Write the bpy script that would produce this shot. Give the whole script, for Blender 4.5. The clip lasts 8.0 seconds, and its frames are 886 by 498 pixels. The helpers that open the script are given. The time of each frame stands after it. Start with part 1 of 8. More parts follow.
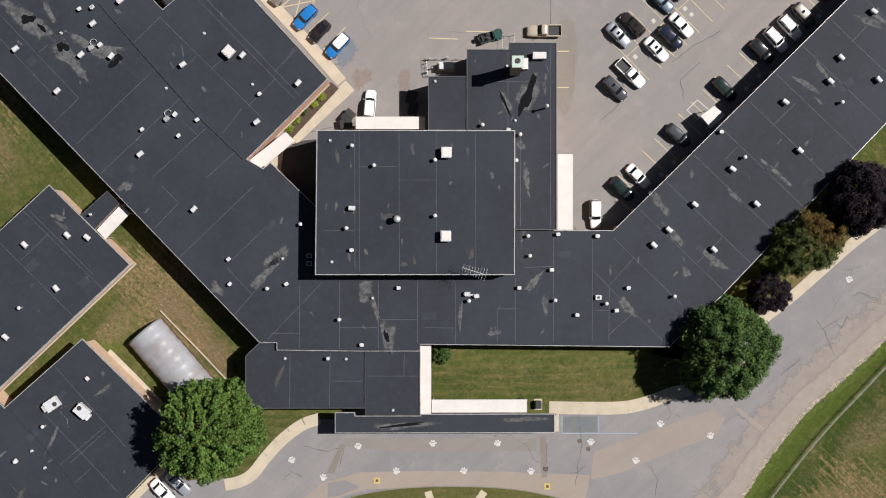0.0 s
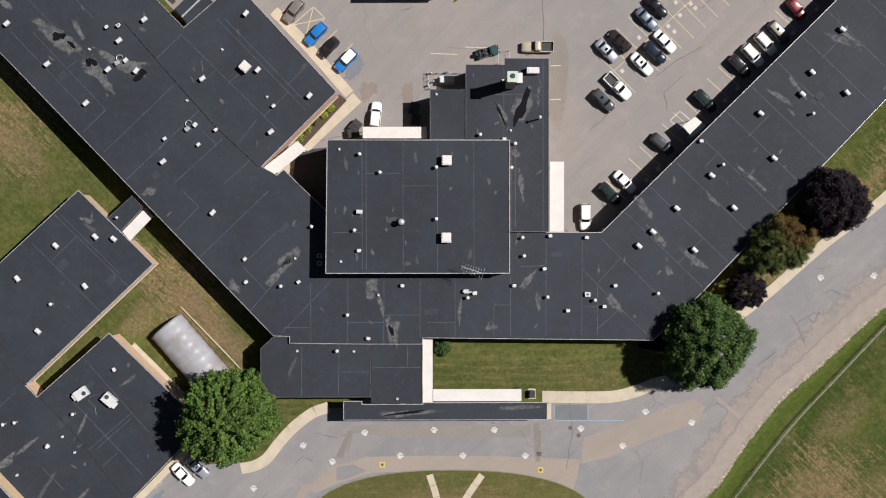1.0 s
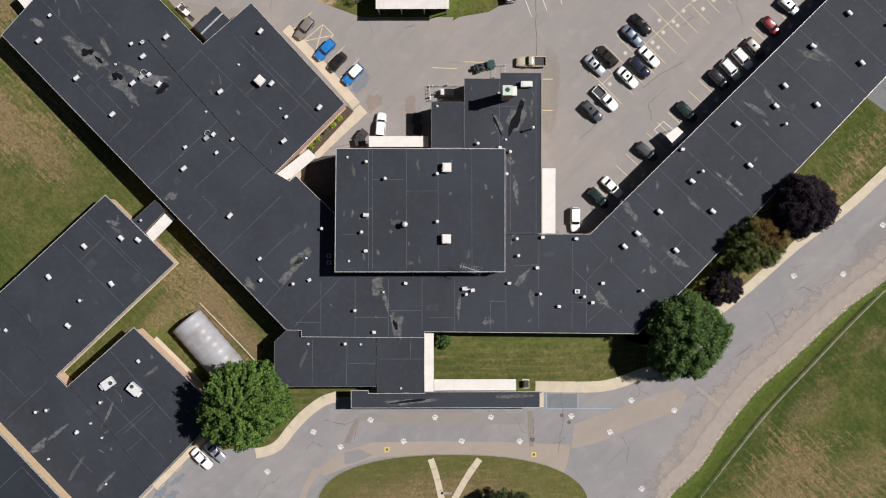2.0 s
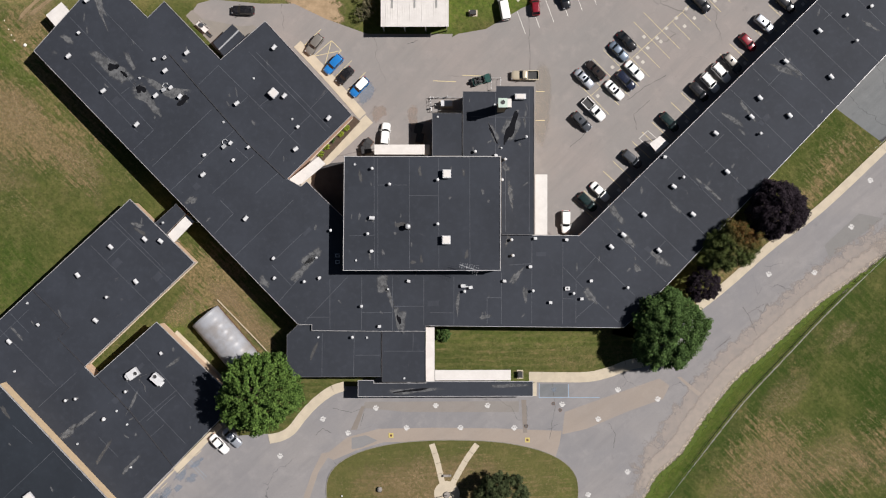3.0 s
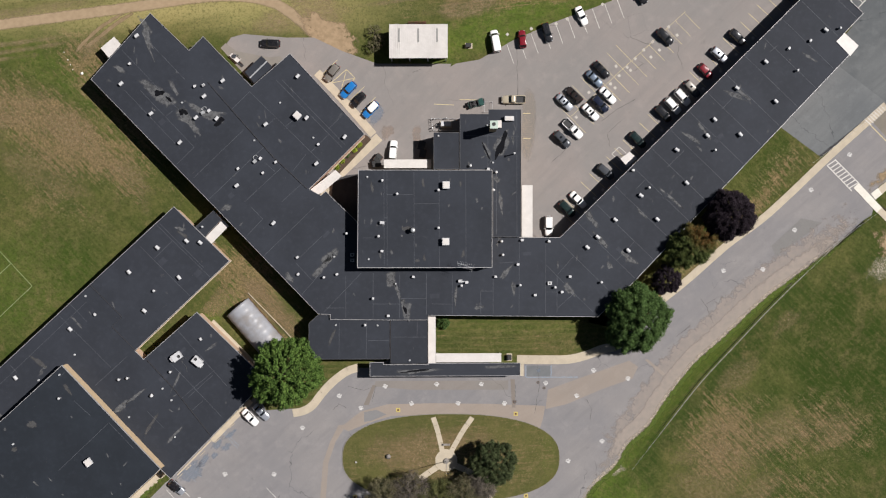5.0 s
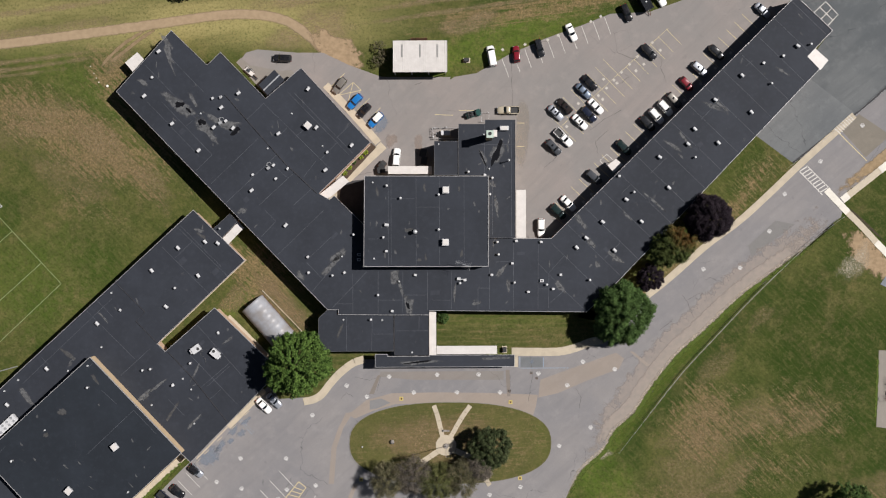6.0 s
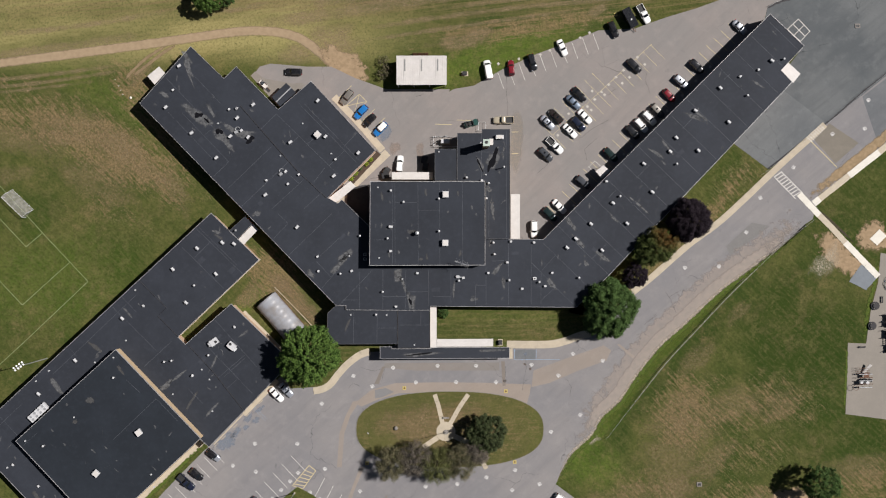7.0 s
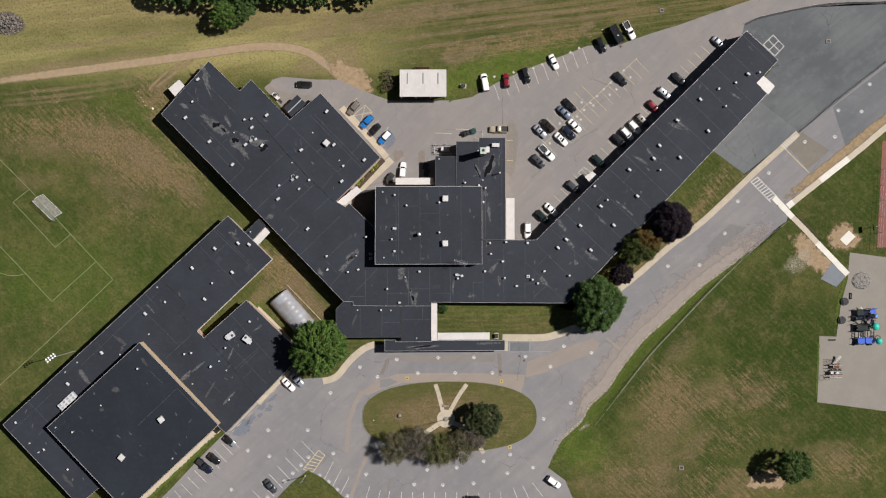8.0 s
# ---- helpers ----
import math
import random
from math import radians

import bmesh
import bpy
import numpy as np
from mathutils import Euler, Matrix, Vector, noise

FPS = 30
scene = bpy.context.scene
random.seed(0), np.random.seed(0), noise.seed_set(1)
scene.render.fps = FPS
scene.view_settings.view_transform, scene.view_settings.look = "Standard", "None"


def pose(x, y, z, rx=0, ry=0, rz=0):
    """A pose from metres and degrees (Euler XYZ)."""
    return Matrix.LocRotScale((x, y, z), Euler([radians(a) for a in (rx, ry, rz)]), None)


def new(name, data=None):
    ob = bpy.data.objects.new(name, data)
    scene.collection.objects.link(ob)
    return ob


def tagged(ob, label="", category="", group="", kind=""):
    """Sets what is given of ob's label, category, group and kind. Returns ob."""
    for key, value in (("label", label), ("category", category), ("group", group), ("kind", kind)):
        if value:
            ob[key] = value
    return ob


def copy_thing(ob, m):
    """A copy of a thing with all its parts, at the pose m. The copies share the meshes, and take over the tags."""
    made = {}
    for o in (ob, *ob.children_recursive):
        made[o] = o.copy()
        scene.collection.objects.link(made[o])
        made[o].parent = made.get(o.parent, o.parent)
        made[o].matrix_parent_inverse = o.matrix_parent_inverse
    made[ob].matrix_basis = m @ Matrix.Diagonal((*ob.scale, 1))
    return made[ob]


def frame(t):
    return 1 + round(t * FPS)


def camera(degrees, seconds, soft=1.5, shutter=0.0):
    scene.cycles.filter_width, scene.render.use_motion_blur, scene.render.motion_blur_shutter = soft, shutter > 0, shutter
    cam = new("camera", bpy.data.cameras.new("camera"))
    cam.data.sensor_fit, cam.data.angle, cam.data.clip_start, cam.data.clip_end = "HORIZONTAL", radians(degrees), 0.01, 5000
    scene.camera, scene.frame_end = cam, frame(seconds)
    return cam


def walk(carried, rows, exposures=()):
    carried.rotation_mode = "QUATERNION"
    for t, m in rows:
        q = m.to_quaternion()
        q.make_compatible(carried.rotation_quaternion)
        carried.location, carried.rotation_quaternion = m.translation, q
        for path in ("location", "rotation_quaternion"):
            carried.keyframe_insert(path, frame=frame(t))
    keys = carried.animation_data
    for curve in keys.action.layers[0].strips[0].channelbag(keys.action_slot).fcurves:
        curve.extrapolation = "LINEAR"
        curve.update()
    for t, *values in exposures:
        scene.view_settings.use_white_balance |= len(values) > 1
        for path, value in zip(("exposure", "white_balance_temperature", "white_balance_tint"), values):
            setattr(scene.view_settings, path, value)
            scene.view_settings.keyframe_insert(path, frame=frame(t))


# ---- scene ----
# ---------------------------------------------------------------- camera
cam = camera(50.05, 8.0, soft=1.15)
ROWS = [
    (0.0, 0.000, 0.000, 156.194, 0.2520, 0.4053, 0.000),
    (0.5, -0.088, 0.081, 162.038, 0.2313, 0.3800, -0.002),
    (1.0, -0.167, 0.160, 168.118, 0.2107, 0.3547, -0.005),
    (1.5, -0.239, 0.238, 174.444, 0.1893, 0.3287, -0.008),
    (2.0, -0.305, 0.316, 181.020, 0.1673, 0.3027, -0.012),
    (2.5, -0.367, 0.396, 187.852, 0.1447, 0.2767, -0.017),
    (3.0, -0.426, 0.478, 194.947, 0.1213, 0.2507, -0.023),
    (3.5, -0.483, 0.564, 202.312, 0.0980, 0.2253, -0.030),
    (4.0, -0.540, 0.655, 209.952, 0.0740, 0.1993, -0.039),
    (4.5, -0.598, 0.753, 217.873, 0.0487, 0.1747, -0.048),
    (5.0, -0.658, 0.857, 226.083, 0.0233, 0.1493, -0.059),
    (5.5, -0.721, 0.970, 234.585, -0.0027, 0.1253, -0.072),
    (6.0, -0.790, 1.093, 243.388, -0.0287, 0.1020, -0.086),
    (6.5, -0.865, 1.226, 252.498, -0.0560, 0.0793, -0.102),
    (7.0, -0.948, 1.372, 261.919, -0.0840, 0.0580, -0.119),
    (7.5, -1.040, 1.530, 271.661, -0.1127, 0.0373, -0.139),
    (8.0, -1.143, 1.703, 281.726, -0.1420, 0.0180, -0.160),
]
walk(cam, [(t, pose(x, y, z, rx, ry, rz)) for t, x, y, z, rx, ry, rz in ROWS], exposures=[(0.0, 1.04), (3.5, 0.98), (8.0, 0.8)])

# ---------------------------------------------------------------- light
SUN_AZ, SUN_EL = radians(15.0), radians(50.5)
world = bpy.data.worlds.new("world")
scene.world = world
world.use_nodes = True
wn = world.node_tree.nodes
sky = wn.new("ShaderNodeTexSky")
sky.sky_type, sky.sun_disc = "NISHITA", False
sky.sun_elevation, sky.sun_rotation = SUN_EL, radians(90.0) - SUN_AZ
world.node_tree.links.new(sky.outputs[0], wn["Background"].inputs[0])
wn["Background"].inputs[1].default_value = 0.0145
sun = new("sun", bpy.data.lights.new("sun", "SUN"))
sun.data.energy, sun.data.angle, sun.data.color = 3.6, radians(0.53), (1.0, 0.953, 0.922)
sun_dir = Vector((math.cos(SUN_EL) * math.cos(SUN_AZ), math.cos(SUN_EL) * math.sin(SUN_AZ), math.sin(SUN_EL)))
sun.matrix_world = Matrix.Translation(sun_dir * 300) @ sun_dir.to_track_quat("Z", "Y").to_matrix().to_4x4()


# ---------------------------------------------------------------- materials
class Nodes:
    """A small wrapper round one material's node tree."""

    def __init__(self, name, rough=0.8, metal=0.0, spec=0.3):
        self.mat = bpy.data.materials.new(name)
        self.mat.use_nodes = True
        self.tree = self.mat.node_tree
        self.bsdf = self.tree.nodes["Principled BSDF"]
        self.bsdf.inputs["Roughness"].default_value = rough
        self.bsdf.inputs["Metallic"].default_value = metal
        self.bsdf.inputs["Specular IOR Level"].default_value = spec
        self.place = self.tree.nodes.new("ShaderNodeNewGeometry").outputs["Position"]

    def link(self, a, b):
        self.tree.links.new(a, b)

    def mapped(self, scale, rz=0.0, shift=(0, 0, 0)):
        n = self.tree.nodes.new("ShaderNodeMapping")
        n.inputs["Scale"].default_value, n.inputs["Rotation"].default_value, n.inputs["Location"].default_value = scale, (0, 0, rz), shift
        self.link(self.place, n.inputs["Vector"])
        return n.outputs[0]

    def along(self, across, lengthwise, angle, shift=(0, 0, 0)):
        """Coordinates stretched along one direction on the ground (degrees from x)."""
        n = self.tree.nodes.new("ShaderNodeMapping")
        n.vector_type = "TEXTURE"
        n.inputs["Scale"].default_value, n.inputs["Rotation"].default_value, n.inputs["Location"].default_value = (lengthwise, across, 1), (0, 0, radians(angle)), shift
        self.link(self.place, n.inputs["Vector"])
        return n.outputs[0]

    def axis(self, k):
        n = self.tree.nodes.new("ShaderNodeSeparateXYZ")
        self.link(self.place, n.inputs[0])
        return n.outputs[k]

    def noise(self, scale, detail=4.0, vec=None, rough=0.6, distort=0.0):
        n = self.tree.nodes.new("ShaderNodeTexNoise")
        n.inputs["Scale"].default_value, n.inputs["Detail"].default_value = scale, detail
        n.inputs["Roughness"].default_value, n.inputs["Distortion"].default_value = rough, distort
        self.link(self.place if vec is None else vec, n.inputs["Vector"])
        return n.outputs["Fac"]

    def band(self, value, lo, hi):
        n = self.tree.nodes.new("ShaderNodeMapRange")
        n.interpolation_type = "SMOOTHSTEP"
        n.inputs["From Min"].default_value, n.inputs["From Max"].default_value = lo, hi
        self.link(value, n.inputs["Value"])
        return n.outputs[0]

    def math(self, op, a, b=0.0):
        n = self.tree.nodes.new("ShaderNodeMath")
        n.operation = op
        for i, v in enumerate((a, b)):
            if isinstance(v, (int, float)):
                n.inputs[i].default_value = v
            else:
                self.link(v, n.inputs[i])
        return n.outputs[0]

    def mix(self, fac, a, b, mode="MIX"):
        n = self.tree.nodes.new("ShaderNodeMix")
        n.data_type, n.blend_type = "RGBA", mode
        for i, v in ((0, fac), (6, a), (7, b)):
            if isinstance(v, (int, float)):
                n.inputs[i].default_value = v
            elif isinstance(v, tuple):
                n.inputs[i].default_value = (*v, 1)
            else:
                self.link(v, n.inputs[i])
        return n.outputs[2]

    def blob(self, x, y, rx, ry, rz=0.0, edge=0.6):
        """A soft patch: 1 inside an ellipse with a ragged border, 0 outside."""
        m = self.tree.nodes.new("ShaderNodeMapping")
        m.vector_type = "TEXTURE"
        m.inputs["Location"].default_value, m.inputs["Rotation"].default_value, m.inputs["Scale"].default_value = (x, y, 0), (0, 0, rz), (rx, ry, 1000)
        self.link(self.place, m.inputs["Vector"])
        d = self.tree.nodes.new("ShaderNodeVectorMath")
        d.operation = "LENGTH"
        self.link(m.outputs[0], d.inputs[0])
        r = self.math("ADD", d.outputs["Value"], self.math("MULTIPLY", self.math("SUBTRACT", self.noise(0.12, 5.0), 0.5), 1.6))
        return self.band(r, 1.0 + edge / 2, 1.0 - edge / 2)

    def colour(self, value):
        if isinstance(value, tuple):
            self.bsdf.inputs["Base Color"].default_value = (*value, 1)
        else:
            self.link(value, self.bsdf.inputs["Base Color"])

    def bump(self, height, strength=0.3, distance=0.02):
        n = self.tree.nodes.new("ShaderNodeBump")
        n.inputs["Strength"].default_value, n.inputs["Distance"].default_value = strength, distance
        self.link(height, n.inputs["Height"])
        self.link(n.outputs[0], self.bsdf.inputs["Normal"])

    def random(self):
        return self.tree.nodes.new("ShaderNodeObjectInfo").outputs["Random"]

    def island(self):
        return self.tree.nodes.new("ShaderNodeNewGeometry").outputs["Random Per Island"]


def mottled(name, a, b, scale=2.0, rough=0.8, metal=0.0, bump=0.2, fine=25.0, spec=0.3):
    """Two close tones mixed at a coarse and a fine scale, with fine relief."""
    n = Nodes(name, rough, metal, spec)
    c = n.mix(n.band(n.noise(scale, 5), 0.35, 0.65), a, b)
    g = n.noise(fine, 3)
    n.colour(n.mix(n.band(g, 0.3, 0.75), c, tuple(v * 0.82 for v in a)))
    if bump:
        n.bump(g, bump)
    return n.mat


def membrane(name, base, chalk=0.5):
    """Black rubber roofing: dust, dried ponds, scuffs and faint sheet-to-sheet change."""
    n = Nodes(name, 0.75, 0.0, 0.2)
    c = n.mix(n.band(n.noise(0.09, 4), 0.35, 0.7), base, tuple(v * 1.28 for v in base))
    c = n.mix(n.math("MULTIPLY", n.band(n.noise(0.9, 6), 0.45, 0.8), 0.45), c, tuple(v * 1.7 for v in base))
    dust = n.band(n.noise(0.22, 6, n.mapped((1, 1, 1), 0, (31, 7, 0)), 0.7, 0.6), 0.66, 0.80)
    c = n.mix(n.math("MULTIPLY", dust, chalk), c, (0.15, 0.145, 0.14))
    streak = n.band(n.noise(1.0, 5, n.along(0.6, 3.0, 35), 0.7, 0.4), 0.66, 0.78)
    c = n.mix(n.math("MULTIPLY", streak, chalk * 0.5), c, (0.16, 0.155, 0.15))
    scuff = n.band(n.noise(1.0, 6, n.along(0.35, 1.6, 62, (9, 4, 0)), 0.75, 0.5), 0.68, 0.78)
    c = n.mix(n.math("MULTIPLY", scuff, chalk * 0.7), c, (0.13, 0.127, 0.125))
    for k, (angle, width, length, lo) in enumerate(((92, 0.16, 2.6, 0.67), (-52, 0.14, 2.2, 0.69), (28, 0.12, 1.6, 0.70))):
        drag = n.band(n.noise(1.0, 5, n.along(width, length, angle, (3 + 11 * k, 5 * k, 0)), 0.7, 0.5), lo, lo + 0.09)
        zone = n.band(n.noise(0.08, 4, n.mapped((1, 1, 1), 0, (17 * k, 60, 0))), 0.46, 0.6)
        c = n.mix(n.math("MULTIPLY", n.math("MULTIPLY", drag, zone), min(0.8, chalk * 1.5)), c, (0.17, 0.165, 0.16))
    c = n.mix(n.math("MULTIPLY", n.band(n.noise(1.1, 9, None, 0.85), 0.6, 0.72), 0.5), c, tuple(v * 2.0 for v in base))
    n.colour(c)
    n.bump(n.noise(6.0, 5), 0.25, 0.03)
    return n.mat


def asphalt(name, base, warm=(0.2, 0.17, 0.145), crack=0.6, lane=30.0):
    """Aged asphalt: stone grain, pale worn areas, tyre lanes, oil spots and fine open cracks."""
    n = Nodes(name, 0.9, 0.0, 0.15)
    c = n.mix(n.band(n.noise(0.04, 6), 0.36, 0.64), base, warm)
    c = n.mix(n.math("MULTIPLY", n.band(n.noise(1.0, 6, n.along(2.2, 26.0, lane), 0.65), 0.42, 0.68), 0.4), c, tuple(v * 0.84 for v in base))
    c = n.mix(n.math("MULTIPLY", n.band(n.noise(0.3, 7, None, 0.7), 0.48, 0.72), 0.45), c, tuple(v * 1.2 for v in warm))
    c = n.mix(n.math("MULTIPLY", n.band(n.noise(0.5, 6, n.mapped((1, 1, 1), 0, (40, 3, 0)), 0.6), 0.62, 0.76), 0.5), c, tuple(v * 0.68 for v in base))
    nz = n.tree.nodes.new("ShaderNodeTexNoise")
    nz.inputs["Scale"].default_value, nz.inputs["Detail"].default_value = 0.3, 7
    n.link(n.place, nz.inputs["Vector"])
    for scale, wobble, width, gate_lo, shift in ((0.045, 4.0, 0.0022, 0.5, 90), (0.16, 2.0, 0.006, 0.58, 20)):
        v = n.tree.nodes.new("ShaderNodeTexVoronoi")
        v.feature = "DISTANCE_TO_EDGE"
        v.inputs["Scale"].default_value = scale
        wob = n.tree.nodes.new("ShaderNodeVectorMath")
        wob.operation = "MULTIPLY_ADD"
        n.link(nz.outputs["Color"], wob.inputs[0])
        wob.inputs[1].default_value = (wobble, wobble, 0)
        n.link(n.place, wob.inputs[2])
        n.link(wob.outputs[0], v.inputs["Vector"])
        mark = n.band(v.outputs["Distance"], width * 1.4, width * 0.4)
        gate = n.band(n.noise(0.05, 3, n.mapped((1, 1, 1), 0, (shift, 40, 0))), gate_lo, gate_lo + 0.1)
        c = n.mix(n.math("MULTIPLY", n.math("MULTIPLY", mark, gate), crack), c, tuple(v * 0.4 for v in base))
    g = n.noise(7.0, 6, None, 0.8)
    c = n.mix(n.math("MULTIPLY", n.band(g, 0.38, 0.66), 0.25), c, tuple(v * 0.62 for v in base))
    n.colour(c)
    n.bump(g, 0.3, 0.01)
    return n.mat


def turf(name, dry_spots, lush_spots=(), stripe_angle=-45.0, dryness=0.5, dimmed_spots=(), olive=0.0, lines=0.0):
    """Mown grass: clumps, mowing lines, sun-dried patches, watered, brighter ones, and painted-in dimmer ones."""
    n = Nodes(name, 0.95, 0.0, 0.05)
    c = n.mix(n.band(n.noise(0.06, 7, None, 0.65), 0.36, 0.64), (0.033, 0.053, 0.011), (0.076, 0.081, 0.024))
    for x, y, rx, ry, rz, amount in lush_spots:
        c = n.mix(n.math("MULTIPLY", n.blob(x, y, rx, ry, radians(rz), 1.2), amount), c, (0.075, 0.112, 0.018))
    # dark green spots: part truly dark grass, part dimmer light painted into the colour
    for x, y, rx, ry, rz, amount in dimmed_spots:
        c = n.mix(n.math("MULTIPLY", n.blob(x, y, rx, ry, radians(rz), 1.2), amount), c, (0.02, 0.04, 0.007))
    mid = n.noise(0.5, 9, n.mapped((1, 1, 1), 0, (5, 31, 0)), 0.78)
    c = n.mix(n.math("MULTIPLY", n.band(mid, 0.44, 0.6), 0.42), c, (0.024, 0.04, 0.009))
    pale = n.noise(0.3, 9, n.mapped((1, 1, 1), 0, (61, 17, 0)), 0.78)
    c = n.mix(n.math("MULTIPLY", n.band(pale, 0.5, 0.62), 0.32), c, (0.15, 0.128, 0.052))
    straw = n.mix(n.band(n.noise(1.7, 8, None, 0.8), 0.4, 0.6), (0.285, 0.185, 0.108), (0.115, 0.08, 0.042))
    far_side = n.band(n.axis(1), 48.0, 58.0)
    near_side = n.math("SUBTRACT", 1.0, far_side)
    # rows left by the mower, and hay drawn out along the far field
    a = radians(stripe_angle)
    u = n.math("ADD", n.math("MULTIPLY", n.axis(0), -math.sin(a)), n.math("MULTIPLY", n.axis(1), math.cos(a)))
    rows = n.math("SINE", n.math("ADD", n.math("MULTIPLY", u, 2 * math.pi / 1.45), n.math("MULTIPLY", n.noise(0.12, 5), 14.0)))
    s = n.noise(1.0, 6, n.along(0.45, 5.0, stripe_angle), 0.7, 0.3)
    s2 = n.noise(1.0, 6, n.along(0.9, 26.0, 7.0), 0.7, 0.2)
    mow = n.math("ADD", n.math("MULTIPLY", n.math("ADD", s, n.math("MULTIPLY", rows, 0.05)), near_side), n.math("MULTIPLY", s2, far_side))
    clump = n.noise(0.3, 10, None, 0.82)
    thin = n.math("MULTIPLY", n.band(n.noise(0.05, 8, n.mapped((1, 1, 1), 0, (12, 55, 0)), 0.7), dryness - 0.06, dryness + 0.16), 0.45)
    spots = None
    for x, y, rx, ry, rz, amount in dry_spots:
        b = n.math("MULTIPLY", n.blob(x, y, rx, ry, radians(rz), 1.3), amount)
        spots = b if spots is None else n.math("MAXIMUM", spots, b)
    ragged = n.math("ADD", n.math("MULTIPLY", n.math("SUBTRACT", clump, 0.5), 2.4), n.math("MULTIPLY", n.math("SUBTRACT", mow, 0.5), 2.0))
    dry = n.math("MAXIMUM", n.math("MULTIPLY", thin, n.band(clump, 0.44, 0.58)), n.math("MULTIPLY", n.band(n.math("ADD", spots, ragged), 0.55, 1.05), n.band(spots, 0.02, 0.3)))
    c = n.mix(n.math("MULTIPLY", dry, 0.68), c, straw)
    fleck = n.band(n.noise(2.4, 5, n.mapped((1, 1, 1), 0, (21, 4, 0)), 0.75, 0.4), 0.54, 0.64)
    c = n.mix(n.math("MULTIPLY", n.math("MULTIPLY", fleck, n.band(spots, 0.15, 0.7)), 0.36), c, (0.36, 0.265, 0.17))
    hay = n.math("MULTIPLY", far_side, n.band(n.axis(0), 5.0, -45.0))
    c = n.mix(n.math("MULTIPLY", hay, n.math("ADD", n.math("MULTIPLY", n.band(n.noise(0.03, 7, n.along(0.5, 2.5, 6), 0.65), 0.33, 0.6), 0.6), 0.25)), c, (0.3, 0.255, 0.11))
    c = n.mix(n.math("MULTIPLY", n.math("MULTIPLY", n.band(n.axis(1), 62.0, 70.0), n.band(s2, 0.4, 0.6)), 0.6), c, (0.19, 0.135, 0.072))
    c = n.mix(n.math("MULTIPLY", n.band(mow, 0.44, 0.66), 0.2), c, (0.13, 0.11, 0.045))
    tuft = n.noise(1.5, 9, None, 0.85)
    c = n.mix(n.math("MULTIPLY", n.band(tuft, 0.48, 0.6), 0.55), c, (0.022, 0.032, 0.008))
    c = n.mix(n.math("MULTIPLY", n.band(n.noise(1.2, 9, n.mapped((1, 1, 1), 0, (3, 8, 0)), 0.85), 0.53, 0.64), 0.5), c, (0.15, 0.132, 0.05))
    if lines:
        c = n.mix(n.math("MULTIPLY", n.band(n.math("ADD", rows, n.math("MULTIPLY", n.math("SUBTRACT", s, 0.5), 5.0)), -0.2, 0.9), lines), c, (0.16, 0.122, 0.058))
    if olive:
        c = n.mix(olive, c, (0.098, 0.088, 0.034))
    n.colour(c)
    n.bump(tuft, 0.7, 0.12)
    return n.mat


def leaf(name, a, b, clump=0.9):
    n = Nodes(name, 0.8, 0.0, 0.12)
    c = n.mix(n.band(n.noise(clump, 3), 0.36, 0.64), a, b)
    c = n.mix(n.math("MULTIPLY", n.island(), 0.5), c, tuple(1.6 * v for v in b))
    c = n.mix(n.math("MULTIPLY", n.band(n.island(), 0.35, 0.0), 0.5), c, tuple(0.45 * v for v in a))
    n.colour(n.mix(n.math("MULTIPLY", n.band(n.noise(0.35, 2), 0.45, 0.75), 0.4), c, tuple(0.6 * v for v in a)))
    return n.mat


def paint(name, colour, rough=0.25, metal=0.0):
    n = Nodes(name, rough, metal, 0.3)
    n.bsdf.inputs["Coat Weight"].default_value = 0.5
    n.bsdf.inputs["Coat Roughness"].default_value = 0.08
    dust = n.band(n.noise(3.0, 5), 0.4, 0.8)
    n.colour(n.mix(n.math("MULTIPLY", dust, 0.06), colour, (0.3, 0.28, 0.25)))
    return n.mat


ROOF = membrane("roof_membrane", (0.0208, 0.0236, 0.0304))
ROOF_HIGH = membrane("roof_membrane_clean", (0.0194, 0.0222, 0.0288), 0.3)
SEAM = mottled("seam_tape", (0.078, 0.084, 0.098), (0.04, 0.043, 0.052), 0.6, 0.7)
PUDDLE = Nodes("standing_water", 0.12, 0.0, 0.5)
PUDDLE.colour((0.008, 0.008, 0.009))
PUDDLE = PUDDLE.mat
COPING = mottled("coping_metal", (0.44, 0.43, 0.43), (0.25, 0.25, 0.26), 1.0, 0.45, 0.3)
DARK_COPING = mottled("dark_coping", (0.05, 0.05, 0.055), (0.03, 0.03, 0.033), 1.0, 0.5, 0.2)
WHITE_METAL = mottled("white_sheet_metal", (0.57, 0.545, 0.52), (0.5, 0.475, 0.45), 0.7, 0.45, 0.0, 0.05)
GALV = mottled("galvanised_steel", (0.6, 0.61, 0.62), (0.45, 0.46, 0.47), 2.0, 0.4, 0.6)
VENT_WHITE = mottled("vent_white", (0.52, 0.525, 0.535), (0.4, 0.4, 0.41), 3.0, 0.5)
VENT_DARK = mottled("vent_shadow_grille", (0.03, 0.03, 0.03), (0.05, 0.05, 0.05), 3.0, 0.6)
BRICK = mottled("brick_wall", (0.5, 0.33, 0.25), (0.42, 0.26, 0.19), 1.2, 0.9, 0, 0.4, 9.0)
BUFF = mottled("buff_brick", (0.5, 0.38, 0.24), (0.42, 0.31, 0.2), 1.2, 0.9, 0, 0.4, 9.0)
CONCRETE = mottled("concrete", (0.44, 0.38, 0.29), (0.36, 0.315, 0.245), 0.5, 0.9, 0, 0.2, 8.0)
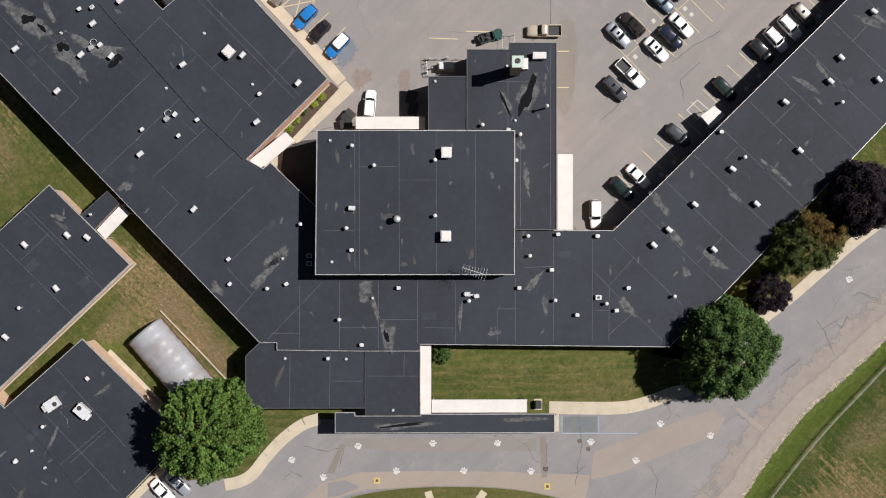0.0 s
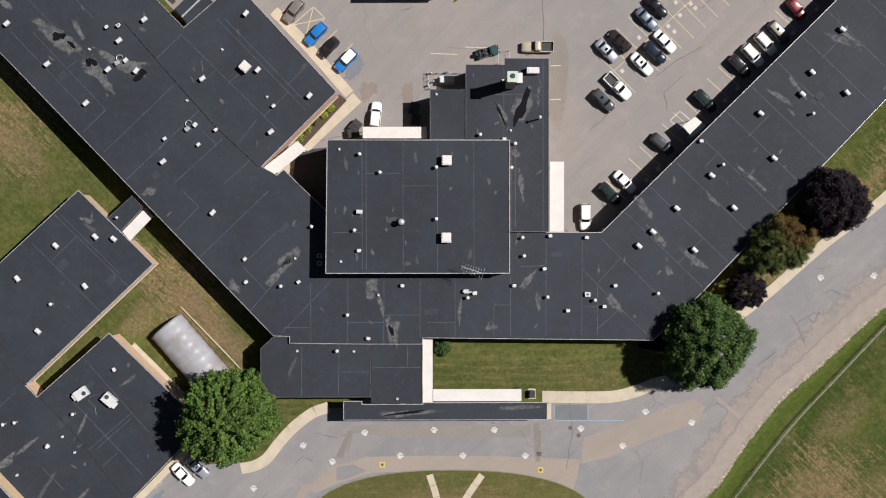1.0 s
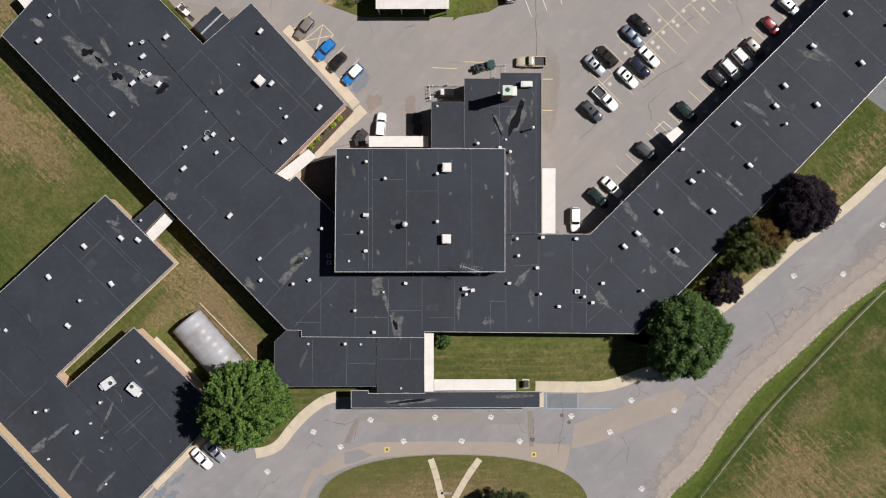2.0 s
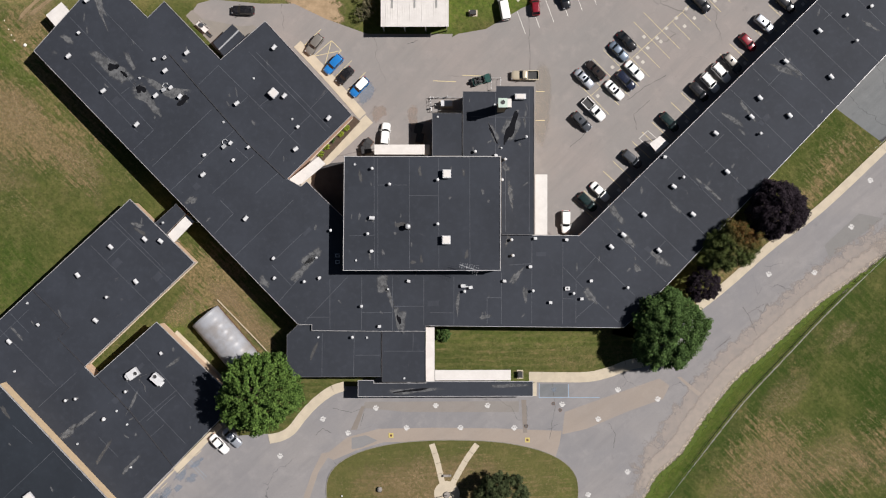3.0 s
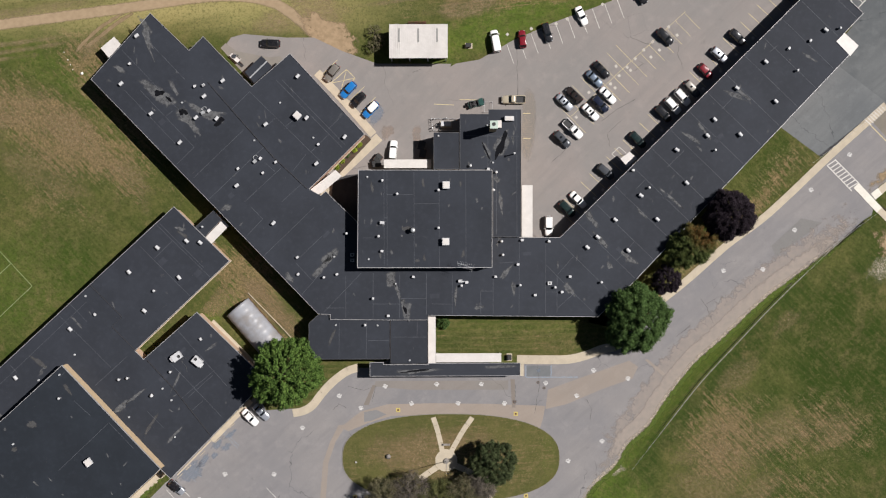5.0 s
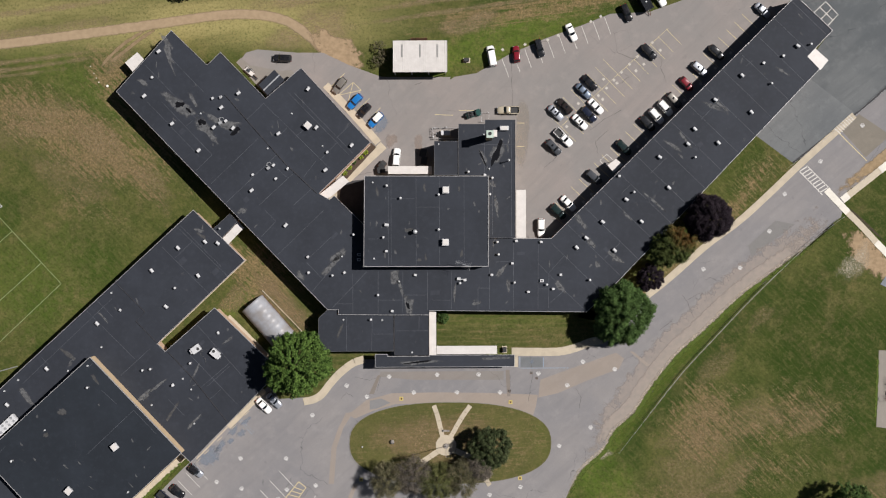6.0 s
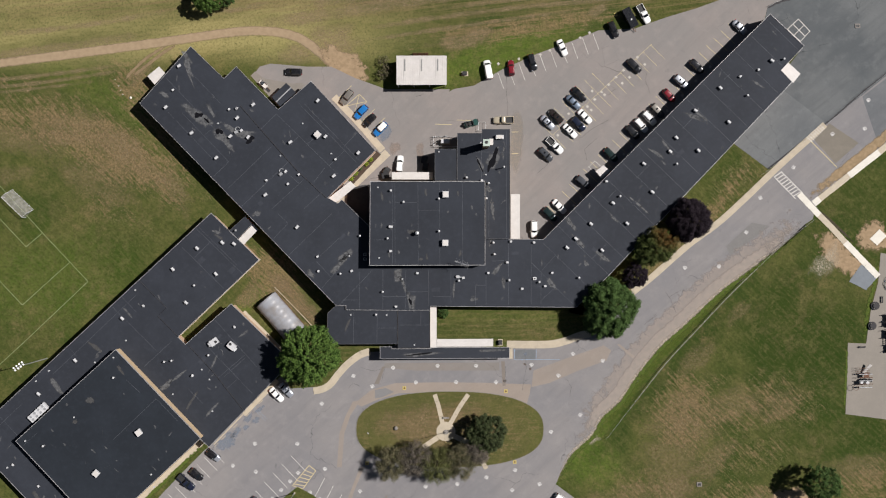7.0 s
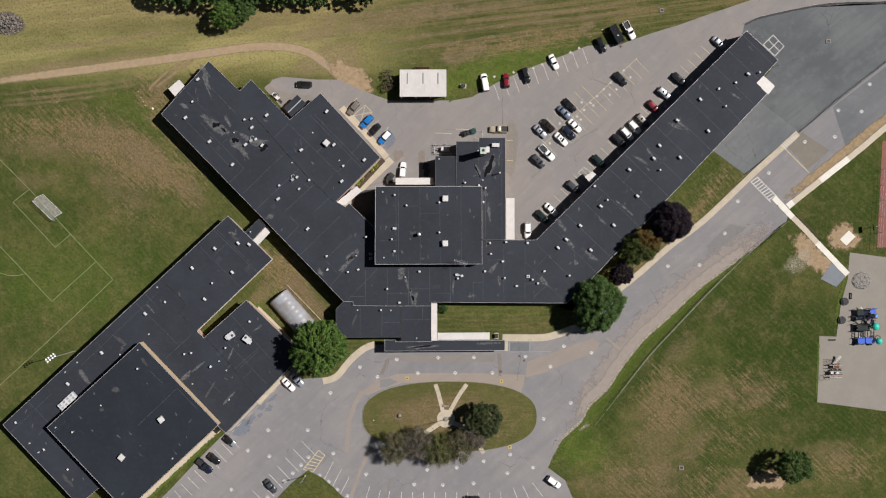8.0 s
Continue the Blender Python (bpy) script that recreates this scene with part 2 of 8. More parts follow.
NEW_CONCRETE = mottled("new_concrete", (0.66, 0.63, 0.56), (0.57, 0.54, 0.48), 0.5, 0.9, 0, 0.2, 8.0)
LOT = asphalt("lot_asphalt", (0.2, 0.188, 0.18), (0.228, 0.203, 0.19), 0.6, 45.0)
ROAD = asphalt("road_asphalt", (0.18, 0.175, 0.18), (0.216, 0.204, 0.2), 0.8, 40.0)
PLAYTOP = asphalt("play_asphalt", (0.084, 0.092, 0.097), (0.128, 0.134, 0.136), 0.8, 38.0)
PATCH = asphalt("patched_asphalt", (0.258, 0.218, 0.185), (0.228, 0.2, 0.178), 0.4)
def soft(name, a, b, strength=1.0, scale=0.5, amp=1.0, hatch=0.0, angle=-50.0):
    """A loose film (dust, silt, sand) that thins out towards its border; "cover" is 1 in its middle and 0 at its rim."""
    n = Nodes(name, 0.95, 0.0, 0.1)
    n.colour(n.mix(n.band(n.noise(1.4 if hatch else scale * 1.6, 6), 0.3, 0.7), a, b))
    at = n.tree.nodes.new("ShaderNodeAttribute")
    at.attribute_name = "cover"
    film = n.math("ADD", at.outputs["Fac"], n.math("MULTIPLY", n.math("SUBTRACT", n.noise(scale, 7, None, 0.68, 0.3), 0.5), amp * 1.8))
    cover = n.band(film, 0.28, 0.78)
    if hatch:
        # single dry stalks and tufts with green left between them
        soft_cover = n.band(film, 0.1, 1.25)
        stalk = n.noise(1.0, 8, n.along(0.26, 2.0, angle), 0.78, 0.3)
        tuft = n.noise(2.2, 9, n.mapped((1, 1, 1), 0, (7, 2, 0)), 0.85)
        grain = n.math("ADD", n.math("MULTIPLY", n.band(stalk, 0.4, 0.66), hatch), n.math("MULTIPLY", n.band(tuft, 0.42, 0.64), 1.0 - hatch))
        cover = n.math("MULTIPLY", soft_cover, n.math("ADD", grain, 0.12))
    n.link(n.math("MULTIPLY", cover, strength), n.bsdf.inputs["Alpha"])
    return n.mat


DIRT = mottled("bare_earth", (0.27, 0.195, 0.12), (0.21, 0.15, 0.09), 0.4, 0.95, 0, 0.5, 4.0)
SAND = soft("gravel_verge", (0.46, 0.395, 0.315), (0.3, 0.255, 0.2), 1.25, 0.5, 1.4, 0.25, 44.0)
DUST = soft("sandy_road_edge", (0.315, 0.27, 0.235), (0.27, 0.237, 0.21), 0.8, 0.5, 0.6)
TUFTS = soft("creeping_grass_edge", (0.075, 0.1, 0.02), (0.05, 0.072, 0.016), 1.0, 1.1, 1.8)
THATCH = soft("dry_grass_thatch", (0.34, 0.25, 0.15), (0.15, 0.108, 0.055), 0.5, 0.12, 1.6, 0.35)
HAY = soft("raked_hay", (0.31, 0.23, 0.14), (0.2, 0.148, 0.085), 0.85, 0.15, 1.3, 0.6, 9.0)
EARTH_EDGE = soft("brown_earth_edge", (0.3, 0.22, 0.135), (0.21, 0.155, 0.092), 0.95, 0.5, 0.8)
FLECKS = soft("pale_rubble_flecks", (0.48, 0.43, 0.34), (0.34, 0.29, 0.21), 0.8, 0.5, 1.4, 0.01)
BARE = soft("trampled_earth", (0.32, 0.232, 0.145), (0.235, 0.17, 0.104), 0.95, 0.5, 1.3)
TRODDEN = soft("trodden_track", (0.3, 0.225, 0.145), (0.25, 0.185, 0.118), 1.0, 0.5, 0.35)
PALE = soft("pale_road_dust", (0.295, 0.254, 0.226), (0.25, 0.223, 0.205), 0.75, 0.45, 1.2)
SILT = soft("dried_silt", (0.135, 0.137, 0.14), (0.06, 0.062, 0.066), 0.8, 0.8, 1.3)
OVERSPRAY = soft("blue_paint_overspray", (0.165, 0.21, 0.28), (0.19, 0.208, 0.235), 0.5, 1.6, 1.5)
TRACK = soft("faint_wheel_track", (0.26, 0.19, 0.115), (0.19, 0.14, 0.08), 0.85, 0.4, 0.9)
SILT_THIN = soft("thin_dust_film", (0.1, 0.1, 0.101), (0.07, 0.068, 0.066), 0.6, 0.6, 0.8)
MULCH = mottled("mulch", (0.075, 0.05, 0.035), (0.045, 0.035, 0.025), 2.0, 0.95, 0, 0.6, 8.0)
YELLOW = mottled("yellow_line_paint", (0.54, 0.45, 0.25), (0.4, 0.34, 0.22), 1.5, 0.8)
WHITE_LINE = mottled("white_line_paint", (0.62, 0.6, 0.56), (0.45, 0.43, 0.4), 1.5, 0.8)
CHALK_LINE = mottled("chalk_line_on_grass", (0.22, 0.25, 0.13), (0.12, 0.15, 0.055), 1.0, 0.9)
BLUE_LINE = mottled("blue_line_paint", (0.2, 0.32, 0.46), (0.27, 0.32, 0.38), 1.0, 0.8)
BRIGHT_YELLOW = mottled("bright_yellow_paint", (0.44, 0.36, 0.11), (0.36, 0.29, 0.12), 2.0, 0.7)
TYRE = mottled("tyre_rubber", (0.02, 0.02, 0.02), (0.03, 0.03, 0.03), 4.0, 0.8)
RIM = mottled("alloy_rim", (0.5, 0.5, 0.52), (0.4, 0.4, 0.42), 4.0, 0.3, 0.9)
CAR_GLASS = Nodes("tinted_car_glass", 0.05, 0.0, 0.6)
CAR_GLASS.colour((0.008, 0.01, 0.012))
CAR_GLASS = CAR_GLASS.mat
WIN_GLASS = Nodes("window_glass", 0.06, 0.0, 0.6)
WIN_GLASS.colour((0.1, 0.11, 0.12))
WIN_GLASS = WIN_GLASS.mat
LAMP_RED = paint("tail_lamp_red", (0.3, 0.01, 0.01))
LAMP_CLEAR = paint("head_lamp_clear", (0.3, 0.31, 0.33), 0.4)
PLASTIC = mottled("black_plastic", (0.025, 0.025, 0.026), (0.035, 0.035, 0.036), 3.0, 0.55)
BARK = mottled("bark", (0.1, 0.075, 0.055), (0.06, 0.045, 0.033), 2.0, 0.95, 0, 0.7, 7.0)
FILM = Nodes("greenhouse_film", 0.35, 0.0, 0.4)
FILM.colour(FILM.mix(FILM.band(FILM.noise(0.35, 5), 0.3, 0.75), (0.27, 0.28, 0.305), (0.2, 0.188, 0.182)))
FILM = FILM.mat
SLATE = mottled("dark_shingle", (0.05, 0.048, 0.05), (0.035, 0.034, 0.036), 2.0, 0.85)
RUST = mottled("rusty_steel", (0.13, 0.06, 0.035), (0.08, 0.045, 0.03), 1.5, 0.8)
STONE = mottled("field_stone", (0.24, 0.22, 0.2), (0.12, 0.11, 0.105), 1.0, 0.9, 0, 0.5, 6.0)
COURT = mottled("court_surface", (0.22, 0.095, 0.075), (0.18, 0.08, 0.065), 0.5, 0.9)


# ---------------------------------------------------------------- mesh helpers
def part(name, bm, material, parent=None, label="", smooth=False):
    """Links a bmesh as one mesh object, under a thing or part if given."""
    me = bpy.data.meshes.new(name)
    bm.normal_update()
    bm.to_mesh(me)
    bm.free()
    me.materials.append(material)
    if smooth:
        me.shade_smooth()
    ob = new(name, me)
    if parent is not None:
        ob.parent = parent
    if label:
        tagged(ob, label)
    return ob


def thing(name, label, category, group="", kind="", at=(0, 0, 0), rz=0.0):
    ob = new(name)
    ob.empty_display_size = 0.2
    ob.matrix_basis = pose(*at, 0, 0, rz)
    return tagged(ob, label, category, group, kind)


def box(bm, cx, cy, cz, sx, sy, sz, rz=0.0, bevel=0.0, rx=0.0, ry=0.0):
    r = bmesh.ops.create_cube(bm, size=1.0, matrix=pose(cx, cy, cz, rx, ry, rz) @ Matrix.Diagonal((sx, sy, sz, 1)))
    if bevel:
        edges = list({e for v in r["verts"] for e in v.link_edges})
        bmesh.ops.bevel(bm, geom=edges, offset=bevel, segments=2, affect="EDGES", clamp_overlap=True)
    return bm


def boxed(*a, **k):
    return box(bmesh.new(), *a, **k)


def tube(bm, cx, cy, z0, z1, r0, r1=None, seg=14, rot=None):
    m = Matrix.Translation((cx, cy, (z0 + z1) / 2)) if rot is None else rot
    bmesh.ops.create_cone(bm, cap_ends=True, segments=seg, radius1=r0, radius2=r0 if r1 is None else r1, depth=z1 - z0, matrix=m)
    return bm


def rod(bm, a, b, r, seg=8, r2=None):
    a, b = Vector(a), Vector(b)
    d = b - a
    m = Matrix.Translation((a + b) / 2) @ d.to_track_quat("Z", "Y").to_matrix().to_4x4()
    bmesh.ops.create_cone(bm, cap_ends=True, segments=seg, radius1=r, radius2=r if r2 is None else r2, depth=d.length, matrix=m)
    return bm


def ccw(poly):
    area = sum(a[0] * b[1] - b[0] * a[1] for a, b in zip(poly, poly[1:] + poly[:1]))
    return list(poly) if area > 0 else list(reversed(poly))


def inset(poly, d):
    """The outline moved inwards by d (outwards if negative), with mitred corners."""
    poly, out = ccw(poly), []
    n = len(poly)
    for i in range(n):
        p, q, r = Vector(poly[i - 1]), Vector(poly[i]), Vector(poly[(i + 1) % n])
        a, b = (q - p).normalized(), (r - q).normalized()
        na, nb = Vector((-a.y, a.x)), Vector((-b.y, b.x))
        k = max(0.25, 1 + na.dot(nb))
        out.append(tuple(q + (na + nb) * (d / k)))
    return out


def prism(bm, poly, z0, z1, top=True, bottom=False):
    poly = ccw(poly)
    lo = [bm.verts.new((x, y, z0)) for x, y in poly]
    hi = [bm.verts.new((x, y, z1)) for x, y in poly]
    n = len(poly)
    for i in range(n):
        j = (i + 1) % n
        bm.faces.new((lo[i], lo[j], hi[j], hi[i]))
    if top:
        bm.faces.new(hi)
    if bottom:
        bm.faces.new(list(reversed(lo)))
    return bm


def ring(bm, poly, d, z0, z1):
    """A closed rim of width d along the inside of an outline."""
    o, i = ccw(poly), inset(poly, d)
    n = len(o)
    v = [[bm.verts.new((x, y, z)) for x, y in line] for line, z in ((o, z0), (o, z1), (i, z1), (i, z0))]
    for a in range(n):
        b = (a + 1) % n
        for k in range(3):
            bm.faces.new((v[k][a], v[k][b], v[k + 1][b], v[k + 1][a]))
    return bm


def smooth_line(path, steps=6):
    """A Catmull-Rom line through the path."""
    p = [Vector(q) for q in path]
    p = [p[0] * 2 - p[1]] + p + [p[-1] * 2 - p[-2]]
    out = []
    for i in range(1, len(p) - 2):
        for s in range(steps):
            t = s / steps
            out.append(0.5 * (2 * p[i] + (p[i + 1] - p[i - 1]) * t + (2 * p[i - 1] - 5 * p[i] + 4 * p[i + 1] - p[i + 2]) * t * t
                              + (3 * p[i] - p[i - 1] - 3 * p[i + 1] + p[i + 2]) * t ** 3))
    out.append(p[-2])
    return [tuple(q) for q in out]


def strip(bm, path, width, z0, z1, ragged=0.0, seed=1):
    """A band of constant width along a line."""
    rnd = random.Random(seed)
    pts = [Vector(q) for q in path]
    left, right = [], []
    for i, q in enumerate(pts):
        d = (pts[min(i + 1, len(pts) - 1)] - pts[max(i - 1, 0)]).normalized()
        s = Vector((-d.y, d.x))
        left.append(q + s * (width / 2 + rnd.uniform(-ragged, ragged)))
        right.append(q - s * (width / 2 + rnd.uniform(-ragged, ragged)))
    a = [[bm.verts.new((q.x, q.y, z)) for q in side] for side, z in ((left, z0), (left, z1), (right, z1), (right, z0))]
    for i in range(len(pts) - 1):
        for k in range(3):
            bm.faces.new((a[k][i], a[k + 1][i], a[k + 1][i + 1], a[k][i + 1]))
    for e in (0, len(pts) - 1):
        f = [a[k][e] for k in range(4)]
        bm.faces.new(f if e == 0 else f[::-1])
    bmesh.ops.recalc_face_normals(bm, faces=bm.faces)
    return bm


def line(bm, a, b, width, z, h=0.006):
    return strip(bm, [a, b], width, z, z + h)


def patch_outline(cx, cy, rx, ry, rz, seed, n=36, rough=0.35):
    """A ragged closed outline."""
    rnd = random.Random(seed)
    ph = [(rnd.uniform(0, 6.28), rnd.uniform(0.3, 1.0) / k, k) for k in (2, 3, 4, 5, 7, 9)]
    c, s = math.cos(radians(rz)), math.sin(radians(rz))
    out = []
    for i in range(n):
        a = 2 * math.pi * i / n
        r = 1 + rough * sum(w * math.sin(k * a + p) for p, w, k in ph)
        x, y = rx * r * math.cos(a), ry * r * math.sin(a)
        out.append((cx + x * c - y * s, cy + x * s + y * c))
    return out


def soft_patch(outline, z, centre):
    """A thin sheet with a "cover" value that falls from its middle to its rim."""
    bm = bmesh.new()
    lay = bm.verts.layers.float.new("cover")
    n = len(outline)
    rings = []
    for k in (0.4, 0.7, 1.0):
        row = []
        for x, y in outline:
            v = bm.verts.new((centre[0] + (x - centre[0]) * k, centre[1] + (y - centre[1]) * k, z))
            v[lay] = min(1.0, (1.0 - k) / 0.5)
            row.append(v)
        rings.append(row)
    bm.faces.new(rings[0])
    for a, b in zip(rings, rings[1:]):
        for i in range(n):
            bm.faces.new((a[i], b[i], b[(i + 1) % n], a[(i + 1) % n]))
    return bm


def soft_strip(path, width, z):
    bm = bmesh.new()
    lay = bm.verts.layers.float.new("cover")
    pts = [Vector(q) for q in smooth_line(path, 8)]
    rows = []
    m = len(pts) - 1
    for i, q in enumerate(pts):
        d = (pts[min(i + 1, m)] - pts[max(i - 1, 0)]).normalized()
        s = Vector((-d.y, d.x))
        row = []
        for o in (-1, -0.6, -0.25, 0.25, 0.6, 1):
            p = q + s * (o * width / 2)
            v = bm.verts.new((p.x, p.y, z))
            v[lay] = min(1.0, (1 - abs(o)) / 0.6) * min(1.0, 0.25 + 3.0 * min(i, m - i) / m)
            row.append(v)
        rows.append(row)
    for a, b in zip(rows, rows[1:]):
        for k in range(5):
            bm.faces.new((a[k], a[k + 1], b[k + 1], b[k]))
    return bm


def lerp(a, b, t):
    return (a[0] + (b[0] - a[0]) * t, a[1] + (b[1] - a[1]) * t)


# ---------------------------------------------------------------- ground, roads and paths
# the last list darkens the right field, mostly for its view against the sun
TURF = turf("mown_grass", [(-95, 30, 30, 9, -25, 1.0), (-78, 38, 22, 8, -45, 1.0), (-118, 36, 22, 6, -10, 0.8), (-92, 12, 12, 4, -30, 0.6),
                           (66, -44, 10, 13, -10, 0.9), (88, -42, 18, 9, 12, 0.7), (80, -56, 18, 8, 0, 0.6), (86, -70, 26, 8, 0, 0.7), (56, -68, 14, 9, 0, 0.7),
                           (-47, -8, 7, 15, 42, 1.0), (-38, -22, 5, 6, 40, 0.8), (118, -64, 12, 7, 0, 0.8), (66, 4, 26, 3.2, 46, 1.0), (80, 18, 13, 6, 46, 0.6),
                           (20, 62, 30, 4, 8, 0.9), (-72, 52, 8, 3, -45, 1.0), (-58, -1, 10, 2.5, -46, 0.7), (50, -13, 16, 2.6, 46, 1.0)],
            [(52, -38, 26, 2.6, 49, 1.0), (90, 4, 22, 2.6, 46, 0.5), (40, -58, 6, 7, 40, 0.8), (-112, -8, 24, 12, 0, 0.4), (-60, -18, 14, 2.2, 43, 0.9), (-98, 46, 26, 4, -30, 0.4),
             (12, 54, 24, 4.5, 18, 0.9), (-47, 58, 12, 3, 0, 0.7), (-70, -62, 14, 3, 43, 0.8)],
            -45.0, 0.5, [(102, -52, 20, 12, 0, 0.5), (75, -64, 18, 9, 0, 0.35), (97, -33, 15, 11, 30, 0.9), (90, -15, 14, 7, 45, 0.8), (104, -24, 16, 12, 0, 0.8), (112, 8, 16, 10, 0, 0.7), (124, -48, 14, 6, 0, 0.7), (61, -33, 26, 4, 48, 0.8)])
TURF_FRONT = turf("front_lawn_grass", [(18, -21, 22, 5.0, 0, 0.45), (2, -49, 26, 10, 0, 0.8), (-28, -30, 8, 6, 0, 0.4)],
                  [(18, -17.5, 24, 1.6, 0, 0.25), (18, -27, 24, 1.5, 0, 0.4), (24, -49, 2, 7, 0, 0.4)], 1.0, 0.5, (), 0.1, 0.14)
TURF_OVAL = turf("oval_lawn_grass", [(18, -21, 22, 5.0, 0, 0.45), (2, -49, 26, 10, 0, 0.8), (-28, -30, 8, 6, 0, 0.4)],
                  [(18, -17.5, 24, 1.6, 0, 0.25), (18, -27, 24, 1.5, 0, 0.4), (24, -49, 2, 7, 0, 0.4)], 2.0, 0.5, (), 0.45)
ground = bmesh.new()
bmesh.ops.create_grid(ground, x_segments=60, y_segments=60, size=2500)
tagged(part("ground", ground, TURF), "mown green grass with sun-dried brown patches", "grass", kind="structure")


def sheet(name, poly, z, material, label, category, z0=-0.05):
    return tagged(part(name, prism(bmesh.new(), poly, z0, z), material), label, category, kind="structure")


sheet("parking_lot", [(-53.05, 49.59), (-51.71, 51.43), (-48.69, 52.25), (-38.63, 51.39), (-31.93, 51.37), (-25.24, 48.17), (-16.86, 45.13), (1.57, 45.08), (7.44, 46.06), (14.99, 50.39), (25.06, 54.88), (35.12, 58.54), (41.82, 61.20), (51.92, 61.72), (60.30, 64.71), (68.69, 67.20), (77.08, 70.19), (85.47, 73.01), (90.50, 74.67), (106.0, 80.2), (128.91, 85.5), (160.0, 88.0), (160.0, 74.4), (130.22, 74.06), (118.99, 73.92), (105.58, 72.29), (92.16, 69.31), (88.47, 67.64), (87.2, 62.5), (28.29, 1.09), (-15.32, 1.21), (-25.38, 4.60), (-32.07, 11.32), (-35.39, 19.72), (-38.68, 39.00), (-46.22, 40.19)],
      0.03, LOT, "warm grey worn asphalt parking lot", "parking lot")
sheet("playground_paving", [(88.47, 67.64), (92.16, 69.31), (98.87, 70.96), (105.58, 72.29), (112.29, 73.44), (118.99, 73.92), (130.22, 74.06), (155.69, 74.3), (155.69, 76.08), (130.25, 55.75), (107.12, 37.23), (87.00, 22.05), (78.30, 30.45), (97.93, 56.18), (87.6, 63.6)],
      0.036, PLAYTOP, "bluish grey asphalt play yard beside the school", "play yard")
sheet("road", [(-94.55, -76.71), (-65.88, -53.40), (-56.27, -43.51), (-41.44, -29.77), (-32.19, -25.60), (-25.45, -18.90), (18.18, -19.02), (36.63, -19.07), (46.71, -14.06), (56.79, -6.87), (66.86, 1.99), (76.43, 9.17), (91.19, 23.04), (106.29, 36.73), (130.25, 55.75), (155.69, 76.08), (155.70, 56.84), (130.24, 36.67), (115.50, 25.15), (102.42, 15.64), (100.77, 8.94), (98.75, 7.60), (92.03, 1.75), (85.31, -3.26), (75.23, -10.78), (65.15, -20.15), (58.42, -26.18), (51.69, -34.55), (47.48, -40.92), (42.44, -45.60), (39.91, -50.13), (34.86, -54.82), (33.18, -56.83), (31.16, -60.68), (29.80, -64.0), (34.85, -67.79), (37.36, -73.68), (43.20, -94.74), (-99.67, -94.37), (-108.04, -85.93)],
      0.04, ROAD, "grey cracked asphalt drive looping past the school front", "road")

# lawns that lie inside the paved area
def lawn(poly, label, z=0.1, grass=None):
    g = tagged(part("lawn", prism(bmesh.new(), poly, -0.05, z), grass or TURF), label, "lawn", kind="structure")
    return g


lawn([(-2.96, -14.09), (36.02, -14.03), (41.08, -17.72), (40.14, -22.34), (34.15, -23.28), (28.61, -24.59), (17.53, -24.80), (17.52, -26.56), (-2.96, -26.61)], "mown lawn in the front court of the school", 0.1, TURF_FRONT)
lawn([(-33.62, -24.84), (-13.10, -24.79), (-18.22, -27.31), (-21.95, -27.32), (-27.54, -30.40), (-31.27, -34.59), (-35.00, -36.93), (-43.41, -37.42), (-46.24, -31.85)], "small lawn beside the curved front walk", 0.1, TURF_FRONT)
lawn([(-41.56, -64.56), (-46.62, -68.59), (-50.50, -72.61), (-52.53, -76.82), (-54.27, -92.80), (-25.70, -92.88), (-30.34, -73.34), (-34.02, -69.63), (-37.37, -66.76)], "grass island between the parking rows")
lawn([(-68.56, -51.04), (-66.55, -53.73), (-75.16, -62.46), (-82.75, -70.51), (-89.17, -76.72), (-94.55, -76.71), (-91.17, -72.51)], "grass strip along the gymnasium wall")
lawn([(78.30, 30.45), (88.68, 22.71), (75.26, 10.35), (65.69, 3.00), (55.95, -5.36), (50.07, -10.71), (45.02, -19.09), (33.28, -16.54), (34.97, -12.35)], "mown verge between school wing and front walk")
lawn([(0.56, 44.41), (2.41, 45.41), (8.28, 46.56), (13.32, 50.40), (9.31, 54.43), (2.59, 49.76)], "grass corner beside the white shed", 0.06)

oval = []
CX, CY, AX, AY = 0.6, -48.8, 25.95, 10.55
for i in range(64):
    a = 2 * math.pi * i / 64
    c, s = math.cos(a), math.sin(a)
    oval.append((CX + AX * math.copysign(abs(c) ** 0.86, c), CY + AY * math.copysign(abs(s) ** 0.8, s)))
lawn(inset(oval, 0.14), "oval lawn island inside the drive loop", 0.13, TURF_OVAL)
tagged(part("kerb", ring(bmesh.new(), oval, 0.14, -0.05, 0.15), mottled("stained_kerb", (0.2, 0.185, 0.16), (0.14, 0.135, 0.11), 0.8, 0.9)), "low concrete kerb round the oval lawn", "kerb", kind="structure")


def pavement(path, width, label, z=0.12, material=None, curve=True):
    p = smooth_line(path) if curve else path
    return tagged(part("pavement", strip(bmesh.new(), p, width, -0.05, z), material or CONCRETE), label, "pavement", kind="structure")


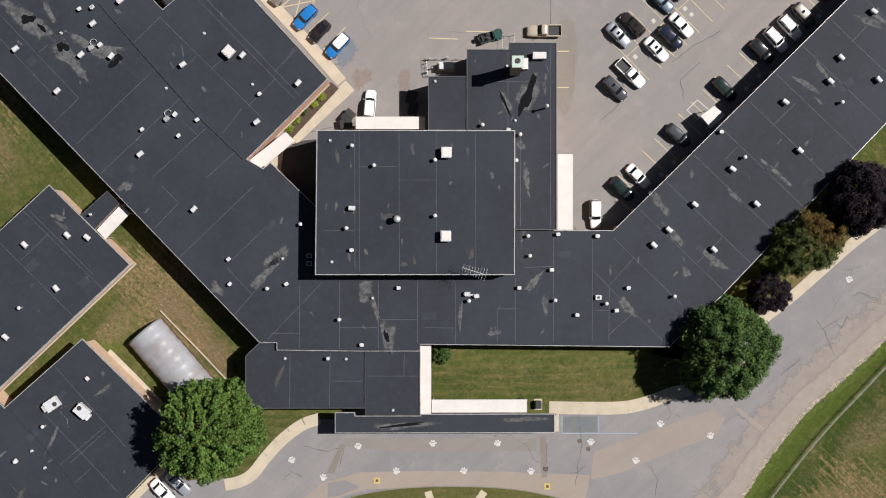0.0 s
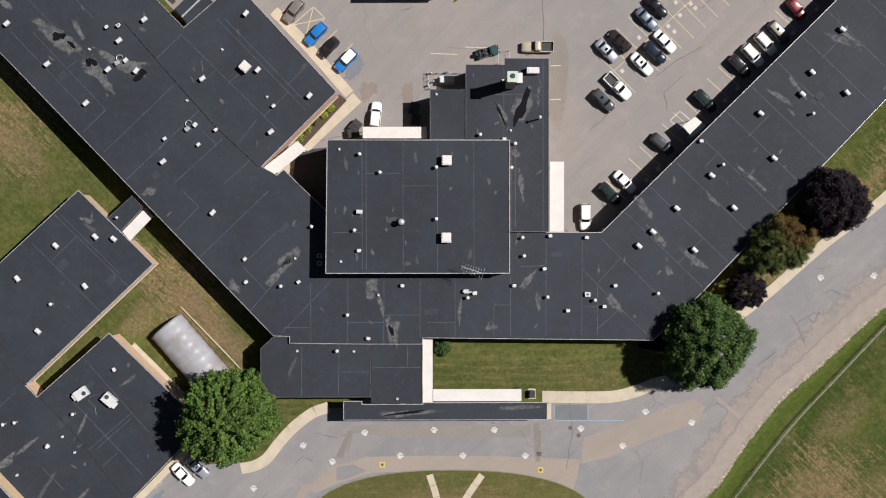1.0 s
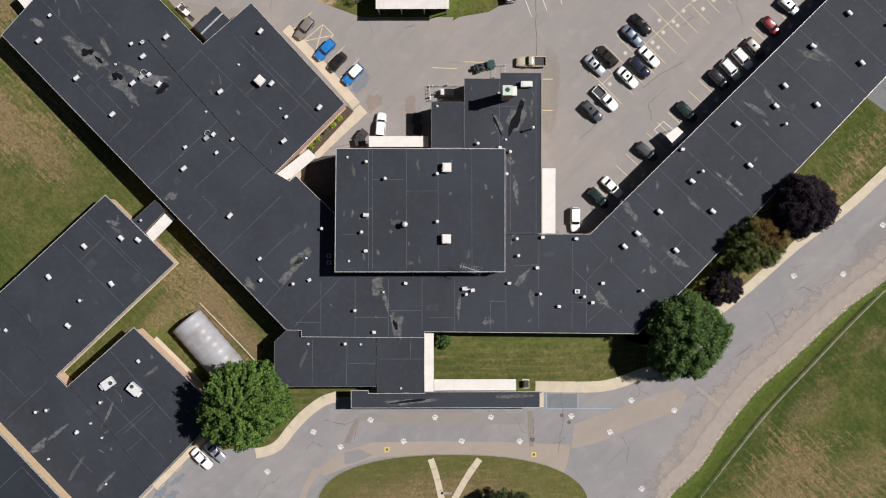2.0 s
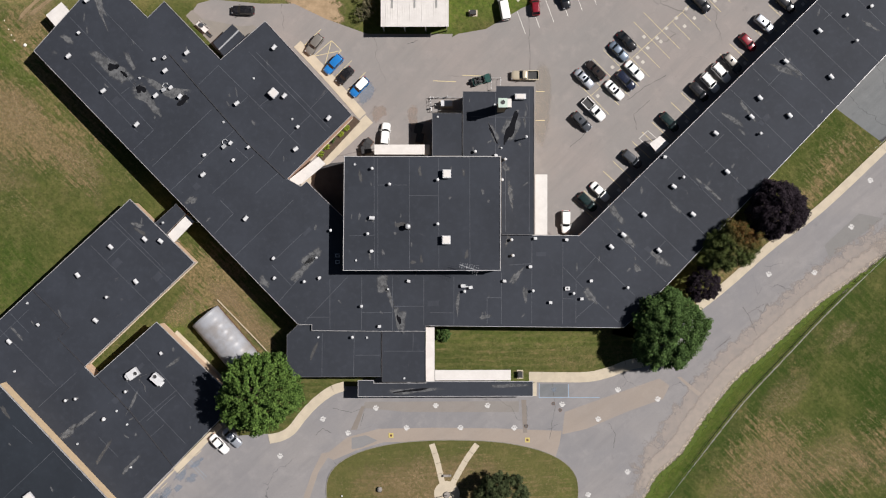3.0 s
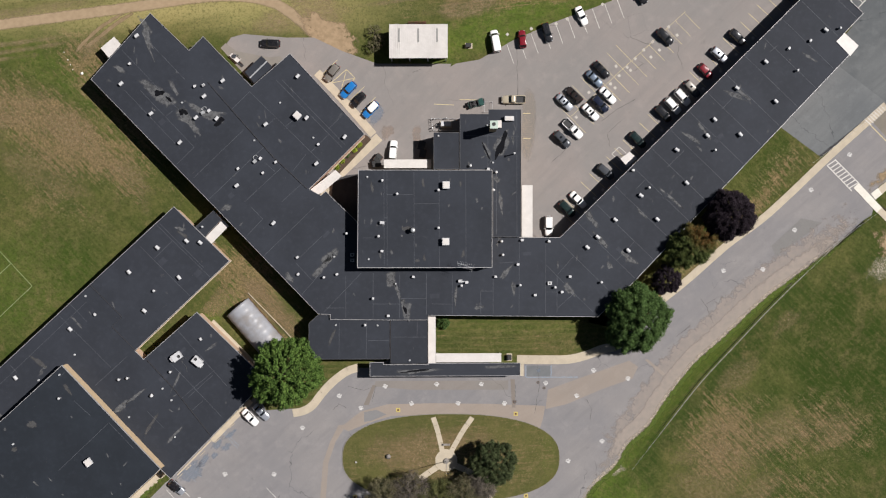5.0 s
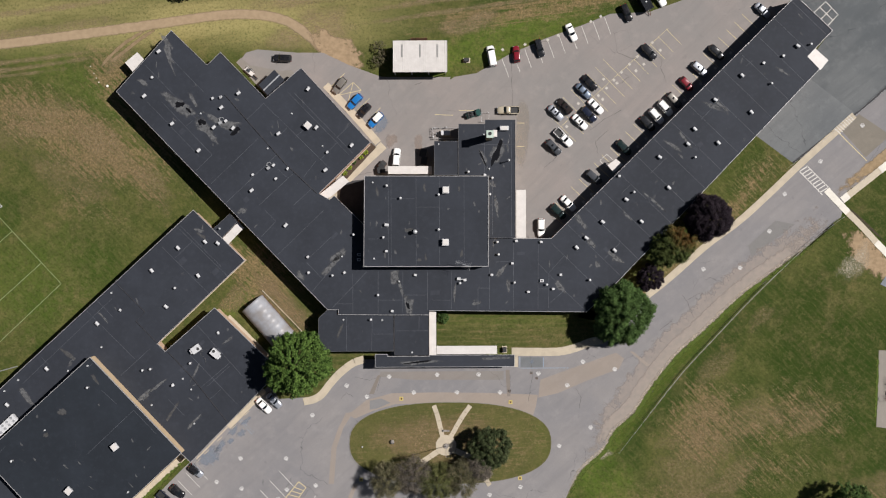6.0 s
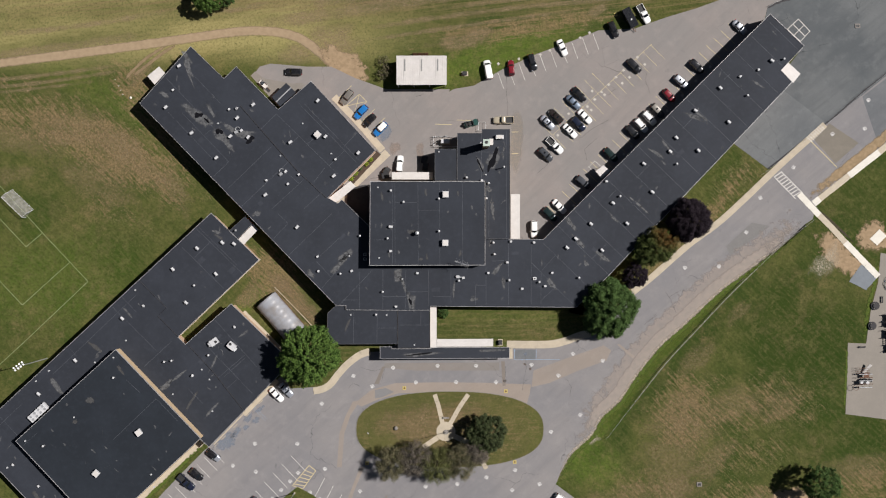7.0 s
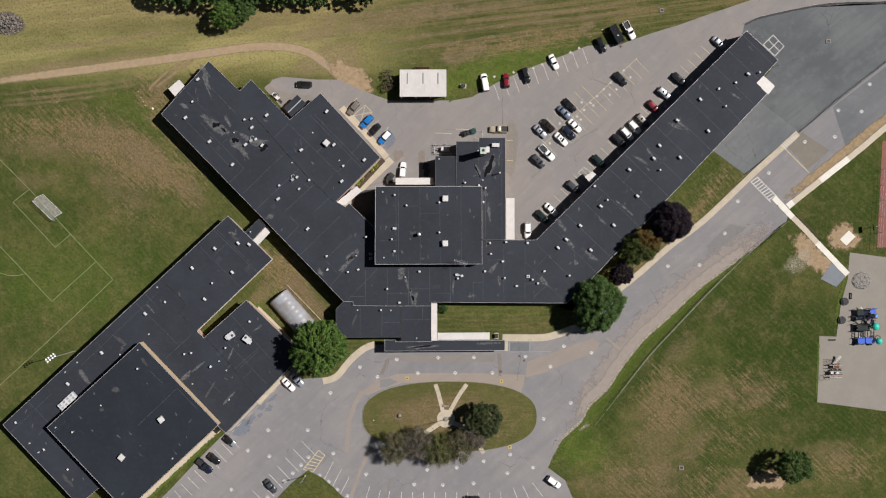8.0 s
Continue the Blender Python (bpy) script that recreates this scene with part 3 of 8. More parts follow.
def slabs(path, width, length, label, z=0.12, material=None):
    """A walk of separate poured slabs with open joints."""
    mat = material or CONCRETE
    base = tagged(part("pavement", strip(bmesh.new(), smooth_line(path), width - 0.06, -0.05, z - 0.02), mat), label, "pavement", kind="structure")
    pts = [Vector(q) for q in smooth_line(path, 24)]
    acc, start, run = 0.0, 0, [pts[0]]
    for a, b in zip(pts, pts[1:]):
        acc += (b - a).length
        run.append(b)
        if acc >= length or b is pts[-1]:
            if len(run) > 1 and acc > 0.4:
                d0, d1 = (run[1] - run[0]).normalized(), (run[-1] - run[-2]).normalized()
                q = [tuple(v) for v in run]
                q[0], q[-1] = tuple(run[0] + d0 * 0.03), tuple(run[-1] - d1 * 0.03)
                part("slab", strip(bmesh.new(), [q[0], *q[1:-1][::4], q[-1]], width, 0.0, z), mat, base)
            acc, run = 0.0, [b]


OLD_WALK = mottled("tan_walk_concrete", (0.47, 0.41, 0.32), (0.4, 0.35, 0.275), 0.5, 0.9, 0, 0.2, 8.0)
slabs([(51.08, -11.05), (56.79, -6.54), (66.53, 1.99), (76.26, 9.34), (91.19, 23.38), (98.4, 29.9), (104.2, 35.1)], 1.75, 3.0, "pale concrete walk along the drive")
slabs([(16.32, -25.36), (22.61, -25.44), (28.61, -25.33), (32.77, -24.39), (36.46, -23.00), (39.68, -22.34)], 2.1, 2.4, "pale concrete walk at the front lawn")
slabs([(-21.39, -27.22), (-24.28, -28.25), (-27.54, -30.68), (-30.15, -33.47), (-32.38, -36.27), (-34.53, -37.57), (-37.05, -38.14)], 1.95, 2.6, "curved pale concrete front walk with joints")
slabs([(-31.23, 43.07), (-24.84, 36.29), (-17.81, 28.22)], 1.9, 2.4, "concrete walk along the brick wing", 0.11)
slabs([(-16.41, 27.66), (-22.01, 22.44), (-26.87, 17.77), (-30.42, 13.85)], 2.2, 2.4, "concrete walk beside the planting bed", 0.115)
slabs([(-56.61, -16.50), (-50.95, -22.09), (-43.43, -29.98)], 1.9, 3.0, "concrete walk beside the greenhouse")
slabs([(97.05, 15.99), (99.73, 13.13), (102.58, 10.10)], 1.7, 2.6, "bright new concrete walk to the playground", 0.1, NEW_CONCRETE)
slabs([(102.58, 10.10), (106.10, 6.57), (109.78, 2.54)], 1.6, 2.6, "tan concrete walk to the playground", 0.095, OLD_WALK)
slabs([(109.78, 2.54), (114.48, -2.34), (118.83, -6.88)], 1.7, 2.6, "bright new concrete walk to the playground", 0.1, NEW_CONCRETE)
slabs([(101.07, 13.29), (102.75, 14.63)], 1.8, 2.6, "bright new concrete slab at the walk corner", 0.11, NEW_CONCRETE)
slabs([(102.75, 14.63), (106.78, 17.80), (110.80, 20.98)], 1.7, 2.6, "tan concrete walk along the road", 0.105, OLD_WALK)
slabs([(110.80, 20.98), (114.82, 24.15), (119.18, 27.49)], 1.8, 2.6, "bright new concrete walk along the road", 0.11, NEW_CONCRETE)
slabs([(119.18, 27.49), (124.71, 31.99), (130.24, 36.67), (152.35, 54.34)], 1.7, 2.6, "tan concrete walk along the road", 0.105, OLD_WALK)
slabs([(-58.34, -15.79), (-52.32, -21.34), (-46.97, -26.56)], 1.0, 2.0, "narrow concrete walk along the brick wall", 0.09)
slabs([(-66.5, -50.6), (-79.3, -62.5), (-92.9, -75.1)], 2.0, 2.2, "buff concrete walk along the gymnasium wall", 0.13)
slabs([(-64.6, -52.85), (-56.6, -44.6)], 0.34, 2.4, "narrow concrete kerb along the brick wall", 0.14)
slabs([(-56.3, -44.7), (-52.2, -40.5), (-47.0, -35.2)], 1.25, 2.0, "buff concrete walk along the brick wall", 0.13)
pavement([(17.45, -25.3), (17.45, -29.3)], 0.95, "buff concrete stub of walk beside the porch", 0.1, None, False)

# plaza in the oval lawn
slabs([(-3.61, -39.11), (-2.53, -42.48), (-1.20, -48.19)], 1.2, 2.0, "concrete path across the oval lawn", 0.15)
slabs([(5.71, -39.14), (3.18, -42.83), (0.14, -48.20)], 1.2, 2.0, "concrete path across the oval lawn", 0.15)
slabs([(-1.04, -49.87), (-4.07, -51.88), (-6.76, -53.72)], 1.4, 2.0, "concrete path across the oval lawn", 0.148)
slabs([(-0.03, -49.88), (3.83, -51.57), (6.68, -52.92)], 1.4, 2.0, "concrete path across the oval lawn", 0.148)
slabs([(9.35, -57.63), (10.69, -59.66)], 1.2, 2.0, "concrete path across the oval lawn", 0.15)
px, py = (-0.53, -49.37)
tagged(part("plaza", prism(bmesh.new(), patch_outline(px, py, 2.6, 2.7, 0, 3, 24, 0.04), 0.0, 0.16), CONCRETE), "round concrete plaza at the flagpole", "plaza", kind="structure")

# repaired bands and stains on the road
def road_patch(poly, z, material, label):
    return tagged(part("road_patch", prism(bmesh.new(), poly, 0.0, z), material), label, "road patch", kind="structure")


road_patch([(-14.49, -36.01), (-3.33, -35.79), (9.65, -35.93), (23.05, -36.43), (22.59, -39.20), (21.66, -42.25), (9.65, -38.88), (-1.48, -38.56), (-13.55, -38.79), (-19.13, -40.48), (-23.79, -42.45), (-25.66, -41.53), (-21.00, -37.80)], 0.046, PATCH, "pale tan repaired asphalt band")
road_patch([(23.71, -32.55), (32.76, -29.29), (43.08, -25.66), (45.19, -27.13), (43.81, -29.90), (36.43, -32.51), (28.13, -36.04), (23.15, -37.17)], 0.048, PATCH, "pale tan repaired asphalt wedge")
road_patch([(-29.28, -59.21), (-28.58, -49.97), (-26.88, -44.93), (-24.18, -40.74), (-26.20, -41.07), (-28.23, -45.09), (-29.92, -49.96), (-30.63, -59.21)], 0.047, PATCH, "pale tan repaired trench")
road_patch([(-23.07, -59.23), (-25.61, -65.11), (-27.64, -70.99), (-29.68, -77.72), (-31.02, -77.71), (-28.65, -70.65), (-26.28, -64.27), (-24.24, -59.23)], 0.047, PATCH, "pale tan repaired trench")
road_patch([(76.92, 1.63), (83.97, 8.15), (89.00, 7.13), (77.92, -1.06)], 0.046, mottled("old_grey_patch", (0.165, 0.16, 0.155), (0.18, 0.174, 0.168), 0.5, 0.9), "grey old asphalt repair")
road_patch([(100.75, 31.39), (105.45, 35.40), (113.49, 30.01), (107.12, 24.34)], 0.046, asphalt("dull_tan_asphalt", (0.168, 0.152, 0.128), (0.188, 0.168, 0.14), 0.5), "dull tan repaired asphalt")
road_patch([(78.97, 30.11), (92.89, 44.48), (104.28, 35.74), (87.34, 22.38)], 0.0445, asphalt("paler_play_asphalt", (0.112, 0.119, 0.124), (0.142, 0.148, 0.15), 0.6, 45.0), "paler older asphalt beside the wing")
road_patch([(114.50, 42.74), (130.25, 54.74), (155.69, 75.07), (155.70, 58.02), (130.24, 38.68), (118.85, 29.66)], 0.0447, asphalt("bluish_road_asphalt", (0.118, 0.124, 0.131), (0.148, 0.151, 0.156), 0.8, 40.0), "bluish grey older road surface")
road_patch([(18.63, -26.83), (24.27, -26.82), (24.27, -29.41), (18.63, -29.42)], 0.046, asphalt("grey_bay", (0.125, 0.132, 0.138), (0.16, 0.164, 0.168)), "bluish grey parking bay surface")
road_patch([(-17.75, -31.76), (-17.28, -30.46), (14.28, -30.36), (14.28, -32.58), (-8.91, -32.57)], 0.045, asphalt("rutted_band", (0.2, 0.18, 0.165), (0.185, 0.175, 0.165)), "brownish worn wheel band under the porch")

TRENCH = asphalt("brown_trench_asphalt", (0.19, 0.164, 0.145), (0.165, 0.148, 0.132), 0.3)
road_patch([(14.78, -30.05), (15.80, -30.05), (15.98, -36.82), (15.14, -36.82)], 0.0475, TRENCH, "brown patched trench across the drive")
road_patch([(-18.03, -31.40), (-17.29, -31.40), (-18.96, -36.23), (-20.26, -36.23)], 0.0478, TRENCH, "brown patched trench across the drive")
road_patch([(46.66, -25.37), (47.49, -25.37), (51.74, -28.80), (51.00, -29.26)], 0.0476, PATCH, "narrow tan patched trench across the road")
road_patch([(-20.08, -37.90), (-17.10, -37.34), (-14.77, -38.45), (-18.21, -39.94), (-20.07, -40.23)], 0.0482, asphalt("bluish_patch_asphalt", (0.178, 0.176, 0.178), (0.188, 0.182, 0.178), 0.4), "bluish grey older asphalt beside the oval")
road_patch([(-17.2, -67.04), (-16.64, -67.04), (-18.0, -72.63), (-18.56, -72.63)], 0.0474, TRENCH, "brown patched trench across the drive")
road_patch([(15.33, -35.15), (16.16, -35.15), (16.16, -35.71), (15.33, -35.71)], 0.0484, SLATE, "dark worn iron gutter end in the drive")

EARTH_THIN = soft("thin_dry_court_grass", (0.26, 0.185, 0.108), (0.17, 0.125, 0.065), 1.0, 0.2, 1.0, 0.3, -46.0)

# earth, gravel and tracks
def earth(path, width, label, z=0.02, material=None, ragged=0.3, seed=1):
    if material is not None and material is not SLATE:
        return tagged(part("dirt_track", soft_strip(path, width * 1.7, z), material), label, "dirt track", kind="structure")
    return tagged(part("dirt_track", strip(bmesh.new(), smooth_line(path, 8), width, -0.05, z, ragged, seed), material or DIRT), label, "dirt track", kind="structure")


earth([(-152.66, 48.87), (-137.55, 50.67), (-122.45, 52.64), (-98.96, 55.58), (-75.48, 58.70), (-58.71, 60.99), (-48.65, 61.13), (-41.12, 59.43), (-36.10, 56.07), (-31.93, 51.87), (-27.75, 48.51)], 2.1, "pale bare dirt track across the field", 0.02, TRODDEN, 0.2)
earth([(-89.44, 47.35), (-86.41, 50.69), (-82.20, 54.36), (-76.15, 58.03)], 0.75, "rutted wheel track branching to the school", 0.015, TRACK)
earth([(-87.59, 48.35), (-83.89, 51.02), (-79.18, 54.69), (-73.81, 58.19)], 0.75, "rutted wheel track branching to the school", 0.0155, TRACK)
EDGE_LINE = [(29.8, -63.8), (31.16, -60.68), (33.18, -56.83), (34.86, -54.82), (39.91, -50.13), (42.44, -45.60), (47.48, -40.92), (51.69, -34.55), (58.42, -26.18), (65.15, -20.15), (75.23, -10.78), (85.31, -3.26), (92.03, 1.75), (98.75, 7.60)]
FENCE_LINE = [(43.60, -51.31), (51.68, -40.93), (60.09, -30.38), (68.50, -21.34), (76.91, -12.47), (85.31, -4.27), (93.71, 3.42), (101.27, 9.11)]
beside = lambda path, d: [(x - 0.72 * d, y + 0.69 * d) for x, y in path]
earth(beside(EDGE_LINE[4:], 3.0), 5.4, "pale dusty outer half of the road", 0.0465, PALE)
earth(beside(EDGE_LINE[3:], 1.7), 2.7, "sandy worn road verge", 0.0505, DUST)
earth(beside(EDGE_LINE, 0.1), 0.9, "pale gravel along the road edge", 0.053, SAND)
earth(beside(EDGE_LINE, -0.75), 0.85, "ragged grass creeping over the road edge", 0.056, TUFTS)
earth([lerp(a, b, 0.45) for a, b in zip(EDGE_LINE[4:], [(42.0, -51.8), (46.6, -47.6), (50.9, -42.0), (54.9, -36.9), (61.2, -29.1), (67.6, -22.3), (77.9, -11.5), (87.5, -2.3), (94.4, 4.0), (100.6, 8.6)])], 1.9, "bright watered grass strip beside the road", 0.014,
      soft("bright_verge_grass", (0.09, 0.12, 0.022), (0.052, 0.078, 0.014), 1.1, 0.5, 1.0, 0.5, 44.0))
earth(beside(FENCE_LINE, -0.35), 0.3, "pale worn strip along the fence foot", 0.018, soft("pale_fence_strip", (0.2, 0.19, 0.14), (0.13, 0.13, 0.085), 0.8, 0.6, 0.8))
# thin darker strip on the road side of the fence
earth(beside(FENCE_LINE, 0.25), 0.22, "dark strip along the fence foot", 0.019, soft("dark_fence_strip", (0.03, 0.036, 0.014), (0.022, 0.03, 0.01), 0.9, 0.6, 0.7))
earth([(-67.0, -52.6), (-79.1, -63.9), (-92.6, -76.2)], 0.8, "ragged grass creeping over the walk", 0.137, TUFTS)
earth([(118.6, -1.5), (117.9, -8.5), (116.0, -16.0), (114.7, -24.9)], 0.9, "ragged grass creeping over the terrace edge", 0.056, TUFTS)
earth([(110.2, -25.5), (109.9, -35.0), (109.4, -44.6)], 0.55, "ragged grass creeping over the terrace edge", 0.0565, TUFTS)
earth([(98.73, 14.31), (108.79, 22.15), (119.52, 30.67), (130.24, 39.51), (152.35, 57.52)], 2.2, "brown earth verge beside the road", 0.052, EARTH_EDGE)
# shadow line of the ditch, painted as a thin dark strip
earth([(102.75, 11.28), (106.10, 8.25), (112.80, 1.86)], 0.5, "painted shadow line of the ditch along the new walk", 0.03, soft("ditch_shadow_film", (0.08, 0.065, 0.045), (0.05, 0.042, 0.03), 0.8, 0.6, 0.8))


def bare(at, rx, ry, rz, seed, label, material, z=0.02, rough=0.45):
    o = soft_patch(patch_outline(*at, rx, ry, rz, seed, 44, rough), z, at)
    return tagged(part("bare_ground", o, material), label, "bare ground", kind="structure")


bare((117.66, 4.19), 6.2, 5.0, 35, 5, "bare brown earth round the pad", BARE, 0.02, 0.25)
bare((108.94, -1.48), 9.5, 5.0, -42, 8, "bare brown earth beside the new walk", BARE, 0.022)
bare((104.42, -2.81), 6.5, 3.6, 55, 9, "pale rubble flecks on bare earth", FLECKS, 0.026)
bare((-28.24, 51.86), 9.0, 5.0, -25, 11, "bare trampled earth at the lot corner", BARE, 0.024)
bare((-33.92, 57.40), 13.0, 7.0, 10, 14, "thin dry grass beside the dirt track", HAY, 0.018)
bare((94.97, -67.95), 8.0, 3.6, 12, 12, "dry thatch under the field tree", BARE, 0.02)
bare((39.4, -51.9), 3.6, 1.3, 25, 17, "bare sandy road edge", SAND, 0.022)
# sun-dried thatch on the right-hand field
for i, (at, rx, ry, rz) in enumerate([((64.5, -45.5), 10, 8, 60), ((62.5, -57.0), 14, 9, 75), ((77.70, -43.53), 10, 6, 20), ((90.29, -42.72), 8, 4, 30),
                                      ((55.00, -68.68), 20, 6, 8), ((85.23, -69.61), 8, 4, 20), ((113.78, -59.59), 9, 5, 10), ((80.25, -16.67), 5, 2, 45), ((68.49, -29.23), 8, 3, 50), ((73.49, -57.80), 9, 4, 40)]):
    bare(at, rx * 1.15, ry * 1.2, rz, 30 + i, "sun-dried brown thatch in the field", THATCH, 0.012 + 0.0006 * i)
# and on the pitch side
for i, (at, rx, ry, rz) in enumerate([((-100.74, 33.65), 17, 6, -12), ((-87.36, 26.57), 15, 6, -40), ((-119.21, 31.35), 18, 5, -5), ((-75.66, 17.31), 9, 4, -45), ((-96.61, 19.89), 14, 6, -30), ((-122.61, 21.64), 7, 4, 0)]):
    bare(at, rx * 1.1, ry * 1.1, rz, 50 + i, "sun-dried brown thatch beside the pitch", THATCH, 0.012 + 0.0006 * i)
# dry court round the greenhouse
bare((-41.60, -13.40), 9.5, 3.4, -46, 61, "dry brown grass beside the greenhouse", EARTH_THIN, 0.013)
bare((-54.27, -11.55), 6.0, 3.4, 40, 62, "dry brown grass beside the greenhouse", EARTH_THIN, 0.0136)
bare((-46.30, -8.55), 5.0, 3.0, -40, 63, "dry brown grass beside the greenhouse", EARTH_THIN, 0.0142)
bare((-37.71, -16.80), 4.2, 2.4, -45, 64, "thin brown grass in the court corner", EARTH_THIN, 0.015)
bare((CX - 3, CY + 1), 21, 8.0, 0, 65, "sun-dried grass on the oval lawn", EARTH_THIN, 0.136, 0.15)
# raked hay lines across the far field
for i, (path, w) in enumerate([([(-58.71, 60.99), (-45.29, 63.96), (-28.53, 66.59), (-8.41, 69.88), (15.05, 72.82), (38.50, 75.42)], 3.0), ([(-48.63, 67.65), (-25.16, 70.26), (-5.05, 72.88), (11.70, 74.83)], 2.2), ([(-31.90, 60.24), (-5.08, 64.51), (18.39, 67.45), (45.19, 70.05), (65.29, 73.34)], 1.2),
                               ([(-25.20, 58.21), (-5.09, 61.17), (18.38, 64.44), (38.48, 67.06)], 1.0), ([(-5.07, 66.86), (18.39, 69.80), (41.84, 72.07), (58.59, 74.03)], 1.2), ([(-135.90, 46.82), (-112.41, 49.09), (-88.92, 52.04)], 0.9), ([(-135.91, 44.97), (-112.42, 47.08), (-88.09, 50.70)], 0.9),
                               ([(-135.91, 43.47), (-117.46, 45.09), (-97.32, 47.37)], 0.8), ([(-135.86, 53.18), (-112.37, 55.96), (-82.18, 60.39)], 2.2), ([(-125.76, 60.18), (-98.93, 63.12), (-75.44, 67.06)], 1.3), ([(-90.51, 70.12), (-77.10, 71.42), (-62.04, 67.02), (-45.27, 69.99)], 1.2)]):
    earth(path, w, "line of raked dry hay in the field", 0.014 + 0.0005 * i, HAY)
bare((4.12, 58.46), 10, 3.2, 15, 71, "dry brown grass behind the shed", HAY, 0.02)
bare((41.50, 66.72), 3.5, 2.0, 20, 72, "small bare spot in the field", HAY, 0.02)
bare((-84.57, 50.02), 5, 2.6, 45, 73, "worn dry grass at the side door", HAY, 0.02)

# shade between the walls, painted as a near-black ground sheet
sheet("yard_shade_sheet", [(-27.80, 13.85), (-27.34, 17.21), (-24.35, 18.52), (-20.89, 18.88), (-20.87, 4.04), (-23.39, 7.78)], 0.125, mottled("yard_shade_tone", (0.05, 0.05, 0.052), (0.035, 0.035, 0.037), 0.6, 0.9), "yard ground painted dark for the shade between wing and gymnasium", "yard")

# playground terrace
sheet("playground_terrace", [(119.51, -0.34), (135.60, -2.56), (155.72, -4.30), (155.73, -48.78), (130.23, -47.54), (109.76, -44.79), (110.44, -25.15), (115.47, -25.33), (116.82, -15.93), (118.83, -8.39)], 0.05,
      mottled("playground_paving", (0.235, 0.213, 0.185), (0.205, 0.187, 0.163), 0.2, 0.9, 0, 0.2, 6.0), "pale taupe paved playground terrace", "playground")
sheet("ramp", [(110.78, -8.20), (114.14, -3.51), (118.83, -6.88), (115.48, -10.56)], 0.06, mottled("grey_ramp", (0.17, 0.19, 0.21), (0.15, 0.165, 0.18), 0.6, 0.8), "grey paved ramp beside the walk", "ramp")
sheet("ball_court", [(129.24, 32.65), (155.70, 34.25), (155.71, 0.73), (127.55, 1.15)], 0.05, COURT, "brick red ball court behind a fence", "court")
sheet("pitching_pad", [(116.49, 3.53), (119.17, 6.20), (121.18, 4.35), (118.50, 1.68)], 0.12, NEW_CONCRETE, "square white concrete pad on bare earth", "pad")
sheet("planting_bed", [(-27.06, 19.83), (-19.59, 28.23), (-18.28, 27.10), (-25.94, 18.89)], 0.14, MULCH, "mulched planting bed with small shrubs", "planting bed")

# ---------------------------------------------------------------- school buildings
def run_of_windows(parent, a, b, z, w, h, gap, margin=1.0, out=0.03, glass=None, rail=None):
    """Framed windows along a wall from a to b, the outside on the right of that way."""
    d = (Vector(b) - Vector(a))
    n = max(1, int((d.length - 2 * margin) / (w + gap)))
    ang = math.degrees(math.atan2(d.y, d.x))
    u = d.normalized()
    side = Vector((u.y, -u.x))
    for i in range(n):
        c = Vector(a) + u * (margin + (i + 0.5) * (d.length - 2 * margin) / n) + side * out
        f = part("window", boxed(c.x, c.y, z, w, 0.1, h, ang, 0.015), rail or COPING, parent)
        g = c + side * 0.035
        for k in (-1, 1):
            q = g + u * (k * w / 4)
            part("pane", boxed(q.x, q.y, z, w / 2 - 0.1, 0.05, h - 0.14, ang), glass or WIN_GLASS, f)


EDGE = mottled("weathered_edge_metal", (0.13, 0.13, 0.135), (0.06, 0.06, 0.065), 0.8, 0.5, 0.2)


def volume(name, poly, z, label, wall=None, roof=None, z0=-0.1, rim=0.22, lip=0.1, eave=0.25, coping=None, fascia=0.35):
    """One roofed block: walls set in under the eave, the roof slab, and the metal edging."""
    b = thing(name, label, "building")
    poly = ccw(poly)
    part("wall", prism(bmesh.new(), inset(poly, eave), z0, z - fascia, top=False), wall or BRICK, b)
    part("roof", prism(bmesh.new(), inset(poly, 0.02), z - fascia, z, top=True, bottom=True), roof or ROOF, b)
    part("coping", ring(bmesh.new(), poly, rim, z - fascia * 0.8, z + lip), coping or COPING, b)
    return b


Z_MAIN, Z_WEST, Z_GYM, Z_BIG, Z_MECH, Z_S1 = 5.7, 5.25, 9.75, 8.55, 6.3, 5.25
MAIN = [(-83.08, 40.51), (-69.22, 55.89), (-60.22, 47.17), (-56.92, 50.44), (-45.64, 38.76), (-36.74, 46.44), (-19.39, 27.68), (-32.25, 14.91), (-29.62, 13.42), (-28.47, 14.41)] + [(-21.19, 7.31), (-20.29, 4.35), (9.32, 4.33), (16.92, 3.61), (25.93, 3.61)] \
    + [(87.23, 64.28), (96.41, 55.57), (90.17, 49.03), (93.12, 45.90), (43.29, -6.50), (34.73, -14.86)] + [(-4.65, -14.47), (-4.65, -15.55), (-13.43, -15.56), (-27.46, -15.40), (-27.46, -14.24), (-30.25, -14.15)]
main = volume("school_wing", MAIN, Z_MAIN, "sprawling flat-roofed school with black membrane roof", rim=0.08)
gym = volume("gymnasium", [(-20.55, 19.02), (10.04, 18.96), (10.02, -3.36), (-20.78, -3.37)], Z_GYM, "central gymnasium block with black membrane roof", BUFF, ROOF_HIGH, 0.0, 0.12, 0.12, 0.08)
S1 = [(-32.51, -16.36), (-30.34, -14.29), (-27.63, -14.28), (-27.63, -15.45), (-13.56, -15.61), (-13.56, -24.67), (-32.49, -24.72)]
south = volume("office_block", S1, Z_S1, "low office block with black membrane roof", rim=0.08, coping=EDGE)
S2 = [(-13.46, -15.59), (-4.75, -15.58), (-4.74, -25.70), (-13.45, -25.72)]
entry = volume("entrance_block", S2, 5.4, "square entrance block with black membrane roof", rim=0.1, coping=DARK_COPING)
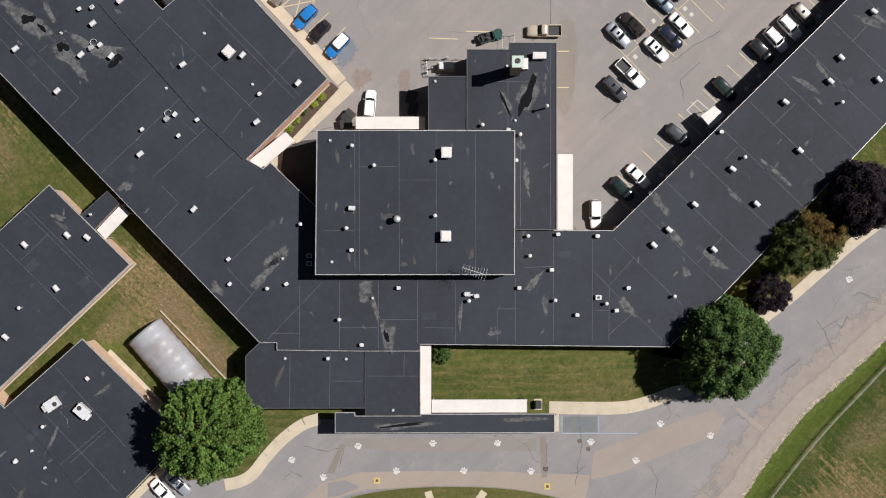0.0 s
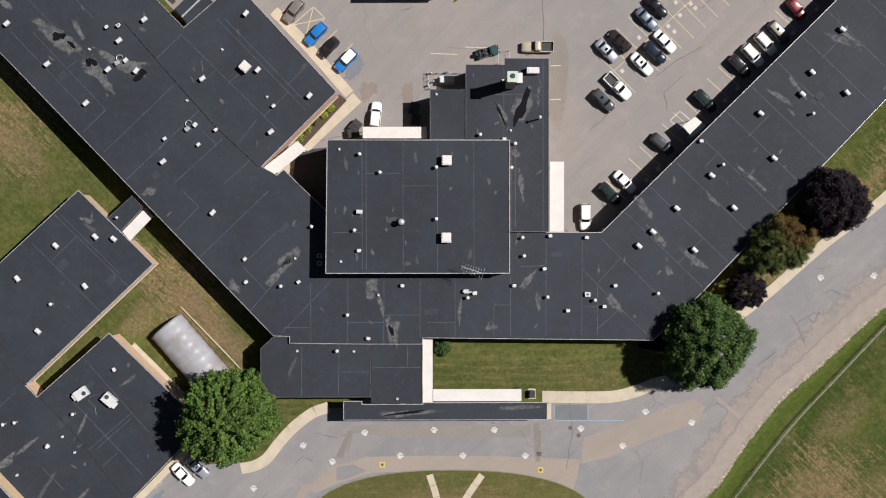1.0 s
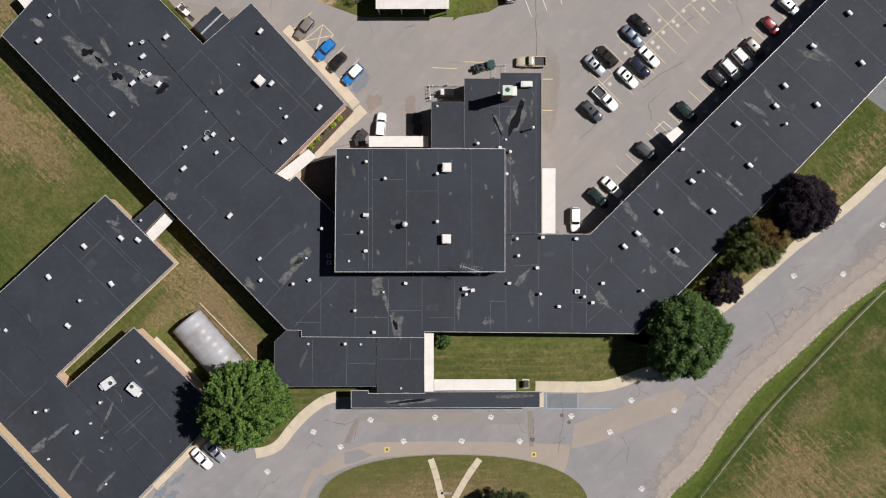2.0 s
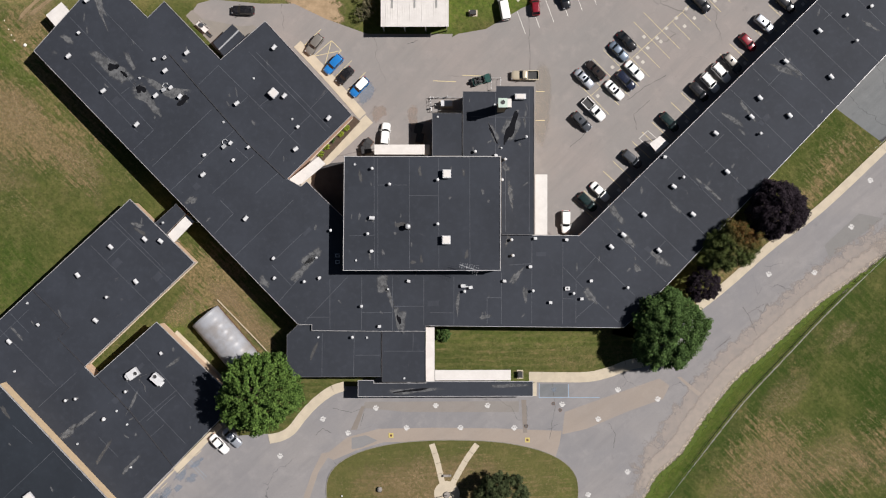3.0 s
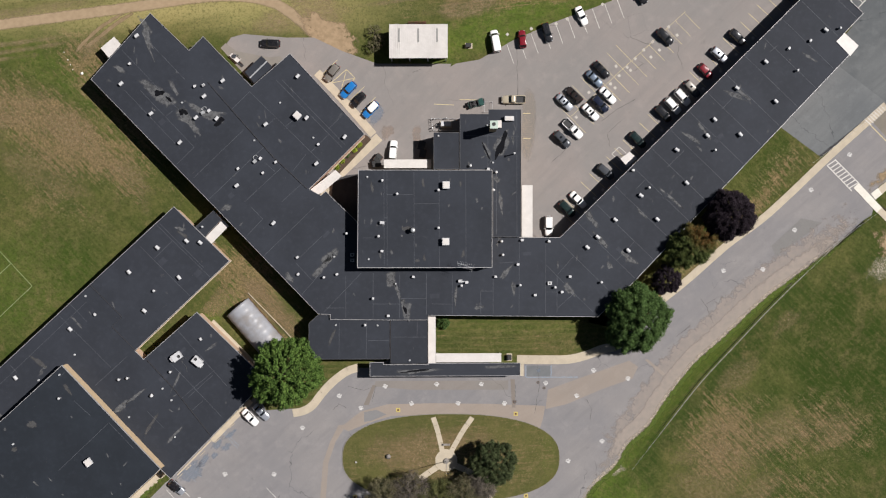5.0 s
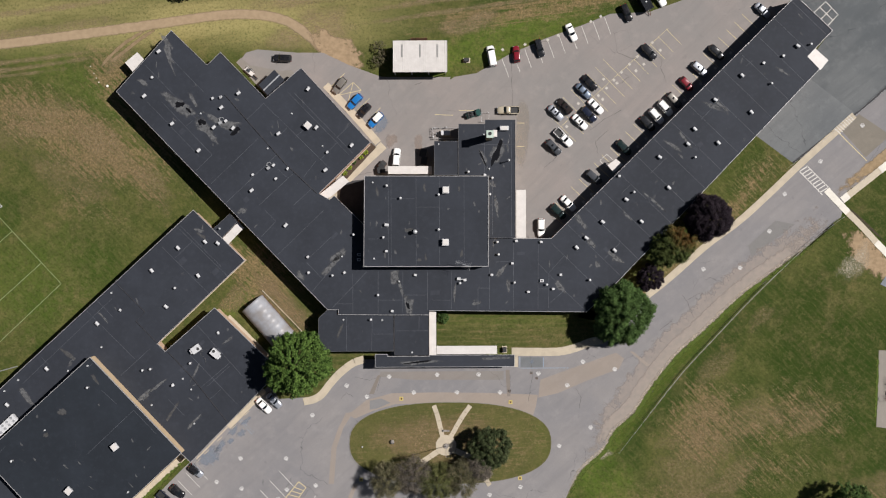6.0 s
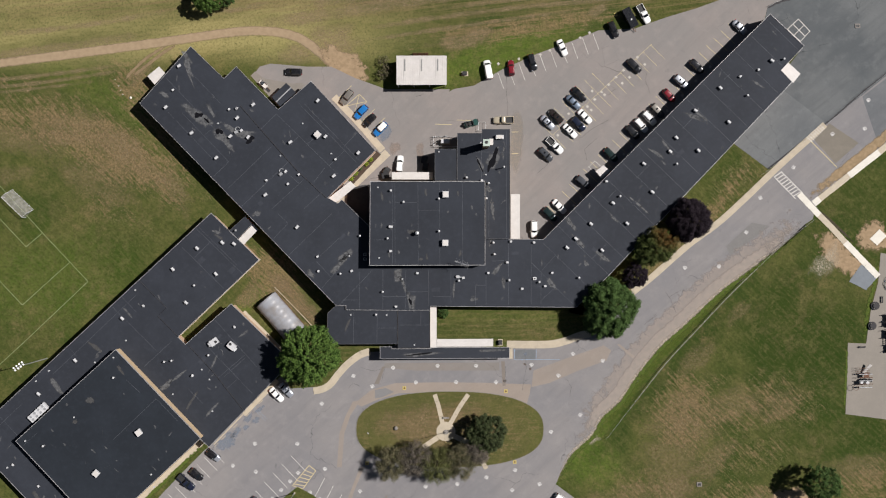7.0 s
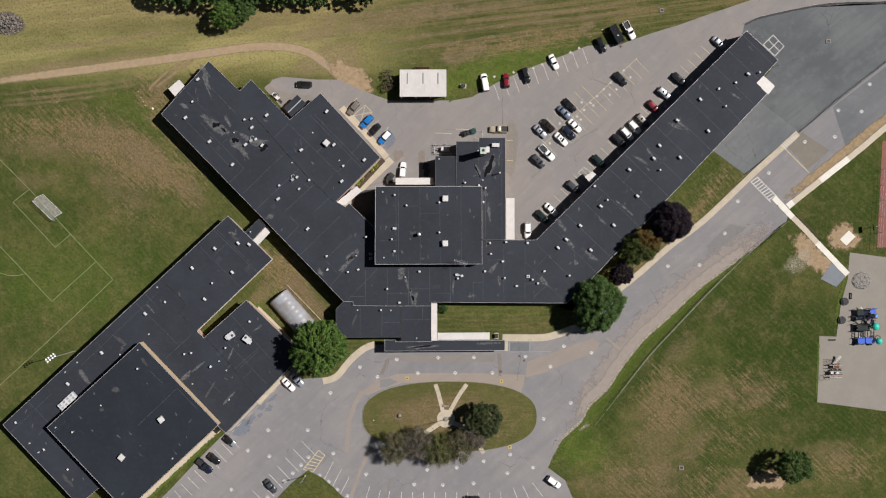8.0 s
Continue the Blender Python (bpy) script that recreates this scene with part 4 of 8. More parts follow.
MECH = [(2.70, 32.22), (9.30, 32.20), (9.31, 33.27), (16.89, 33.25), (16.85, 3.69), (10.35, 3.69), (10.37, 19.31), (2.69, 19.33)]
mech = volume("boiler_house", MECH, Z_MECH, "boiler house and kitchen block with black roof", BUFF, rim=0.08, coping=EDGE)
ANNEX = [(-3.39, 27.97), (2.61, 27.95), (2.61, 19.44), (-3.39, 19.45)]
annex = volume("boiler_annex", ANNEX, 6.15, "small flat-roofed annex of the boiler house", BUFF, rim=0.08, coping=EDGE)
WEST = [(-63.92, 10.91), (-50.96, -1.81), (-72.95, -22.67), (-70.99, -24.65), (-58.59, -13.64)] + [(-42.24, -29.51)] + [(-64.67, -52.54), (-67.30, -50.06), (-81.15, -51.34), (-99.36, -66.15), (-102.34, -68.94), (-107.64, -73.39), (-129.79, -49.89)]
west = volume("west_wing", WEST, Z_WEST, "western school wing with black membrane roof", mottled("tan_brick_wall", (0.5, 0.36, 0.26), (0.42, 0.29, 0.2), 1.2, 0.9, 0, 0.4, 9.0), rim=0.1, eave=0.45)
BIG = [(-88.72, -25.59), (-66.02, -49.44), (-92.85, -74.32), (-115.55, -50.12)]
big = volume("large_gymnasium", BIG, Z_BIG, "large gymnasium hall with black membrane roof", BUFF, membrane("roof_membrane_dark", (0.0135, 0.0168, 0.0222), 0.3), 0.0, 0.12, 0.12, 0.08)
LINK = [(-59.26, 6.04), (-54.88, 10.03), (-52.96, 7.94), (-57.06, 3.67)]
link = volume("covered_link", LINK, 4.4, "short flat-roofed link between two wings", rim=0.08, coping=EDGE)

# raised roof curb that divides the wing roofs
curb = bmesh.new()
strip(curb, [(-55.83, 39.79), (-49.26, 32.17), (-40.63, 22.38), (-32.75, 14.97)], 0.16, Z_MAIN, Z_MAIN + 0.16)
part("roof_curb", curb, DARK_COPING, main)
curb = bmesh.new()
strip(curb, [(-70.31, -24.73), (-63.73, -31.74), (-55.3, -42.5)], 0.16, Z_WEST, Z_WEST + 0.14)
part("roof_curb", curb, DARK_COPING, west)
curb = bmesh.new()
strip(curb, [(-83.59, -7.15), (-76.05, -14.75), (-78.37, -17.05), (-72.79, -22.67)], 0.16, Z_WEST, Z_WEST + 0.1)
part("roof_curb", curb, DARK_COPING, west)


# panel and sill bands on the court walls; added dark windows facing the parking lot
PANEL = mottled("pale_wall_panel", (0.56, 0.47, 0.41), (0.5, 0.41, 0.35), 0.8, 0.8)
def facing(poly, i):
    p = inset(poly, 0.25)
    return p[i], p[(i + 1) % len(p)]


for b, poly, z in ((west, WEST, Z_WEST), (main, MAIN, Z_MAIN)):
    p = ccw(poly)
    for i in range(len(p)):
        a, c = p[i], p[(i + 1) % len(p)]
        d = Vector(c) - Vector(a)
        out = Vector((d.y, -d.x)).normalized()
        if d.length > 9 and out.x > 0.25 and out.y < -0.2 and a[0] < -16:
            q = facing(poly, i)
            q = (q[0], q[1]) if b is main else tuple(tuple(Vector(v) - out * 0.2) for v in q)
            if b is west:
                part("panel_band", strip(bmesh.new(), [tuple(Vector(v) + out * 0.06) for v in q], 0.14, 2.3, 3.3), PANEL, b)
            part("sill_band", strip(bmesh.new(), [tuple(Vector(v) + out * 0.07) for v in q], 0.16, 0.9, 1.05), CONCRETE, b)


# unseen windows, added with near-black glass to deepen the shade on this wall
SHADE_PANE = Nodes("wall_shade_pane", 0.08, 0.0, 0.5)
SHADE_PANE.colour((0.012, 0.014, 0.018))
SHADE_PANE = SHADE_PANE.mat
wing = ccw(MAIN)
k = min(range(len(wing)), key=lambda i: (wing[i][0] - 87.23) ** 2 + (wing[i][1] - 64.28) ** 2)
q = inset(wing, 0.25)
for z, h in ((1.75, 2.2), (4.2, 1.7)):
    run_of_windows(main, q[k], q[(k + 1) % len(q)], z, 3.4, h, 0.5, 1.2, 0.03, SHADE_PANE, DARK_COPING)


# ---------------------------------------------------------------- canopies and porch
def canopy(poly, z, label, material=None, posts=True, ribs_along=None, n=8):
    c = thing("canopy", label, "canopy")
    poly = ccw(poly)
    part("canopy_roof", prism(bmesh.new(), poly, z - 0.18, z, True, True), material or WHITE_METAL, c)
    if len(poly) == 4:
        e = [(Vector(poly[(i + 1) % 4]) - Vector(poly[i])).length for i in range(4)]
        k = 0 if e[0] > e[1] else 1
        a, b, cc, d = (poly[(k + j) % 4] for j in range(4))
        for i in range(1, n):
            part("seam", line(bmesh.new(), lerp(a, b, i / n), lerp(d, cc, i / n), 0.05, z, 0.015), material or WHITE_METAL, c)
    if posts:
        for x, y in inset(poly, 0.2):
            part("post", tube(bmesh.new(), x, y, 0.0, z - 0.18, 0.06), GALV, c)
    return c


canopy([(-4.70, -14.74), (-2.98, -14.74), (-2.98, -26.04), (-4.70, -26.04)], 3.9, "long white metal walkway canopy", n=9)
canopy([(-2.89, -23.52), (12.40, -23.48), (12.40, -25.56), (-2.89, -25.60)], 3.7, "long white metal walkway canopy over the lawn edge", n=12)
canopy([(17.27, 15.85), (19.71, 15.85), (19.69, 3.74), (17.26, 3.74)], 4.3, "white metal canopy along the kitchen wall", n=10)
canopy([(-15.04, 21.89), (-3.97, 21.87), (-3.97, 19.88), (-15.04, 19.90)], 4.3, "white metal loading canopy behind the gymnasium", n=8)
canopy([(-56.87, 3.78), (-52.95, 7.87), (-51.48, 6.42), (-55.50, 2.22)], 3.7, "white metal canopy between the wings", n=4)
canopy([(-32.24, 14.97), (-26.39, 19.52), (-24.94, 18.07), (-30.58, 13.33)], 3.7, "white metal canopy at the brick wing door", n=5)
canopy([(40.43, 22.10), (42.61, 23.75), (44.41, 22.20), (42.06, 20.19)], 3.2, "small square white door canopy", n=4)
canopy([(90.76, 49.42), (92.75, 51.40), (96.06, 48.42), (94.07, 45.94)], 3.9, "white metal door canopy at the play yard", n=4)
canopy([(-81.71, 48.29), (-78.55, 50.93), (-76.56, 48.77), (-79.73, 45.95)], 3.2, "square white door canopy at the wing end", n=4)

PORCH = [(-18.40, -25.50), (-15.15, -25.50), (-15.15, -26.04), (-4.68, -26.01), (-4.68, -25.74), (16.82, -25.68), (16.82, -28.73), (-18.40, -28.84)]
porch = thing("entrance_porch", "long dark drive-through entrance porch on posts", "porch")
part("porch_roof", prism(bmesh.new(), inset(PORCH, 0.02), 3.75, 4.15, True, True), ROOF, porch)
part("coping", ring(bmesh.new(), PORCH, 0.1, 3.85, 4.23), COPING, porch)
for i in range(9):
    for y in (PORCH[1][1] - 0.9, PORCH[6][1] + 0.5):
        part("post", tube(bmesh.new(), PORCH[0][0] + 0.6 + i * (PORCH[5][0] - PORCH[0][0] - 1.2) / 8, y, 0.0, 3.76, 0.09), GALV, porch)

# ---------------------------------------------------------------- white shed
SHED = [(-13.75, 53.38), (-0.10, 53.34), (-0.12, 45.45), (-13.78, 45.98)]
shed = thing("equipment_shed", "open shed with ribbed white metal roof", "shed")
sx0, sx1, sy0, sy1 = SHED[0][0], SHED[1][0], SHED[2][1], SHED[0][1]
bm = bmesh.new()
prism(bm, [(sx0, sy0), (sx1, sy0), (sx1, sy1), (sx0, sy1)], 4.7, 4.9, True, True)
part("roof", bm, WHITE_METAL, shed)
for i in range(29):
    x = sx0 + 0.1 + i * (sx1 - sx0 - 0.2) / 28
    part("rib", boxed(x, (sy0 + sy1) / 2, 4.93, 0.08, sy1 - sy0, 0.06), WHITE_METAL, shed)
for k in (0.17, 0.5, 0.82):
    x = sx0 + k * (sx1 - sx0)
    part("skylight", boxed(x, sy1 - 2.6, 4.97, 0.35, 3.2, 0.05), mottled("dull_skylight", (0.25, 0.25, 0.24), (0.2, 0.2, 0.19), 2.0, 0.4), shed, "translucent grey skylight strip")
wall = bmesh.new()
prism(wall, [(sx0 + 0.3, sy1 - 0.5), (sx0 + 0.3, sy0 + 0.8), (sx0 + 0.5, sy0 + 0.8), (sx0 + 0.5, sy1 - 0.7), (sx1 - 0.5, sy1 - 0.7), (sx1 - 0.5, sy0 + 0.8), (sx1 - 0.3, sy0 + 0.8), (sx1 - 0.3, sy1 - 0.5)], 0.0, 4.71)
part("wall", wall, BUFF, shed)
for k in range(4):
    part("post", boxed(sx0 + 0.4 + k * (sx1 - sx0 - 0.8) / 3, sy0 + 0.3, 2.35, 0.2, 0.2, 4.74), GALV, shed)
for k in range(7):
    pal = thing("pallet_stack", "weathered timber pallets stacked behind the shed", "pallet", "pallets behind the shed", at=(sx0 + 4.6 + k * 0.62 + 0.1 * (k % 3), sy1 + 0.9, 0), rz=6 * (k % 3))
    for j in range(5):
        part("board", boxed(0, 0.3 * (j - 2), 0.6, 0.5, 0.14, 1.2 - 0.1 * (k % 3)), RUST, pal)

# ---------------------------------------------------------------- hoop greenhouse
GH = [(-52.52, -14.68), (-47.66, -10.95), (-39.41, -20.42), (-45.01, -23.40)]
g0, g1, g2, g3 = (Vector(q) for q in GH)
axis = ((g3 - g0) + (g2 - g1)) / 2
glen = axis.length + 1.2
axis.normalize()
width = 6.7
mid = (g0 + g1) / 2 + axis * 0.1
ang = math.degrees(math.atan2(axis.y, axis.x))
gh = thing("greenhouse", "hoop greenhouse covered with cloudy white plastic film", "greenhouse", at=(mid.x, mid.y, 0), rz=ang)
bm = bmesh.new()
NS, NA = 33, 16
grid = []
for i in range(NS):
    x = glen * i / (NS - 1)
    sag = 0.07 * math.sin(i * math.pi / 4) ** 2
    grid.append([bm.verts.new((x, (width / 2 - sag) * math.cos(math.pi * j / NA), 0.35 + (3.0 - sag) * math.sin(math.pi * j / NA) ** 0.85)) for j in range(NA + 1)])
for i in range(NS - 1):
    for j in range(NA):
        bm.faces.new((grid[i][j], grid[i + 1][j], grid[i + 1][j + 1], grid[i][j + 1]))
bm.faces.new(grid[0])
bm.faces.new(grid[-1][::-1])
part("film_cover", bm, FILM, gh, "cloudy white plastic film", True)
for i in range(0, NS, 4):
    bm = bmesh.new()
    x = glen * i / (NS - 1)
    p = [(x, (width / 2 - 0.01) * math.cos(math.pi * j / NA), 0.35 + 2.99 * math.sin(math.pi * j / NA) ** 0.85) for j in range(NA + 1)]
    for a, b in zip(p, p[1:]):
        rod(bm, a, b, 0.02, 5)
    part("hoop", bm, FILM, gh)
for s in (-1, 1):
    part("base_board", boxed(glen / 2, s * (width / 2 + 0.03), 0.2, glen, 0.06, 0.4), RUST, gh)
part("door", boxed(-0.04, 0, 1.05, 0.06, 1.1, 2.0, 0, 0.02), WHITE_METAL, gh)
frame_ob = thing("garden_frame", "low weathered timber edging round the greenhouse plot", "edging")
E = [(-47.66, -9.48), (-39.87, -17.48), (-35.74, -21.94)]
for a, b in zip(E, E[1:]):
    part("board", strip(bmesh.new(), [a, b], 0.16, 0.0, 0.3), CONCRETE, frame_ob)

# ---------------------------------------------------------------- niche roof in the wing notch
NICHE = [(-47.69, 42.52), (-43.77, 46.30), (-41.16, 43.69), (-45.31, 39.66)]
niche = thing("service_lean_to", "dark lean-to roof over a sunken service yard", "lean-to")
part("roof", prism(bmesh.new(), NICHE, 3.5, 3.75, True, True), ROOF_HIGH, niche)
a, b, c, d = NICHE
part("ridge", line(bmesh.new(), lerp(a, d, 0.5), lerp(b, c, 0.5), 0.3, 3.75, 0.1), GALV, niche)
for x, y in inset(NICHE, 0.25):
    part("post", tube(bmesh.new(), x, y, 0.0, 3.5, 0.08), RUST, niche)
sheet("service_yard", [(-54.19, 48.92), (-52.98, 50.12), (-50.55, 48.18), (-42.80, 46.71), (-40.14, 46.95), (-38.69, 45.73), (-46.19, 39.95)], 0.05, mottled("stained_concrete", (0.21, 0.19, 0.168), (0.18, 0.165, 0.145), 0.4, 0.9), "pale concrete service yard in the wing notch", "yard")


# ---------------------------------------------------------------- roof surfaces: seams and dried ponds
def inside(poly, x, y):
    hit = False
    for (x0, y0), (x1, y1) in zip(poly, poly[1:] + poly[:1]):
        if (y0 > y) != (y1 > y) and x < (x1 - x0) * (y - y0) / (y1 - y0) + x0:
            hit = not hit
    return hit


def seams(parent, poly, z, angle, gap, width=0.07, region=None, keep=1.0, seed=1, shift=0.0, chop=0.0):
    """Lapped membrane joints: parallel taped lines across a roof, some of them broken off."""
    rnd = random.Random(seed)
    u = Vector((math.cos(radians(angle)), math.sin(radians(angle))))
    v = Vector((-u.y, u.x))
    for k in range(-40, 41):
        if rnd.random() > keep:
            continue
        off = v * (k * gap + shift + rnd.uniform(-0.25, 0.25))
        run = None
        skip = 0
        for i in range(-360, 361):
            q = off + u * (i * 0.5)
            if chop and rnd.random() < chop:
                skip = rnd.randint(8, 30)
            skip -= 1
            ok = skip < 0 and inside(poly, q.x, q.y) and (region is None or region(q.x, q.y))
            if ok and run is None:
                run = q.copy()
            if run is not None and not ok:
                if (q - run).length > 1.5:
                    part("seam", line(bmesh.new(), tuple(run), tuple(q - u * 0.5), width * 1.15, z, 0.012), SEAM, parent)
                run = None


def seam_lines(parent, z, lines, width=0.08):
    for x0, y0, x1, y1 in lines:
        part("seam", line(bmesh.new(), (x0, y0), (x1, y1), width, z, 0.012), SEAM, parent)


def cross_seams(parent, poly, z, start, step, way, count, width=0.08):
    """Joints at even steps, each run straight across a roof until its edge."""
    s, d, v = Vector(start), Vector(step), Vector(way).normalized()
    for k in range(count):
        a = s + d * k
        n = 1
        while n < 120 and inside(poly, *(a + v * (0.25 * n))):
            n += 1
        if n > 8:
            b = a + v * (0.25 * (n - 1))
            part("seam", line(bmesh.new(), tuple(a), tuple(b), width, z, 0.012), SEAM, parent)


roof_in = lambda poly: inset(poly, 0.35)
far_west = lambda x, y: x < -61 and y > 24
WEST_JOINTS = [(-71.63, 37.98, -59.03, 24.67), (-59.03, 24.67, -63.01, 20.78), (-47.47, 28.76, -59.32, 17.40), (-42.87, 24.65, -55.54, 12.65), (-38.88, 19.76, -47.31, 11.99), (-42.56, 21.06, -40.18, 18.90), (-33.91, 16.30, -38.66, 11.99), (-65.55, 31.91, -63.90, 33.20), (-46.05, 37.63, -50.16, 33.61), (-46.05, 37.50, -29.59, 21.27), (-39.99, 40.30, -24.62, 24.50), (-38.60, 40.30, -23.84, 25.06)]
BRICK_WING_JOINTS = [(-37.81, 29.49, -35.00, 31.64), (-41.71, 29.92, -40.20, 31.44), (-27.86, 28.82, -23.98, 32.71), (-31.97, 23.43, -27.65, 27.74), (-36.07, 19.11, -33.05, 23.00), (-45.73, 10.63, -43.08, 7.99), (-31.18, 10.63, -42.85, -0.59), (-35.35, -2.35, -31.39, -6.53), (-29.36, -4.24, -34.03, -9.61), (-43.08, 7.99, -46.83, 4.03), (-29.37, 3.94, -34.56, -1.03)]
CORNER_JOINTS = [(16.49, 3.45, 16.41, -14.05), (22.65, 2.64, 22.56, -14.04), (12.01, -2.31, 16.23, -2.05), (22.64, -2.68, 28.86, -9.09), (25.28, -5.06, 29.24, -0.66), (25.28, -5.06, 25.20, -13.86), (22.64, -9.02, 25.20, -9.09), (25.94, 2.46, 36.92, -8.35), (38.94, -1.83, 40.22, -0.47), (41.87, 1.18, 43.08, 2.46), (28.86, -9.16, 33.69, -13.78), (25.20, -12.94, 29.05, -9.46)]
MIDDLE_JOINTS = [(-23.83, -5.10, -23.82, -15.20), (-17.46, -4.63, -17.50, -15.20), (-11.28, -4.63, -11.33, -15.20), (-5.10, -4.63, -5.10, -14.30), (0.91, -4.63, 0.91, -14.30), (7.53, -9.10, 7.53, -14.10), (7.53, -8.83, 10.40, -8.83), (10.40, -3.91, 10.40, -14.10), (-20.26, -4.63, -28.90, -13.70), (-28.44, -12.72, -23.82, -12.72), (-17.44, -11.81, -11.27, -11.81), (-11.12, -10.55, -5.25, -10.54), (-3.90, -11.80, 0.90, -11.86)]
LOW_WING_JOINTS = [(-68.24, 6.92, -55.45, -5.59), (-64.02, 3.16, -68.44, -1.17), (-71.77, 1.61, -60.14, -9.96), (-62.92, -18.10, -51.62, -30.86), (-65.98, -24.21, -52.94, -37.91), (-54.49, -27.25, -62.32, -33.93), (-57.16, -34.30, -59.75, -36.59), (-67.17, 6.90, -56.91, -3.35), (-90.70, -14.48, -78.63, -26.54), (-82.25, -30.75, -74.71, -23.83), (-60.53, -33.46, -54.80, -28.34), (-70.18, -36.77, -66.26, -40.69)]
for joints in (WEST_JOINTS, BRICK_WING_JOINTS, CORNER_JOINTS, MIDDLE_JOINTS, [(50.94, 19.98, 54.73, 23.7), (63.55, 33.37, 66.49, 36.43), (74.66, 46.55, 76.29, 47.99), (43.63, 14.89, 45.59, 16.85)]):
    seam_lines(main, Z_MAIN, joints)
cross_seams(main, roof_in(MAIN), Z_MAIN, (30.1, 6.95), (4.33, 4.285), (0.718, -0.697), 15)
seams(main, roof_in(MAIN), Z_MAIN, -46.5, 5.9, 0.07, far_west, 0.85, 3, 1.2, 0.006)
seam_lines(west, Z_WEST, LOW_WING_JOINTS)
seam_lines(big, Z_BIG, [(-89.48, -49.78, -77.91, -38.82), (-85.92, -33.78, -82.06, -37.34), (-77.91, -38.82, -72.27, -44.74)])
GYM = [(-20.55, 19.02), (10.04, 18.96), (10.02, -3.36), (-20.78, -3.37)]
for k in (625, 633, 704, 770, 840):
    x = -20.5 + (k - 558) * 0.0868
    part("seam", line(bmesh.new(), (x, GYM[0][1] - 0.4), (x + 0.05, GYM[2][1] + 0.4), 0.07, Z_GYM, 0.012), SEAM, gym)
for xa, xb, yy in ((704, 770, 320), (633, 700, 296), (625, 633, 357), (570, 625, 410)):
    y = GYM[0][1] - (yy - 231) * 0.0868
    part("seam", line(bmesh.new(), (-20.5 + (xa - 558) * 0.0868, y), (-20.5 + (xb - 558) * 0.0868, y), 0.06, Z_GYM, 0.012), SEAM, gym)
seam_lines(south, Z_S1, [(-25.40, -16.01, -25.49, -24.50), (-19.00, -15.92, -19.15, -24.45), (-18.76, -20.35, -13.81, -20.35)])
seam_lines(entry, 5.4, [(-13.10, -19.54, -5.05, -19.54), (-7.22, -15.85, -7.28, -19.42)])
seam_lines(mech, Z_MECH, [(11.17, 18.60, 11.16, 4.32), (15.9, 32.6, 15.9, 4.2), (9.2, 31.9, 9.2, 19.6), (4.2, 27.2, 16.4, 27.0), (11.2, 12.0, 10.6, 12.0)])
low_end = lambda x, y: x < -84
seams(west, roof_in(WEST), Z_WEST, 43.5, 6.0, 0.06, low_end, 0.4, 17, 2.0, 0.02)
seams(west, roof_in(WEST), Z_WEST, -46.5, 6.6, 0.06, low_end, 0.4, 18, 0.6, 0.02)
seams(big, roof_in(BIG), Z_BIG, 43.5, 6.6, 0.04, None, 0.3, 19, 1.0, 0.02)


SCUFF = soft("pale_scuff", (0.17, 0.172, 0.175), (0.09, 0.091, 0.094), 0.5, 0.9, 1.5)


def stain(parent, z, x, y, rx, ry, rz, seed, material=None, rough=0.4, lift=0.006):
    o = patch_outline(x, y, rx, ry, rz, seed, 32, rough)
    if material is PUDDLE:
        part("puddle", prism(bmesh.new(), o, z + 0.001, z + lift), PUDDLE, parent)
    else:
        o = patch_outline(x, y, rx * 1.2, ry * 1.3, rz, seed, 32, 0.55)
        part("pond_stain", soft_patch(o, z + lift, (x, y)), material or SILT, parent)


for i, (x, y, rx, ry, rz) in enumerate([
        (*(-27.48, -0.59), 2.4, 1.0, 45), (*(-36.94, -5.72), 1.2, 0.8, -40), (*(-29.28, -3.29), 3.6, 0.7, 50),
        (*(33.24, 7.90), 2.4, 0.7, -60),
        (*(41.58, -0.86), 2.9, 0.7, -35), (*(28.04, -8.45), 1.5, 1.0, -50), (*(35.63, 2.71), 2.6, 0.5, -50), (*(51.65, 12.79), 3.4, 0.4, -40),
        (*(56.58, 26.62), 2.8, 0.45, -30), (*(59.24, 28.58), 2.4, 0.4, -55), (*(66.81, 36.42), 2.8, 0.6, -20), (*(12.01, 4.78), 3.0, 0.5, 80),
        (*(15.12, -8.19), 1.6, 0.5, 90), (*(13.34, -4.62), 2.4, 0.5, 60), (*(1.71, -9.99), 2.4, 0.3, 85), (*(7.08, -12.67), 1.0, 0.5, 0),
        (*(-70.38, 53.10), 2.6, 0.6, -60), (*(-69.91, 48.67), 3.6, 0.3, -70), (*(-76.50, 42.95), 1.8, 0.5, -30), (*(68.49, 36.79), 2.4, 0.5, -40),
        (*(83.93, 45.27), 1.6, 0.4, -30), (*(-51.46, 10.67), 1.2, 0.7, 30), (*(44.98, 9.23), 2.0, 0.4, -50), (*(37.40, -2.82), 1.0, 0.6, -50)]):
    stain(main, Z_MAIN, x, y, rx, ry, rz, 40 + i)
